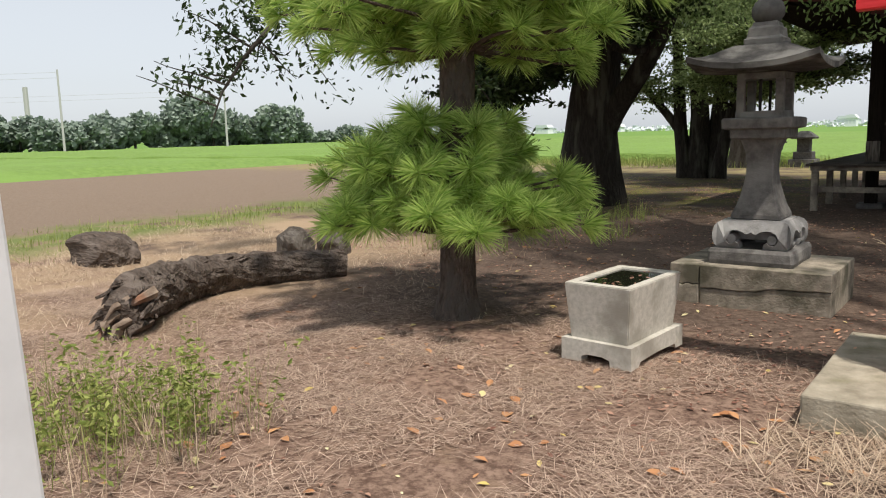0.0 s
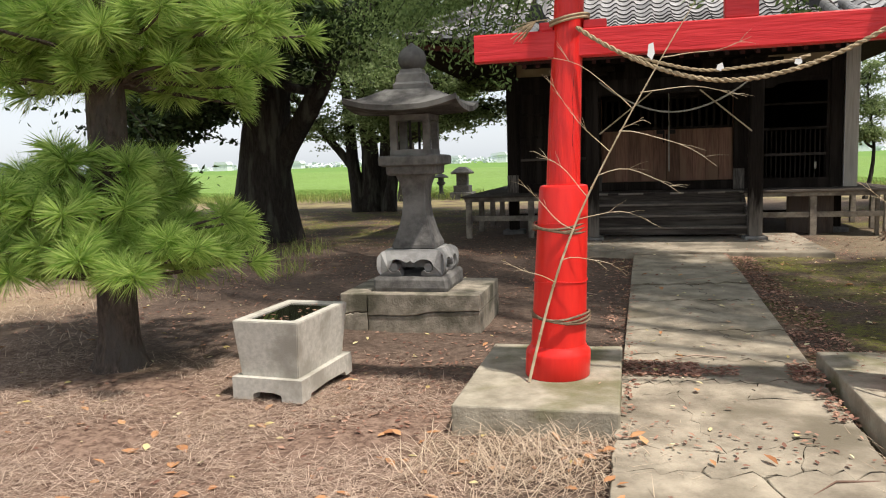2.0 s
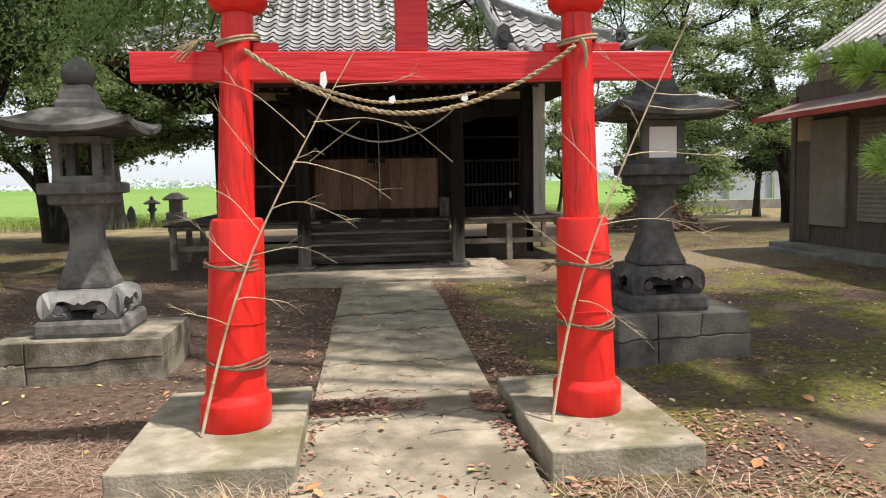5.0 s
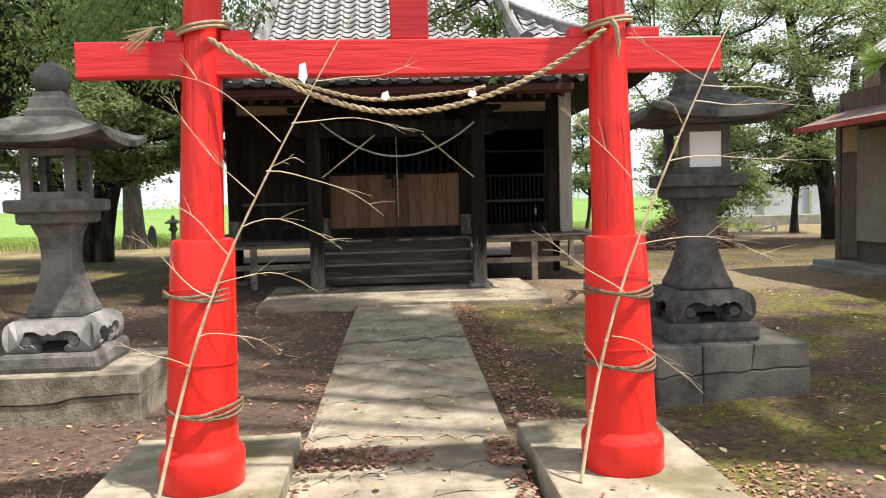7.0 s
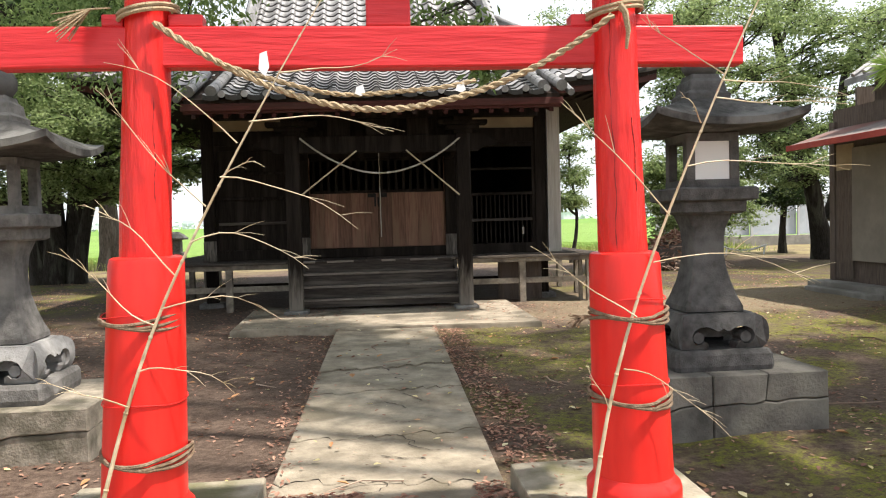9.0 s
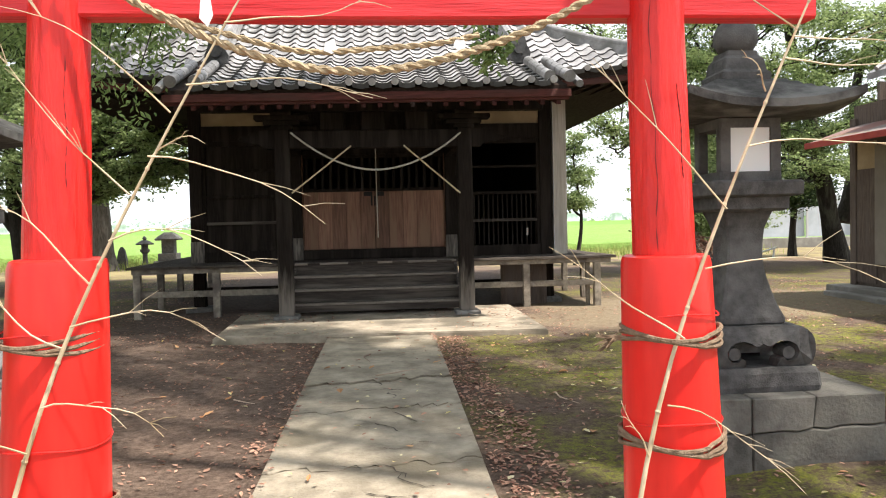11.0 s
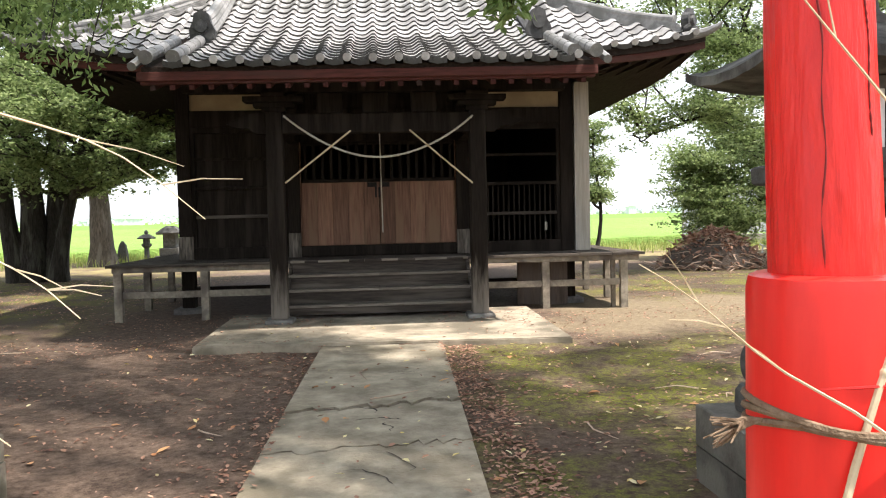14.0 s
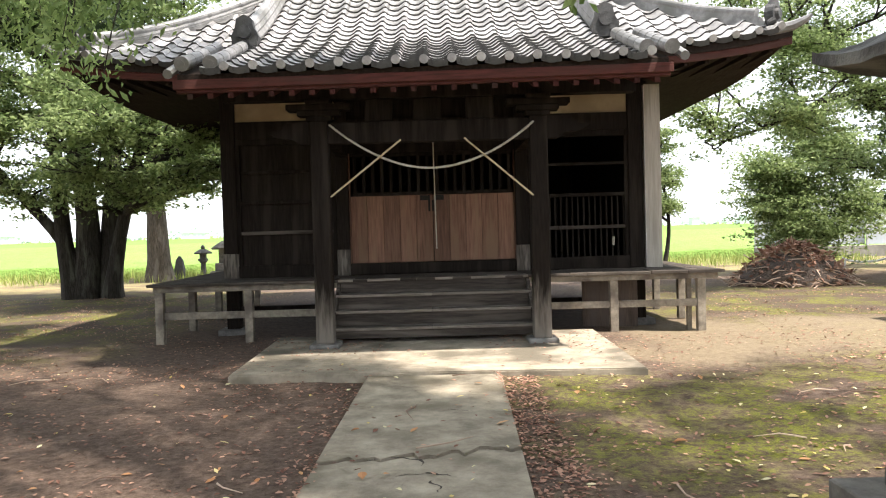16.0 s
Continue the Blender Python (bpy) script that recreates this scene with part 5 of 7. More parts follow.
# rope and bamboo spears hung across the porch
prope = thing("porch_rope", (0.03, 1.36, 2.5), "pale twisted rope sagging across the porch", "rope")
rope("strand", sag((-1.10, 1.37, 2.57), (1.19, 1.37, 2.55), 0.50, wob=0.004), 0.014, M_ROPE_W, prope)
sticks = []
for a, b in (((-1.10, 1.355, 1.76), (-0.30, 1.36, 2.38)), ((0.41, 1.36, 2.38), (1.17, 1.355, 1.72))):
    bm = bmesh.new()
    tube(bm, [a, tuple((p + q) / 2 for p, q in zip(a, b)), b], 0.011, 8)
    o = part("crossed_stick", bm, M_BAMBOO, None, smooth=True, loc=a)
    sticks.append(o)
    tagged(o, "thin pale stick lashed aslant in the porch", "stick", "porch sticks")
bm = bmesh.new()
tube(bm, sag((0.04, 3.2, 2.66), (0.055, 3.36, 1.1), 0.01, 12), 0.009, 6)
o = part("bell_cord", bm, M_ROPE_W, None, smooth=True, loc=(0.04, 3.2, 2.66))
bell_cord = tagged(o, "thin pale cord hanging before the doors", "cord")

# ---- roof ----
EAVE_Y, MAIN_Y, RIDGE_Y = 0.5, 2.1, 6.1
SIDE, GABLE = 4.45, 2.25


def slope(y):
    """Height of the front slope, flat at the porch eave and steeper towards the ridge."""
    if y < MAIN_Y:
        return 3.06 + 0.33 * (y - EAVE_Y) + 0.02 * (y - EAVE_Y) ** 2
    d = y - MAIN_Y
    return 3.639 + 0.46 * d + 0.05 * d * d


def lift(x, d):
    """The upturned corner of the eaves, d in from the eave."""
    q = abs(x - CX) - 2.2
    return (0.20 * max(0.0, q / 2.25) ** 2.4 - 0.15 * min(1.0, max(0.0, q / 0.3))) * max(0.0, 1 - d / 2.4)


roof = part("roof", boxed(CX - GABLE, CX + GABLE, RIDGE_Y - 0.05, RIDGE_Y + 0.05, 6.2, 6.3), M_TILE_DK, hall, "grey tiled hip-and-gable roof")


def shell(name, fn, nu, nv, material, thick=0.06):
    """A curved slab from a surface fn(u, v)."""
    top = [[Vector(fn(i / nu, j / nv)) for j in range(nv + 1)] for i in range(nu + 1)]
    bm = bmesh.new()
    A = [[bm.verts.new(p) for p in row] for row in top]
    B = [[bm.verts.new(p - Vector((0, 0, thick))) for p in row] for row in top]
    for i in range(nu):
        for j in range(nv):
            bm.faces.new((A[i][j], A[i + 1][j], A[i + 1][j + 1], A[i][j + 1]))
            bm.faces.new((B[i][j], B[i][j + 1], B[i + 1][j + 1], B[i + 1][j]))
    for i in range(nu):
        bm.faces.new((A[i][0], B[i][0], B[i + 1][0], A[i + 1][0]))
        bm.faces.new((A[i][nv], A[i + 1][nv], B[i + 1][nv], B[i][nv]))
    for j in range(nv):
        bm.faces.new((A[0][j], A[0][j + 1], B[0][j + 1], B[0][j]))
        bm.faces.new((A[nu][j], B[nu][j], B[nu][j + 1], A[nu][j + 1]))
    return part(name, bm, material, roof)


def front_pt(u, v):
    """v from the main eave to the ridge, u between the hips or gables."""
    d = (RIDGE_Y - MAIN_Y) * v
    half = max(SIDE - d, GABLE)
    x = CX + (2 * u - 1) * half
    return x, MAIN_Y + d, slope(MAIN_Y + d) + lift(x, d) - 0.03


def side_pt(s):
    def fn(u, v):
        d = (SIDE - GABLE) * v
        y0, y1 = MAIN_Y + d, 2 * RIDGE_Y - MAIN_Y - d
        y = y0 + (y1 - y0) * u
        q = min(y - MAIN_Y, 2 * RIDGE_Y - MAIN_Y - y)
        return CX + s * (SIDE - d), y, slope(MAIN_Y + d) + (0.20 * max(0.0, 1 - max(q, 0) / 2.25) ** 2.4 - 0.15) * max(0.0, 1 - d / 2.4) - 0.03
    return fn


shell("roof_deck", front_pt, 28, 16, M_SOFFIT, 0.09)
shell("roof_deck", lambda u, v: (front_pt(u, v)[0], 2 * RIDGE_Y - front_pt(u, v)[1], front_pt(u, v)[2]), 16, 12, M_TILE_DK, 0.09)
for s in (-1, 1):
    shell("roof_deck", side_pt(s), 20, 8, M_TILE_DK, 0.09)
    bm = bmesh.new()
    xg = CX + s * GABLE
    zs = slope(MAIN_Y + SIDE - GABLE)
    v = [bm.verts.new((xg - 0.05 * k, y, z)) for k in (0, 1) for y, z in ((4.3, zs), (2 * RIDGE_Y - 4.3, zs), (RIDGE_Y, 6.2))]
    bm.faces.new(v[:3])
    bm.faces.new(v[3:][::-1])
    part("gable", bm, M_WOOD_DK, roof)
PX0, PX1 = -2.47, 2.50
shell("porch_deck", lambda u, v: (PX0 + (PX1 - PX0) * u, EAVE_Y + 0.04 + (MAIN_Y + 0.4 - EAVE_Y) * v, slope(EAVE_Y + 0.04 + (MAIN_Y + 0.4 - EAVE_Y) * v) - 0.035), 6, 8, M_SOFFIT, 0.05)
part("porch_fascia", boxed(PX0 - 0.05, PX1 + 0.05, EAVE_Y + 0.03, EAVE_Y + 0.075, 2.89, 2.985, bevel=0.006), M_REDWOOD, roof, "faded red fascia board")
part("porch_fascia", boxed(PX0 - 0.03, PX1 + 0.03, EAVE_Y + 0.08, EAVE_Y + 0.15, 2.86, 2.91, bevel=0.004), M_REDWOOD, roof)
for k in range(24):
    x = PX0 + 0.1 + (PX1 - PX0 - 0.2) * k / 23
    bm = bmesh.new()
    a = [bm.verts.new((x + dx, EAVE_Y + 0.10 + t * 2.3, 2.80 + dz + 0.30 * t * 2.3)) for t in (0, 1) for dx, dz in ((-0.028, 0), (0.028, 0), (0.028, 0.055), (-0.028, 0.055))]
    for i in range(4):
        bm.faces.new((a[i], a[(i + 1) % 4], a[4 + (i + 1) % 4], a[4 + i]))
    bm.faces.new(a[:4][::-1])
    bm.faces.new(a[4:])
    part("rafter", bm, M_RAFTER, roof)
# main eave fascia and rafters beside the porch, and the soffit
for s in (-1, 1):
    bm = bmesh.new()
    xs = np.linspace(2.3, SIDE, 10)
    rings = []
    for x in xs:
        xx = CX + s * x
        z = slope(MAIN_Y) + lift(xx, 0) - 0.12
        rings.append([bm.verts.new((xx, MAIN_Y + 0.02 + a, z + b)) for a, b in ((0, -0.09), (0.05, -0.09), (0.05, 0.0), (0, 0.0))])
    for a, b in zip(rings, rings[1:]):
        for k in range(4):
            bm.faces.new((a[k], a[(k + 1) % 4], b[(k + 1) % 4], b[k]))
    bm.faces.new(rings[0])
    bm.faces.new(rings[-1][::-1])
    part("eave_fascia", bm, M_REDWOOD, roof)
    for k in range(8):
        x = CX + s * (2.4 + 0.26 * k)
        z = slope(MAIN_Y) + lift(x, 0) - 0.2
        bm = bmesh.new()
        tube(bm, [(x, MAIN_Y + 0.1, z - 0.02), (x * 0.98, WALL + 0.0, 3.38)], 0.035, 4)
        part("rafter", bm, M_SOFFIT, roof)
    # corner beam and the flat soffit between eave and wall
    bm = bmesh.new()
    tube(bm, [(CX + s * (SIDE - 0.1), MAIN_Y + 0.12, slope(MAIN_Y) - 0.13), (CX + s * 2.9, WALL + 0.05, 3.36)], 0.07, 4)
    part("corner_rafter", bm, M_SOFFIT, roof)
    def soffit(u, v, s=s):
        a = MAIN_Y + 0.07 + (WALL - MAIN_Y) * v
        half = (SIDE - 0.08) + (2.95 - SIDE + 0.08) * v
        x = 0.0 + half * u
        zt = slope(MAIN_Y) + lift(CX + s * x, 0) - 0.16
        return CX + s * x, a, zt + (3.42 - zt) * v
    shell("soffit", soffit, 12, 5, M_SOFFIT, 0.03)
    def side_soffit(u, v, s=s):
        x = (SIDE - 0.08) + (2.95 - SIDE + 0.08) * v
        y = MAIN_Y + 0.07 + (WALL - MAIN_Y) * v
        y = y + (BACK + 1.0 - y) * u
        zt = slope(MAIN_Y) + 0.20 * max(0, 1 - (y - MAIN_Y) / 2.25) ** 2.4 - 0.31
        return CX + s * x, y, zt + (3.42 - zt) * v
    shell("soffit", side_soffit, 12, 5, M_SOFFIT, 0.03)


# roof tiles: an S-shaped pantile, and an eave tile with a round end
TW, TL = 0.285, 0.265


def tile_mesh(name, eave=False):
    prof = [(-0.145, 0.018), (-0.11, 0.002), (-0.055, -0.012), (0.0, -0.008), (0.045, 0.020), (0.085, 0.047), (0.12, 0.047), (0.148, 0.018)]
    th = 0.034
    bm = bmesh.new()
    A = [[bm.verts.new((x, y, z)) for x, z in prof] for y in (0, TL)]
    B = [[bm.verts.new((x, y, z - th)) for x, z in prof] for y in (0, TL)]
    for i in range(len(prof) - 1):
        bm.faces.new((A[0][i], A[0][i + 1], A[1][i + 1], A[1][i]))
        # front lip takes the second slot, its row shade painted in
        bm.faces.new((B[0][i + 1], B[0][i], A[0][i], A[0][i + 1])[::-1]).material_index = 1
        bm.faces.new((B[0][i], B[0][i + 1], B[1][i + 1], B[1][i])[::-1])
    bm.faces.new((A[0][0], A[1][0], B[1][0], B[0][0]))
    bm.faces.new((A[0][-1], B[0][-1], B[1][-1], A[1][-1]))
    if eave:
        tube(bm, [(0.10, -0.012, 0.012), (0.10, 0.03, 0.012)], 0.047, 14)
        w = [(-0.145, -0.005), (0.06, -0.005), (0.06, -0.06), (-0.05, -0.075), (-0.145, -0.05)]
        a = [bm.verts.new((x, -0.004, z)) for x, z in w]
        b = [bm.verts.new((x, 0.02, z)) for x, z in w]
        for i in range(5):
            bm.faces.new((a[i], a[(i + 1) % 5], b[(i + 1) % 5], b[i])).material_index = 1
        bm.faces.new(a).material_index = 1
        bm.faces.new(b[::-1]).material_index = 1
    bmesh.ops.recalc_face_normals(bm, faces=bm.faces)
    me = bpy.data.meshes.new(name)
    bm.to_mesh(me)
    bm.free()
    me.materials.append(M_TILE)
    me.materials.append(M_LIP_SHADE)
    me.polygons.foreach_set("use_smooth", [True] * len(me.polygons))
    me.set_sharp_from_angle(angle=radians(40))
    return me


T_MESH, E_MESH = tile_mesh("roof_tile"), tile_mesh("eave_tile", True)
tile_spots, eave_spots = [], []
STEP = 0.212


def tile_pose(x, y, zf):
    z0, z1 = zf(x, y), zf(x, y + STEP)
    zx = (zf(x + 0.1, y) - zf(x - 0.1, y)) / 0.2
    tilt = math.atan2(z1 - z0 - 0.024, STEP)
    return Matrix.Translation((x, y, z0 + 0.038)) @ Euler((tilt, -math.atan(zx), 0)).to_matrix().to_4x4()


cols = 16
for c in range(cols):
    x = -2.26 + TW * (c + 0.5) + 0.05
    y, first = EAVE_Y - 0.05, True
    while y < RIDGE_Y - 0.1:
        (eave_spots if first else tile_spots).append((y, tile_pose(x, y, lambda a, b: slope(b))))
        first = False
        y += STEP
for s in (-1, 1):
    for c in range(8):
        xa = CX + s * (2.52 + TW * c * 0.98)
        if abs(xa - CX) > SIDE - 0.05:
            continue
        y, first = MAIN_Y - 0.06, True
        while y - MAIN_Y < SIDE - abs(xa - CX) - 0.02 and y < RIDGE_Y:
            (eave_spots if first else tile_spots).append((y, tile_pose(xa, y, lambda a, b: slope(b) + lift(a, max(b - MAIN_Y, 0)))))
            first = False
            y += STEP
RB = base_of(roof)
tile_spots.sort(key=lambda q: q[0])
jr = random.Random(4)
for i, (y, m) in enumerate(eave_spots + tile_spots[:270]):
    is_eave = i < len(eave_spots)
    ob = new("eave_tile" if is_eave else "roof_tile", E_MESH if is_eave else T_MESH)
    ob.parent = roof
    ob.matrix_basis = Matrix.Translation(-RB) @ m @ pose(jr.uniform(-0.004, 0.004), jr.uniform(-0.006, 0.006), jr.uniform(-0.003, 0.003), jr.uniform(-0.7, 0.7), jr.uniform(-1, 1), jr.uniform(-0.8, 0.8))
bv = np.array([v.co for v in T_MESH.vertices])
bf = [tuple(p.vertices) for p in T_MESH.polygons]
vv, ff = [], []
for y, m in tile_spots[270:]:
    o = len(vv) * len(bv)
    M3 = np.array(m)
    vv.append(bv @ M3[:3, :3].T + M3[:3, 3] + np.array([0, 0, jr.uniform(-0.002, 0.003)]))
    ff += [tuple(k + o for k in f) for f in bf]
far_tiles = raw("upper_tiles", np.concatenate(vv), ff, M_TILE, roof, True)
far_tiles.data.materials.append(M_LIP_SHADE)
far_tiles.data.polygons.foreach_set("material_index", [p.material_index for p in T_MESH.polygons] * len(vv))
far_tiles["kind"] = "stuff"


def round_ridge(name, pts, r, parent, disc=True):
    bm = bmesh.new()
    tube(bm, pts, r, 14)
    k = len(pts)
    for i in range(1, k - 1):
        d = (Vector(pts[i + 1]) - Vector(pts[i])).normalized()
        tube(bm, [Vector(pts[i]) - d * 0.012, Vector(pts[i]) + d * 0.012], r * 1.06, 14)
    if disc:
        d = (Vector(pts[1]) - Vector(pts[0])).normalized()
        tube(bm, [Vector(pts[0]) - d * 0.02, Vector(pts[0]) + d * 0.015], r * 1.12, 18)
        tube(bm, [Vector(pts[0]) - d * 0.026, Vector(pts[0]) - d * 0.01], r * 0.5, 12)
    return part(name, bm, M_TILE_DK, parent, smooth=False)


for s, xs in ((-1, (-2.395, -2.107)), (1, (2.26, 2.515))):
    for x in xs:
        round_ridge("round_tile", [(x, y, slope(y) + 0.085) for y in np.arange(EAVE_Y - 0.03, 1.9, 0.26)], 0.068, roof)
    # verge tiles sweeping down the porch's side
    xv = xs[0] - 0.16 if s < 0 else xs[1] + 0.14
    bm = bmesh.new()
    tube(bm, [(xv, y, slope(y) + 0.0 + 0.02 * math.sin(y * 9)) for y in np.linspace(EAVE_Y, MAIN_Y + 0.2, 10)], [0.05] * 10, 8)
    part("verge_tile", bm, M_TILE_DK, roof)
    # descending ridge on the gable line, with its end tile
    xr = CX + s * 2.13
    bm = bmesh.new()
    pts = [(xr, y, slope(y) + 0.1) for y in np.linspace(2.0, RIDGE_Y, 10)]
    for h, r in ((0.0, 0.10), (0.10, 0.085), (0.18, 0.07)):
        tube(bm, [(p[0], p[1], p[2] + h) for p in pts], r, 8)
    part("descending_ridge", bm, M_TILE_DK, roof)
    bm = bmesh.new()
    zc = slope(1.9) + 0.13
    poly = [(xr - 0.13, zc - 0.1), (xr - 0.16, zc + 0.05), (xr - 0.11, zc + 0.16), (xr - 0.09, zc + 0.26), (xr, zc + 0.31), (xr + 0.09, zc + 0.26), (xr + 0.11, zc + 0.16), (xr + 0.17, zc + 0.05), (xr + 0.13, zc - 0.1)]
    extrude_xz(bm, poly, 1.86, 1.98)
    tube(bm, [(xr, 1.82, zc + 0.1), (xr, 1.87, zc + 0.1)], 0.08, 14)
    tube(bm, [(xr - 0.1, 1.84, zc - 0.02), (xr - 0.1, 1.87, zc - 0.02)], 0.05, 10)
    tube(bm, [(xr + 0.1, 1.84, zc - 0.02), (xr + 0.1, 1.87, zc - 0.02)], 0.05, 10)
    part("ridge_end_tile", bm, M_ONI, roof, "moulded ogre end tile")
    # hip ridge out to the corner: stacked flat courses with a round top
    def hip(t, h):
        d = (SIDE - GABLE) * t
        x = SIDE - 0.12 - d
        return CX + s * x, MAIN_Y + 0.12 + d, slope(MAIN_Y + d) + lift(CX + s * x, d) + 0.03 + h
    for q, (h, r) in enumerate(((0.02, 0.085), (0.075, 0.08), (0.13, 0.075))):
        bm = bmesh.new()
        tube(bm, [hip(t, h) for t in np.linspace(0.05 + 0.02 * q, 1, 9)], r, 4)
        part("hip_course", bm, M_TILE_DK, roof)
    round_ridge("hip_round", [hip(t, 0.19) for t in np.linspace(0.09, 1, 12)], 0.06, roof)
    bm = bmesh.new()
    e = Vector(hip(0.02, 0.10))
    out = Vector((s * 0.7071, -0.7071, 0))
    side = Vector((0.7071, s * 0.7071, 0))
    # a moulded plate with shoulders, a raised ring and a boss
    tube(bm, [e + out * 0.05 + Vector((0, 0, 0.06)), e - out * 0.05 + Vector((0, 0, 0.06))], [0.135, 0.15], 16)
    tube(bm, [e + out * 0.09 + Vector((0, 0, 0.07)), e + out * 0.04 + Vector((0, 0, 0.07))], [0.06, 0.085], 14)
    tube(bm, [e + Vector((0, 0, 0.16)), e + out * 0.02 + Vector((0, 0, 0.24))], [0.085, 0.05], 10)
    for q in (-1, 1):
        tube(bm, [e + side * q * 0.10 + out * 0.05 - Vector((0, 0, 0.03)), e + side * q * 0.16 - Vector((0, 0, 0.06))], [0.055, 0.03], 8)
    part("hip_end_tile", bm, M_ONI, roof, "dark moulded hip end")
    bm = bmesh.new()
    e = Vector((CX + s * SIDE, MAIN_Y - 0.02, slope(MAIN_Y) + lift(CX + s * SIDE, 0)))
    tube(bm, [e + Vector((-s * 0.3, 0.06, -0.06)), e + Vector((0, 0, 0.0)), e + Vector((s * 0.12, -0.09, 0.05)), e + Vector((s * 0.17, -0.13, 0.10))], [0.07, 0.06, 0.04, 0.015], 8)
    part("corner_tile", bm, M_TILE_DK, roof, smooth=True)
bm = bmesh.new()
for h, r in ((6.30, 0.16), (6.44, 0.14), (6.57, 0.11)):
    tube(bm, [(CX - GABLE - 0.15, RIDGE_Y, h), (CX + GABLE + 0.15, RIDGE_Y, h)], r, 8)
part("main_ridge", bm, M_TILE_DK, roof)
# the old roof sits a little askew, and the hall stands back on rising ground
roof.rotation_euler = (0, -0.009, 0)
roof.location += Vector((0, 0, -0.02))
for ob in (hall, prope, bell_cord, *sticks):
    ob.location += Vector((-0.03, 0.19, 0.05))

# ---- trees ----
def limb_path(a, b, bend, n, seed):
    r = random.Random(seed)
    a, b = Vector(a), Vector(b)
    off = [Vector((r.uniform(-1, 1), r.uniform(-1, 1), r.uniform(-0.5, 0.5))) * bend for _ in range(3)]
    out = []
    for i in range(n):
        t = i / (n - 1)
        out.append(a.lerp(b, t) + off[0] * math.sin(math.pi * t) + off[1] * 0.5 * math.sin(2 * math.pi * t) + off[2] * 0.25 * math.sin(3 * math.pi * t))
    return out


def tree(name, loc, stems, clumps, leaves, leaf_size, material, bark, label, category, seed, droop=0.5, flare=1.5, spread=0.55, limb_r=0.06, flat=0.5):
    """stems: (end, radius at foot, radius at top). clumps: (centre, half sizes, share of the leaves). Limbs grow from the nearest stem to each clump."""
    r = np.random.default_rng(seed)
    th = thing(name, loc, label, category, "yard trees")
    base = Vector(loc)
    lines_ = []
    for k, (end, r0, r1, dx) in enumerate(stems):
        st = base + Vector(dx)
        pts = limb_path(st, end, 0.18, 12, seed * 7 + k)
        pts[0] = st - Vector((0, 0, 0.08))
        rad = [r0 + (r1 - r0) * (i / 11) + (r0 * (flare - 1) if i == 0 else r0 * (flare - 1) * 0.25 if i == 1 else 0) for i in range(12)]
        bm = bmesh.new()
        tube(bm, pts, rad, 16, jitter=0.09)
        part("trunk", bm, bark, th, smooth=True)
        lines_.append((pts, rad))
    total = sum(c[2] for c in clumps)
    V, F, off = [], [], 0
    for k, (c, h, w) in enumerate(clumps):
        c = Vector(c)
        best = min(((p, rr) for pts, rads in lines_ for p, rr in list(zip(pts, rads))[4:]), key=lambda q: (q[0] - c).length + max(0, q[0].z - c.z + 0.4) * 1.5)
        lp = limb_path(best[0], c, 0.25, 9, seed * 31 + k)
        bm = bmesh.new()
        rr = min(best[1] * 0.6, limb_r * 1.6)
        tube(bm, lp, [rr * (1 - i / 8) + 0.012 for i in range(9)], 7)
        n_sub = 7
        subs = []
        rk = random.Random(seed * 97 + k)
        for q in range(n_sub):
            st = lp[rk.randint(4, 8)]
            d = Vector((rk.uniform(-1, 1) * h[0], rk.uniform(-1, 1) * h[1], rk.uniform(-0.8, 0.9) * h[2]))
            en = c + d * 0.9
            sp = limb_path(st, en, 0.12, 6, seed * 131 + k * 11 + q)
            tube(bm, sp, [0.02 * (1 - i / 6) + 0.004 for i in range(6)], 5)
            subs.append(sp)
        part("limb", bm, bark, th, smooth=True)
        m = int(leaves * w / total)
        # leaves line flat sprays along the twigs
        ns = max(6, m // 34)
        ctr, dr = [], []
        for q in range(ns):
            sp = subs[q % n_sub]
            t = r.uniform(0.1, 1.05)
            i = min(int(t * 5), 4)
            p = np.array(sp[i].lerp(sp[i + 1], t * 5 - i))
            ctr.append(p + r.normal(size=3) * np.array(h) * spread * 0.6)
            a = r.uniform(0, 2 * math.pi)
            dr.append((math.cos(a), math.sin(a), r.uniform(-0.45, 0.15)))
        ctr, dr = np.array(ctr), np.array(dr)
        pk = r.integers(0, ns, m)
        along = r.uniform(-0.5, 0.5, m) * r.uniform(0.7, 1.3, m)
        side = np.stack([-dr[pk][:, 1], dr[pk][:, 0], np.zeros(m)], 1)
        reach = 0.35 + 0.32 * max(h)
        g = dr[pk] * (along * reach)[:, None] + side * (r.normal(size=m) * 0.13 * (1.1 - np.abs(along)) * (0.6 + reach))[:, None] + r.normal(size=(m, 3)) * np.array([0.03, 0.03, 0.03])
        v, f = leaf_quads(r, ctr[pk] + g, leaf_size, droop * 0.6, 0.5, flat)
        V.append(v)
        F.append(f + off)
        off += len(v)
    raw("crown", np.concatenate(V), np.concatenate(F), material, th)
    return th


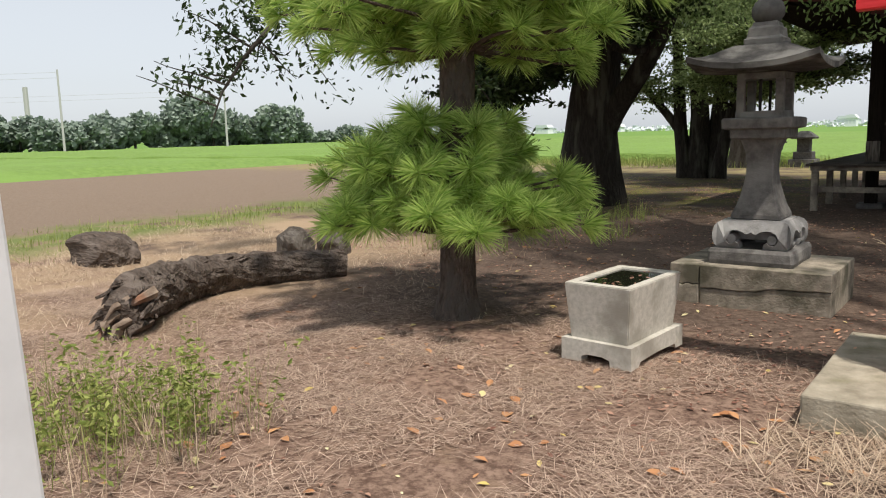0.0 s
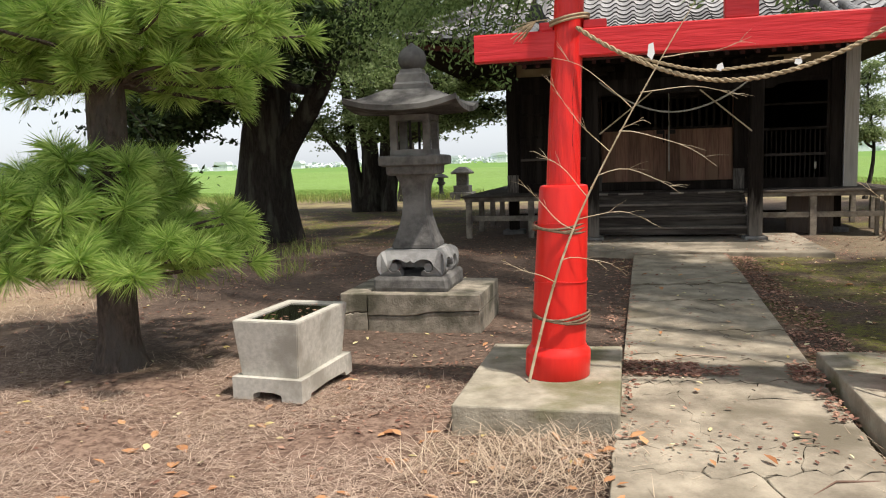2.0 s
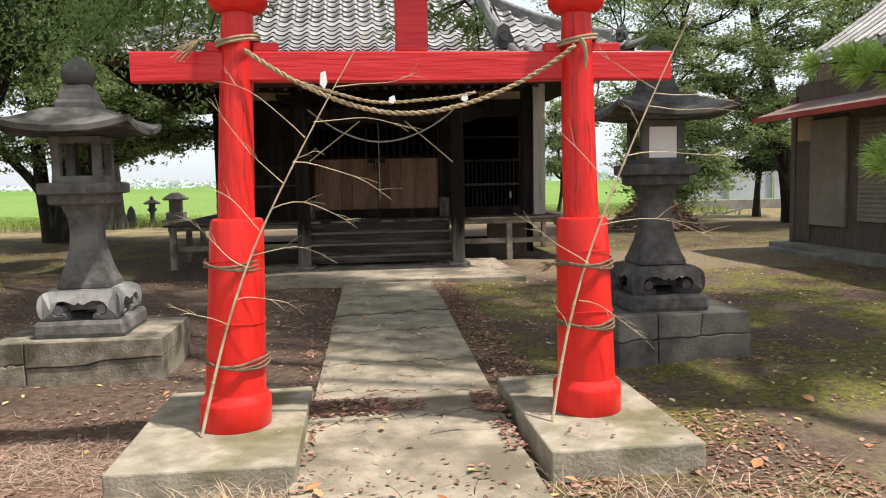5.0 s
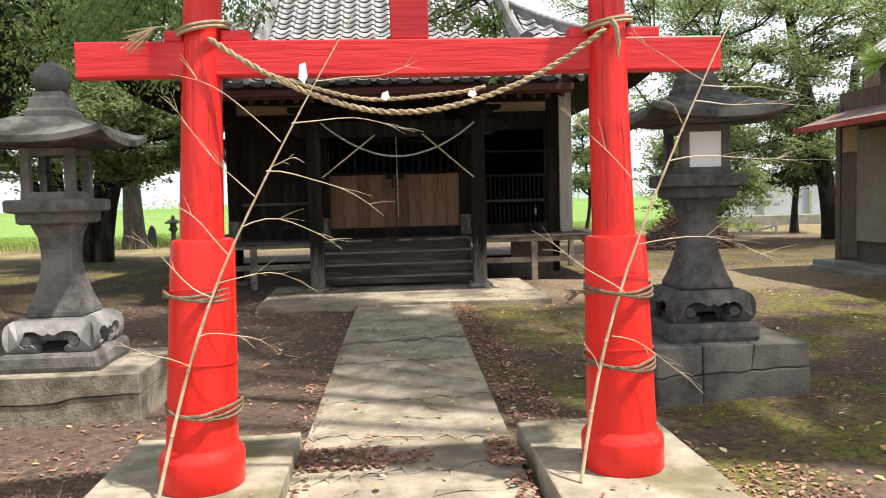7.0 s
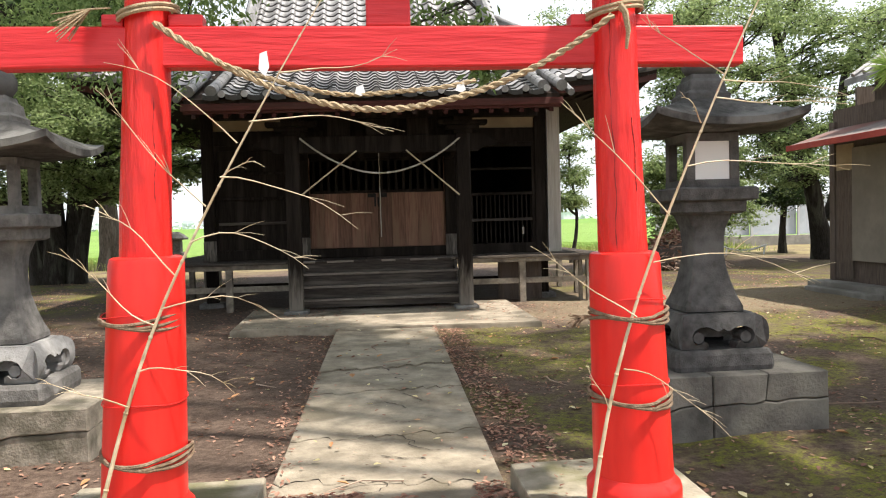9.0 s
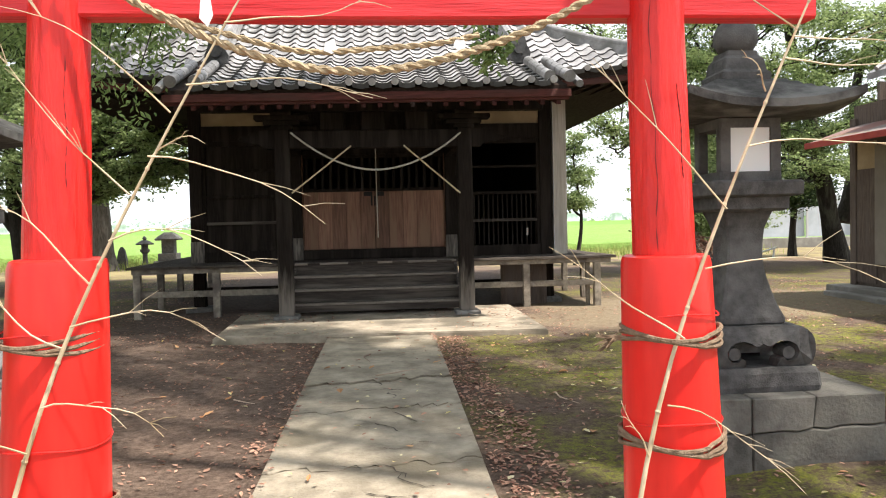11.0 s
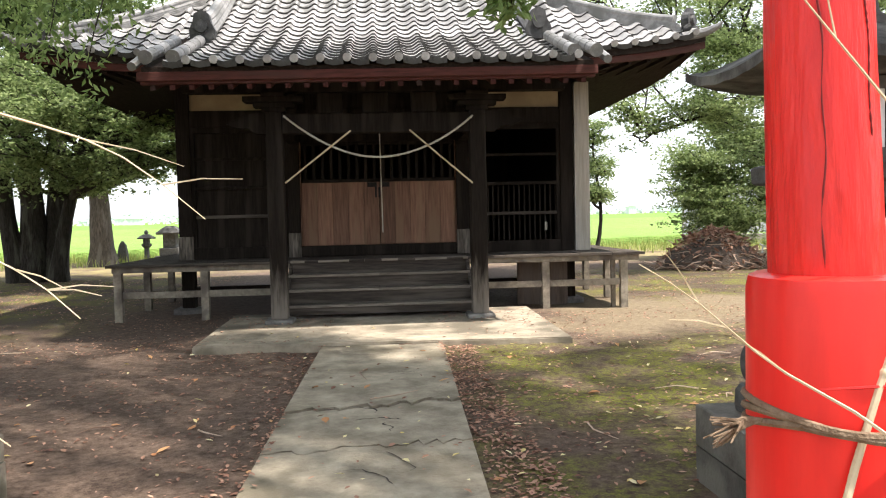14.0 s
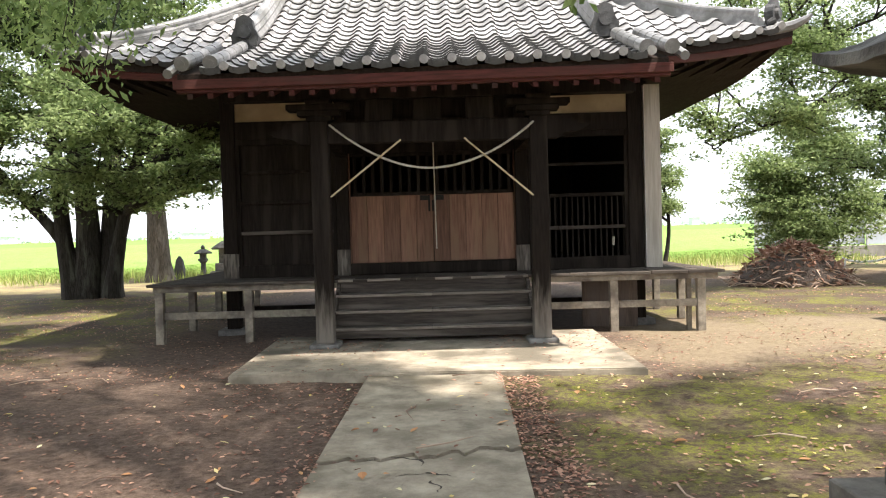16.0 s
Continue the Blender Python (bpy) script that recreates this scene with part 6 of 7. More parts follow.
# big dark evergreen west of the hall
# its clump at 8.4 m is out of view, added to shade lower leaves
tree("evergreen_tree", (-7.6, 2.6, 0), [((-6.4, 2.3, 7.5), 0.55, 0.2, (0, 0, 0)), ((-4.6, 2.0, 5.6), 0.22, 0.1, (0.25, 0, 1.4)), ((-9.0, 1.6, 6.0), 0.2, 0.09, (0.27, -0.08, 1.75))],
     [((-6.8, 1.2, 5.2), (1.8, 1.6, 1.1), 3), ((-8.6, 0.6, 4.6), (1.6, 1.5, 1.0), 3), ((-6.2, 2.6, 7.2), (2.2, 2.0, 1.2), 3), ((-9.9, 0.2, 3.9), (1.3, 1.2, 0.8), 2.2),
      ((-8.3, 1.8, 6.8), (1.8, 1.8, 1.0), 3), ((-5.8, 0.2, 3.7), (1.1, 1.0, 0.6), 1.5), ((-7.4, -0.3, 4.0), (1.2, 1.0, 0.7), 1.8), ((-8.8, 2.4, 3.4), (1.3, 1.2, 0.7), 2), ((-7.9, -0.1, 2.7), (0.8, 0.8, 0.5), 1.2), ((-7.1, -0.3, 3.2), (0.8, 0.8, 0.5), 1.2), ((-5.4, 3.4, 4.6), (1.0, 1.0, 0.5), 1.6), ((-8.9, 1.6, 2.6), (0.8, 0.8, 0.5), 1.3), ((-9.6, 1.8, 2.2), (0.7, 0.8, 0.5), 1.1), ((-8.6, 1.2, 3.1), (0.8, 0.8, 0.5), 1.3), ((-5.6, 0.9, 8.4), (2.2, 2.0, 0.6), 5), ((-6.9, 0.4, 6.6), (1.6, 1.4, 0.7), 3)],
     125000, 0.12, M_LEAF_DK, M_BARK, "large dark evergreen with a thick leaning trunk", "tree", 3)
# clump of stems north-west, with lighter hanging foliage
rt = random.Random(77)
tiers = []
for k in range(63):
    x = -13.6 + 9.3 * (k % 9 + rt.uniform(0.1, 0.9)) / 9
    low = 2.05 + 0.5 * abs(x + 6.2) / 3 - (0.2 if -7.4 < x < -4.9 else 0)
    tiers.append(((x, rt.uniform(8.2, 11.4), low + 5.4 * (k // 9 + rt.uniform(0, 0.8)) / 7), (rt.uniform(0.7, 1.2), rt.uniform(0.7, 1.1), rt.uniform(0.3, 0.6)), rt.uniform(0.7, 1.3)))
for k in range(18):
    x = -7.3 + 3.6 * (k % 6 + rt.uniform(0.1, 0.9)) / 6
    tiers.append(((x, rt.uniform(6.4, 8.4), 2.45 + 3.6 * (k // 6 + rt.uniform(0, 0.9)) / 5), (rt.uniform(0.6, 0.95), rt.uniform(0.6, 0.9), rt.uniform(0.25, 0.4)), rt.uniform(0.45, 0.75)))
tree("multi_stem_tree", (-8.2, 10.9, 0), [((-8.5, 11.0, 6.5), 0.30, 0.15, (0, 0, 0)), ((-7.5, 11.2, 6.8), 0.25, 0.13, (0.38, 0.1, 0)), ((-10.6, 10.6, 3.9), 0.15, 0.06, (-0.2, 0, 0.75)), ((-6.5, 10.6, 5.2), 0.17, 0.08, (0.6, -0.1, 0.1)), ((-8.9, 10.8, 6.0), 0.2, 0.1, (-0.25, -0.1, 0))],
     tiers, 118000, 0.105, M_LEAF_SPRAY, M_BARK, "green tree with several stems at the field's edge", "tree", 5, droop=0.45, limb_r=0.035)
tree("cedar_tree", (-8.75, 16.9, 0), [((-8.8, 17.0, 7.0), 0.33, 0.2, (0, 0, 0))],
     [((-8.6, 16.6, 3.4), (1.4, 1.2, 0.6), 2), ((-9.2, 16.6, 4.6), (1.6, 1.4, 0.8), 2), ((-8.0, 16.6, 5.6), (1.8, 1.6, 1.0), 2), ((-6.0, 16.8, 4.6), (1.5, 1.4, 1.1), 2), ((-5.0, 17.0, 6.2), (1.6, 1.5, 1.2), 2)],
     9000, 0.15, M_LEAF_MID, M_BARK_GREY, "tall straight tree beside the small stone monuments", "tree", 6, droop=0.8)
# east side
tiers = []
for k in range(56):
    x = 4.9 + 10.0 * (k % 8 + rt.uniform(0.05, 0.95)) / 8
    low = 2.7 if x < 6.6 else 3.2 if x < 9.3 else 2.2
    small = 0.65 if x < 7 else 1.0
    tiers.append(((x, rt.uniform(7.4, 10.6), low + 4.8 * (k // 8 + rt.uniform(0, 0.8)) / 7), (rt.uniform(0.7, 1.2) * small, rt.uniform(0.7, 1.1) * small, rt.uniform(0.28, 0.55)), rt.uniform(0.7, 1.2) * (0.55 if x < 6.6 else 1)))
tree("zelkova_tree", (12.6, 11.0, 0), [((10.6, 10.0, 6.5), 0.26, 0.10, (0, 0, 0)), ((13.6, 11.2, 6.0), 0.2, 0.1, (0.2, 0, 1.2)), ((8.6, 8.8, 4.3), 0.13, 0.07, (-0.4, -0.2, 2.0)), ((5.6, 8.5, 2.95), 0.06, 0.015, (-3.6, -2.1, 4.1)), ((6.4, 8.8, 5.2), 0.07, 0.015, (-2.6, -1.4, 4.9))],
     tiers, 100000, 0.088, M_LEAF_SPRAY, M_BARK, "spreading light-green tree with a dark leaning trunk", "tree", 9, droop=0.35, limb_r=0.03)
tree("young_tree", (13.3, 14.5, 0), [((13.4, 14.6, 5.0), 0.11, 0.06, (0, 0, 0))],
     [((12.9, 14.2, 1.9), (0.9, 0.8, 0.4), 2), ((13.7, 14.3, 2.2), (0.8, 0.8, 0.4), 2), ((13.2, 14.3, 2.8), (1.1, 0.9, 0.5), 2.4), ((13.5, 14.5, 3.8), (1.0, 0.9, 0.6), 2)], 16000, 0.11, M_LEAF_DK, M_BARK, "young slim tree by the grey fence", "tree", 10)
tree("young_tree", (5.8, 13.0, 0), [((5.82, 13.0, 3.8), 0.06, 0.02, (0, 0, 0))],
     [((5.8, 12.9, 1.9), (0.42, 0.42, 0.35), 1.2), ((5.85, 13.0, 2.7), (0.42, 0.42, 0.4), 1.2), ((5.8, 13.0, 3.5), (0.3, 0.3, 0.4), 0.8)], 7000, 0.085, M_LEAF_SPRAY, M_BARK, "young slender green tree behind the hall's corner", "tree", 15)
tree("evergreen_bush", (9.6, 13.4, 0), [((9.6, 13.4, 3.4), 0.1, 0.05, (0, 0, 0)), ((9.0, 13.2, 3.0), 0.07, 0.04, (-0.2, 0, 0))],
     [((9.6, 12.6, 1.2), (1.4, 0.9, 0.7), 3), ((9.3, 12.7, 2.3), (1.3, 0.9, 0.8), 3), ((10.0, 12.9, 3.2), (1.0, 0.9, 0.7), 2.2), ((8.6, 12.6, 1.7), (0.7, 0.7, 0.6), 1.5), ((10.9, 12.8, 1.8), (0.7, 0.7, 0.8), 1.6), ((9.4, 13.0, 4.0), (0.7, 0.6, 0.5), 1.1), ((8.3, 12.8, 2.7), (0.6, 0.6, 0.5), 1.2), ((10.6, 12.8, 2.9), (0.7, 0.6, 0.6), 1.3)],
     42000, 0.10, M_LEAF_SPRAY, M_BARK, "dense rounded evergreen bush behind the brush pile", "bush", 11, droop=0.2)

# leafy limb over the path, from the evergreen
over = thing("overhanging_limb", (-4.6, 1.2, 4.6), "long thin leafy limb reaching over the path", "branch")
bm = bmesh.new()
main_l = [(-5.2, 1.5, 4.7), (-3.6, 0.0, 4.55), (-2.2, -1.4, 4.3), (-0.8, -2.6, 3.95), (0.3, -3.2, 3.6), (0.75, -3.45, 3.05), (0.8, -3.5, 2.55)]
tube(bm, main_l, [0.07, 0.055, 0.045, 0.032, 0.02, 0.012, 0.004], 7)
pts_all = []
ro = random.Random(12)
targets = [(0.80, -3.48, 2.62, 0.13, 170), (0.70, -3.4, 2.95, 0.13, 110), (0.35, -3.5, 2.95, 0.10, 60), (0.15, -3.25, 3.3, 0.2, 130), (-0.5, -2.9, 3.6, 0.22, 150), (-0.1, -3.8, 2.82, 0.09, 40), (-1.5, -2.2, 3.35, 0.25, 260), (-2.35, -2.0, 2.75, 0.20, 200), (-2.15, -1.9, 2.45, 0.16, 120),
           (-2.0, -1.6, 3.1, 0.3, 330), (-2.9, -1.6, 3.25, 0.35, 420), (-2.75, -1.2, 2.75, 0.22, 220), (-3.5, -0.8, 3.6, 0.5, 520), (-2.45, -1.0, 3.8, 0.4, 420), (-3.3, -1.9, 2.95, 0.3, 330), (-3.9, -1.2, 3.0, 0.4, 420), (-4.2, 1.0, 3.8, 0.6, 600), (-3.6, 0.2, 3.4, 0.5, 480), (-4.9, -0.2, 3.3, 0.55, 520), (-4.4, 1.6, 4.9, 0.7, 600), (-4.9, 0.6, 2.7, 0.4, 300)]
for tx, ty, tz, rad, cnt in targets:
    t = Vector((tx, ty, tz))
    st = min((Vector(main_l[i]).lerp(Vector(main_l[i + 1]), q / 5) for i in range(len(main_l) - 1) for q in range(5)), key=lambda p: (p - t).length)
    sp = limb_path(st, t, 0.06, 6, int(cnt))
    tube(bm, sp, [0.012 - 0.0018 * i for i in range(6)], 5)
    for q in range(int(cnt * 1.5)):
        s = ro.uniform(0.35, 1.05)
        pts_all.append(tuple(st.lerp(t, s) + Vector((ro.gauss(0, rad * 0.55), ro.gauss(0, rad * 0.55), ro.gauss(0, rad * 0.5)))))
part("limb", bm, M_BARK, over, smooth=True)
v, f = leaf_quads(np.random.default_rng(41), np.array(pts_all), 0.08, 0.9, 0.40)
raw("foliage", v, f, M_LEAF_LT, over)
# dark twig hanging by the field in the west
twig = thing("overhanging_limb", (-8.2, 1.4, 4.3), "dark leafy limb hanging over the dirt lot", "branch")
bm = bmesh.new()
tl = [(-8.2, 1.4, 4.3), (-7.21, -2.79, 3.11), (-7.96, -3.49, 3.34), (-8.24, -4.42, 2.93), (-8.26, -4.97, 2.42), (-8.31, -5.3, 1.99), (-8.41, -5.41, 1.6)]
tube(bm, tl, [0.08, 0.06, 0.05, 0.035, 0.022, 0.014, 0.006], 7)
pts_all = []
for tx, ty, tz, rad, cnt in ((-8.93, -5.31, 2.99, 0.30, 240), (-8.74, -4.99, 2.73, 0.30, 260), (-8.95, -5.20, 2.33, 0.28, 220), (-9.15, -5.47, 2.20, 0.22, 120), (-8.68, -4.82, 2.26, 0.20, 120), (-9.20, -5.57, 2.40, 0.15, 50), (-8.37, -4.58, 3.00, 0.35, 300), (-8.52, -4.79, 3.12, 0.30, 260), (-8.40, -4.51, 2.46, 0.30, 160), (-8.19, -4.24, 2.18, 0.30, 130), (-7.86, -3.88, 2.03, 0.35, 160), (-8.06, -3.00, 2.44, 0.40, 220), (-8.12, -3.13, 2.89, 0.40, 300), (-7.71, -2.69, 2.35, 0.40, 260), (-7.78, -2.82, 2.88, 0.40, 300), (-7.98, -4.11, 2.79, 0.35, 220), (-9.32, -5.74, 2.23, 0.10, 14), (-6.87, -2.02, 1.55, 0.40, 200), (-6.41, -1.72, 1.30, 0.35, 200), (-6.74, -1.95, 0.99, 0.30, 120)):
    t = Vector((tx, ty, tz))
    st = min((Vector(tl[i]).lerp(Vector(tl[i + 1]), q / 5) for i in range(len(tl) - 1) for q in range(5)), key=lambda p: (p - t).length)
    tube(bm, limb_path(st, t, 0.08, 6, int(cnt)), [0.014 - 0.002 * i for i in range(6)], 5)
    for q in range(int(cnt * 0.5)):
        s = ro.uniform(0.2, 1.05)
        pts_all.append(tuple(st.lerp(t, s) + Vector((ro.gauss(0, rad * 0.5), ro.gauss(0, rad * 0.5), ro.gauss(0, rad * 0.45)))))
part("limb", bm, M_BARK, twig, smooth=True)
v, f = leaf_quads(np.random.default_rng(42), np.array(pts_all), 0.10, 0.8, 0.42)
raw("foliage", v, f, M_LEAF_DK, twig)


# high crown over the yard, out of view, added to cast its shade
tree("shade_tree", (5.2, -12.4, 0), [((5.0, -7.6, 6.6), 0.26, 0.12, (0, 0, 0)), ((6.2, -9.0, 7.6), 0.2, 0.1, (0.1, 0.1, 2.2))],
     [((1.9, -4.7, 7.6), (0.9, 0.7, 0.4), 0.9), ((-1.2, -4.6, 7.4), (1.6, 1.1, 0.6), 2.4), ((-0.2, -2.6, 7.2), (1.7, 1.1, 0.5), 2.6), ((2.6, -3.0, 7.4), (1.6, 1.2, 0.6), 2.4), ((4.2, -5.0, 7.6), (1.5, 1.3, 0.6), 2.2), ((-2.8, -3.2, 7.2), (1.4, 1.2, 0.5), 2), ((4.6, -2.2, 7.2), (1.2, 1.0, 0.5), 1.4), ((-3.2, -1.4, 6.8), (1.5, 0.9, 0.5), 2.2), ((-1.4, -1.2, 7.0), (1.4, 0.7, 0.5), 1.8), ((-4.6, -3.6, 7.2), (1.5, 1.2, 0.5), 2.0), ((1.2, -1.2, 7.3), (1.1, 0.6, 0.4), 2.2), ((1.6, -0.6, 7.2), (0.7, 0.4, 0.3), 1.2), ((3.4, -4.8, 7.4), (0.9, 0.8, 0.4), 1.5), ((2.9, -4.2, 7.4), (1.0, 0.7, 0.4), 2.2), ((2.9, -3.3, 7.2), (1.0, 0.6, 0.4), 1.6), ((0.5, 0.2, 7.4), (0.9, 0.6, 0.4), 2.0), ((2.3, -1.2, 7.2), (0.7, 0.5, 0.4), 0.9), ((6.6, -6.4, 7.4), (1.3, 1.1, 0.5), 2.2), ((7.4, -5.0, 7.3), (1.2, 1.1, 0.5), 1.9), ((6.4, -3.7, 7.2), (1.1, 1.0, 0.5), 1.5), ((8.4, -3.4, 7.3), (1.3, 1.2, 0.5), 1.6), ((5.6, -1.9, 7.3), (1.0, 0.8, 0.4), 1.0), ((-2.6, 0.8, 7.7), (1.3, 0.9, 0.5), 2.2), ((-1.6, 1.8, 7.9), (1.0, 0.8, 0.5), 1.6)],
     54000, 0.12, M_LEAF_MID, M_BARK, "unseen tall tree added to shade the yard", "tree", 14, limb_r=0.07)


# ---- pines ----
def pine(loc, trunk, whorls, label, seed, size=0.215):
    """whorls: (x, y, z, reach, number of shoots, side factor)."""
    r = random.Random(seed)
    rn = np.random.default_rng(seed)
    th = thing("pine_tree", loc, label, "pine tree")
    bm = bmesh.new()
    tube(bm, [p for p, _ in trunk], [q for _, q in trunk], 18, jitter=0.08)
    part("trunk", bm, M_PINEBARK, th, "scaly grey-brown trunk", smooth=True)
    tips = []
    for (x, y, z, reach, num, zs) in whorls:
        for k in range(num):
            a = 2 * math.pi * (k + r.uniform(-0.3, 0.3)) / num
            ln = reach * r.uniform(0.45, 1.0)
            en = Vector((x + ln * math.cos(a), y + ln * math.sin(a), z + zs * ln + r.uniform(-0.1, 0.1)))
            st = Vector((x, y, z - 0.12))
            lp = limb_path(st, en, 0.05, 7, seed * 13 + k + int(z * 100))
            bm = bmesh.new()
            tube(bm, lp, [0.024 - 0.0028 * i for i in range(7)], 6)
            part("branch", bm, M_PINEBARK, th, smooth=True)
            d = (lp[-1] - lp[-2]).normalized()
            tips.append((en, (d + Vector((0, 0, 0.5))).normalized()))
            for q in range(max(2, int(ln * 5.5))):
                s = r.uniform(0.35, 0.95)
                i = min(int(s * 6), 5)
                p = lp[i].lerp(lp[i + 1], s * 6 - i)
                dd = Vector((r.uniform(-0.8, 0.8), r.uniform(-0.8, 0.8), r.uniform(0.1, 1.0))).normalized()
                tips.append((p + dd * r.uniform(0.06, 0.16), dd))
    V = []
    for p, d in tips:
        k = 160
        d = np.array(d)
        u = rn.normal(size=(k, 3))
        u -= (u @ d)[:, None] * d
        u /= np.linalg.norm(u, axis=1)[:, None]
        ang = np.arccos(rn.uniform(0.05, 0.99, k))
        dirs = d * np.cos(ang)[:, None] + u * np.sin(ang)[:, None]
        st = np.array(p) + d * rn.uniform(-0.05, 0.02, k)[:, None]
        ln = size * rn.uniform(0.65, 1.1, k)
        w = np.cross(dirs, rn.normal(size=(k, 3)))
        w /= np.linalg.norm(w, axis=1)[:, None]
        w *= 0.0012
        e = st + dirs * ln[:, None] + np.array([0, 0, -0.018])
        m = st + dirs * ln[:, None] * 0.55
        V.append(np.stack([st - w, st + w, m + w * 0.9, e], 1).reshape(-1, 3))
    V = np.concatenate(V)
    f = np.arange(len(V) // 4)[:, None] * 4 + np.array([0, 1, 2, 3])
    raw("needles", V, f, M_NEEDLE, th, label="bright green bursts of long needles")
    return th


pine((-4.4, -6.15, 0), [((-4.4, -6.15, -0.05), 0.24), ((-4.4, -6.15, 0.06), 0.19), ((-4.39, -6.15, 0.25), 0.155), ((-4.37, -6.15, 0.6), 0.14), ((-4.36, -6.16, 1.2), 0.13), ((-4.34, -6.15, 1.9), 0.135), ((-4.36, -6.12, 2.6), 0.11), ((-4.4, -6.1, 3.4), 0.07)],
     [(-4.48, -6.2, 0.80, 1.26, 17, 0.03), (-4.46, -6.2, 0.97, 1.10, 13, 0.06), (-4.46, -6.2, 1.22, 0.95, 12, 0.08), (-4.42, -6.2, 1.42, 0.66, 9, 0.10), (-4.38, -6.15, 2.35, 1.75, 22, 0.02), (-4.36, -6.12, 2.65, 1.8, 18, 0.08), (-4.3, -6.15, 2.2, 1.5, 11, -0.14), (-4.4, -6.1, 3.3, 1.0, 9, 0.2)],
     "young pine with bright green needles in two tiers", 21)
pine((4.6, -5.2, 0), [((4.6, -5.2, -0.05), 0.2), ((4.6, -5.2, 0.3), 0.14), ((4.58, -5.2, 1.8), 0.11), ((4.55, -5.2, 3.2), 0.06)],
     [(4.58, -5.2, 1.5, 0.85, 11, 0.05), (4.55, -5.2, 2.35, 1.35, 16, 0.04), (4.55, -5.2, 3.1, 0.9, 9, 0.25)], "pine with bright green needles at the yard's east edge", 22)

# ---- log, stumps, rocks ----
log = thing("fallen_log", (-6.6, -6.6, 0), "long fallen log with split, flaking bark", "log")
bm = bmesh.new()
ctr = [(-6.22, -8.0, 0.12), (-6.5, -7.65, 0.2), (-6.75, -7.25, 0.2), (-6.95, -6.8, 0.18), (-7.0, -6.3, 0.16), (-6.85, -5.8, 0.14), (-6.45, -5.3, 0.13)]
dense = []
for a, b in zip(ctr, ctr[1:]):
    for q in range(5):
        dense.append(Vector(a).lerp(Vector(b), q / 5))
dense.append(Vector(ctr[-1]))
tube(bm, dense, [0.15 + 0.09 * min(1, i / 5) - 0.10 * (i / len(dense)) for i in range(len(dense))], 26, jitter=0.10)
for v_ in bm.verts:
    v_.co += noise.noise_vector(v_.co * 5) * 0.03 + noise.noise_vector(v_.co * 16) * 0.012
part("trunk", bm, M_LOG, log)
rl = random.Random(8)
for k in range(64):
    i = rl.randint(1, 20)
    p, d = dense[i], (dense[i + 2] - dense[i]).normalized()
    a = rl.uniform(-0.3, 2.4)
    side = d.cross(Vector((0, 0, 1))).normalized()
    o = (side * math.cos(a) + Vector((0, 0, 1)) * math.sin(a)) * (0.208 - 0.0034 * i)
    l2, w = rl.uniform(0.14, 0.46), rl.uniform(0.012, 0.04)
    tn = o.normalized()
    q = d.cross(tn)
    c = p + o
    bm = bmesh.new()
    rows_ = []
    for m in range(5):
        t = m / 4 - 0.5
        h = 0.030 * (t * 2) ** 2 * rl.uniform(0.2, 1.3)
        ww = w * (1 - 0.6 * abs(t * 2) ** 2) * rl.uniform(0.7, 1.1)
        mid = c + d * l2 * t + tn * h + q * rl.uniform(-0.01, 0.01)
        rows_.append([bm.verts.new(mid - q * ww - tn * 0.008), bm.verts.new(mid + q * ww - tn * 0.008), bm.verts.new(mid + q * ww * 0.8 + tn * 0.012), bm.verts.new(mid - q * ww * 0.8 + tn * 0.012)])
    for r0, r1 in zip(rows_, rows_[1:]):
        for m in range(4):
            bm.faces.new((r0[m], r0[(m + 1) % 4], r1[(m + 1) % 4], r1[m]))
    bm.faces.new(rows_[0][::-1])
    bm.faces.new(rows_[-1])
    part("bark_plate", bm, M_LOG, log)
for k in range(22):
    s0 = Vector((-6.24 + rl.uniform(-0.17, 0.15), -7.98 + rl.uniform(-0.13, 0.13), 0.13 + rl.uniform(-0.10, 0.15)))
    e = s0 + Vector((rl.uniform(-0.03, 0.08), rl.uniform(-0.13, -0.02), rl.uniform(-0.10, 0.0)))
    bm = bmesh.new()
    tube(bm, [s0 + Vector((-0.08, 0.2, 0.02)), s0, s0.lerp(e, 0.6) + Vector((rl.uniform(-0.02, 0.02), 0, rl.uniform(-0.02, 0.02))), e], [0.045, rl.uniform(0.015, 0.04), rl.uniform(0.008, 0.02), 0.004], 5, jitter=0.35)
    part("splinter", bm, M_SPLIT if k % 3 else M_LOG, log)


def rock(loc, size, material, name, label, category, seed):
    bm = bmesh.new()
    bmesh.ops.create_icosphere(bm, subdivisions=4, radius=1.0)
    for v_ in bm.verts:
        c = v_.co.copy()
        c = Vector([math.copysign(abs(t) ** 0.7, t) for t in c])
        c += noise.noise_vector(c * 1.3 + Vector((seed, 0, 0))) * 0.28 + noise.noise_vector(c * 4 + Vector((seed, 2, 0))) * 0.07
        v_.co = Vector((loc[0] + c.x * size[0], loc[1] + c.y * size[1], loc[2] + c.z * size[2]))
    o = part(name, bm, material, None, loc=loc)
    return tagged(o, label, category)


rock((-9.75, -6.1, 0.1), (0.52, 0.30, 0.24), M_LOG, "cut_log", "short dark weathered log lying in dry grass", "log", 1)
rock((-8.1, -4.5, 0.1), (0.2, 0.22, 0.22), M_BARK_GREY, "rock", "dark rounded rock behind the fallen log", "rock", 2)
rock((-7.7, -4.2, 0.08), (0.18, 0.2, 0.18), M_BARK_GREY, "rock", "dark rounded rock behind the fallen log", "rock", 3)

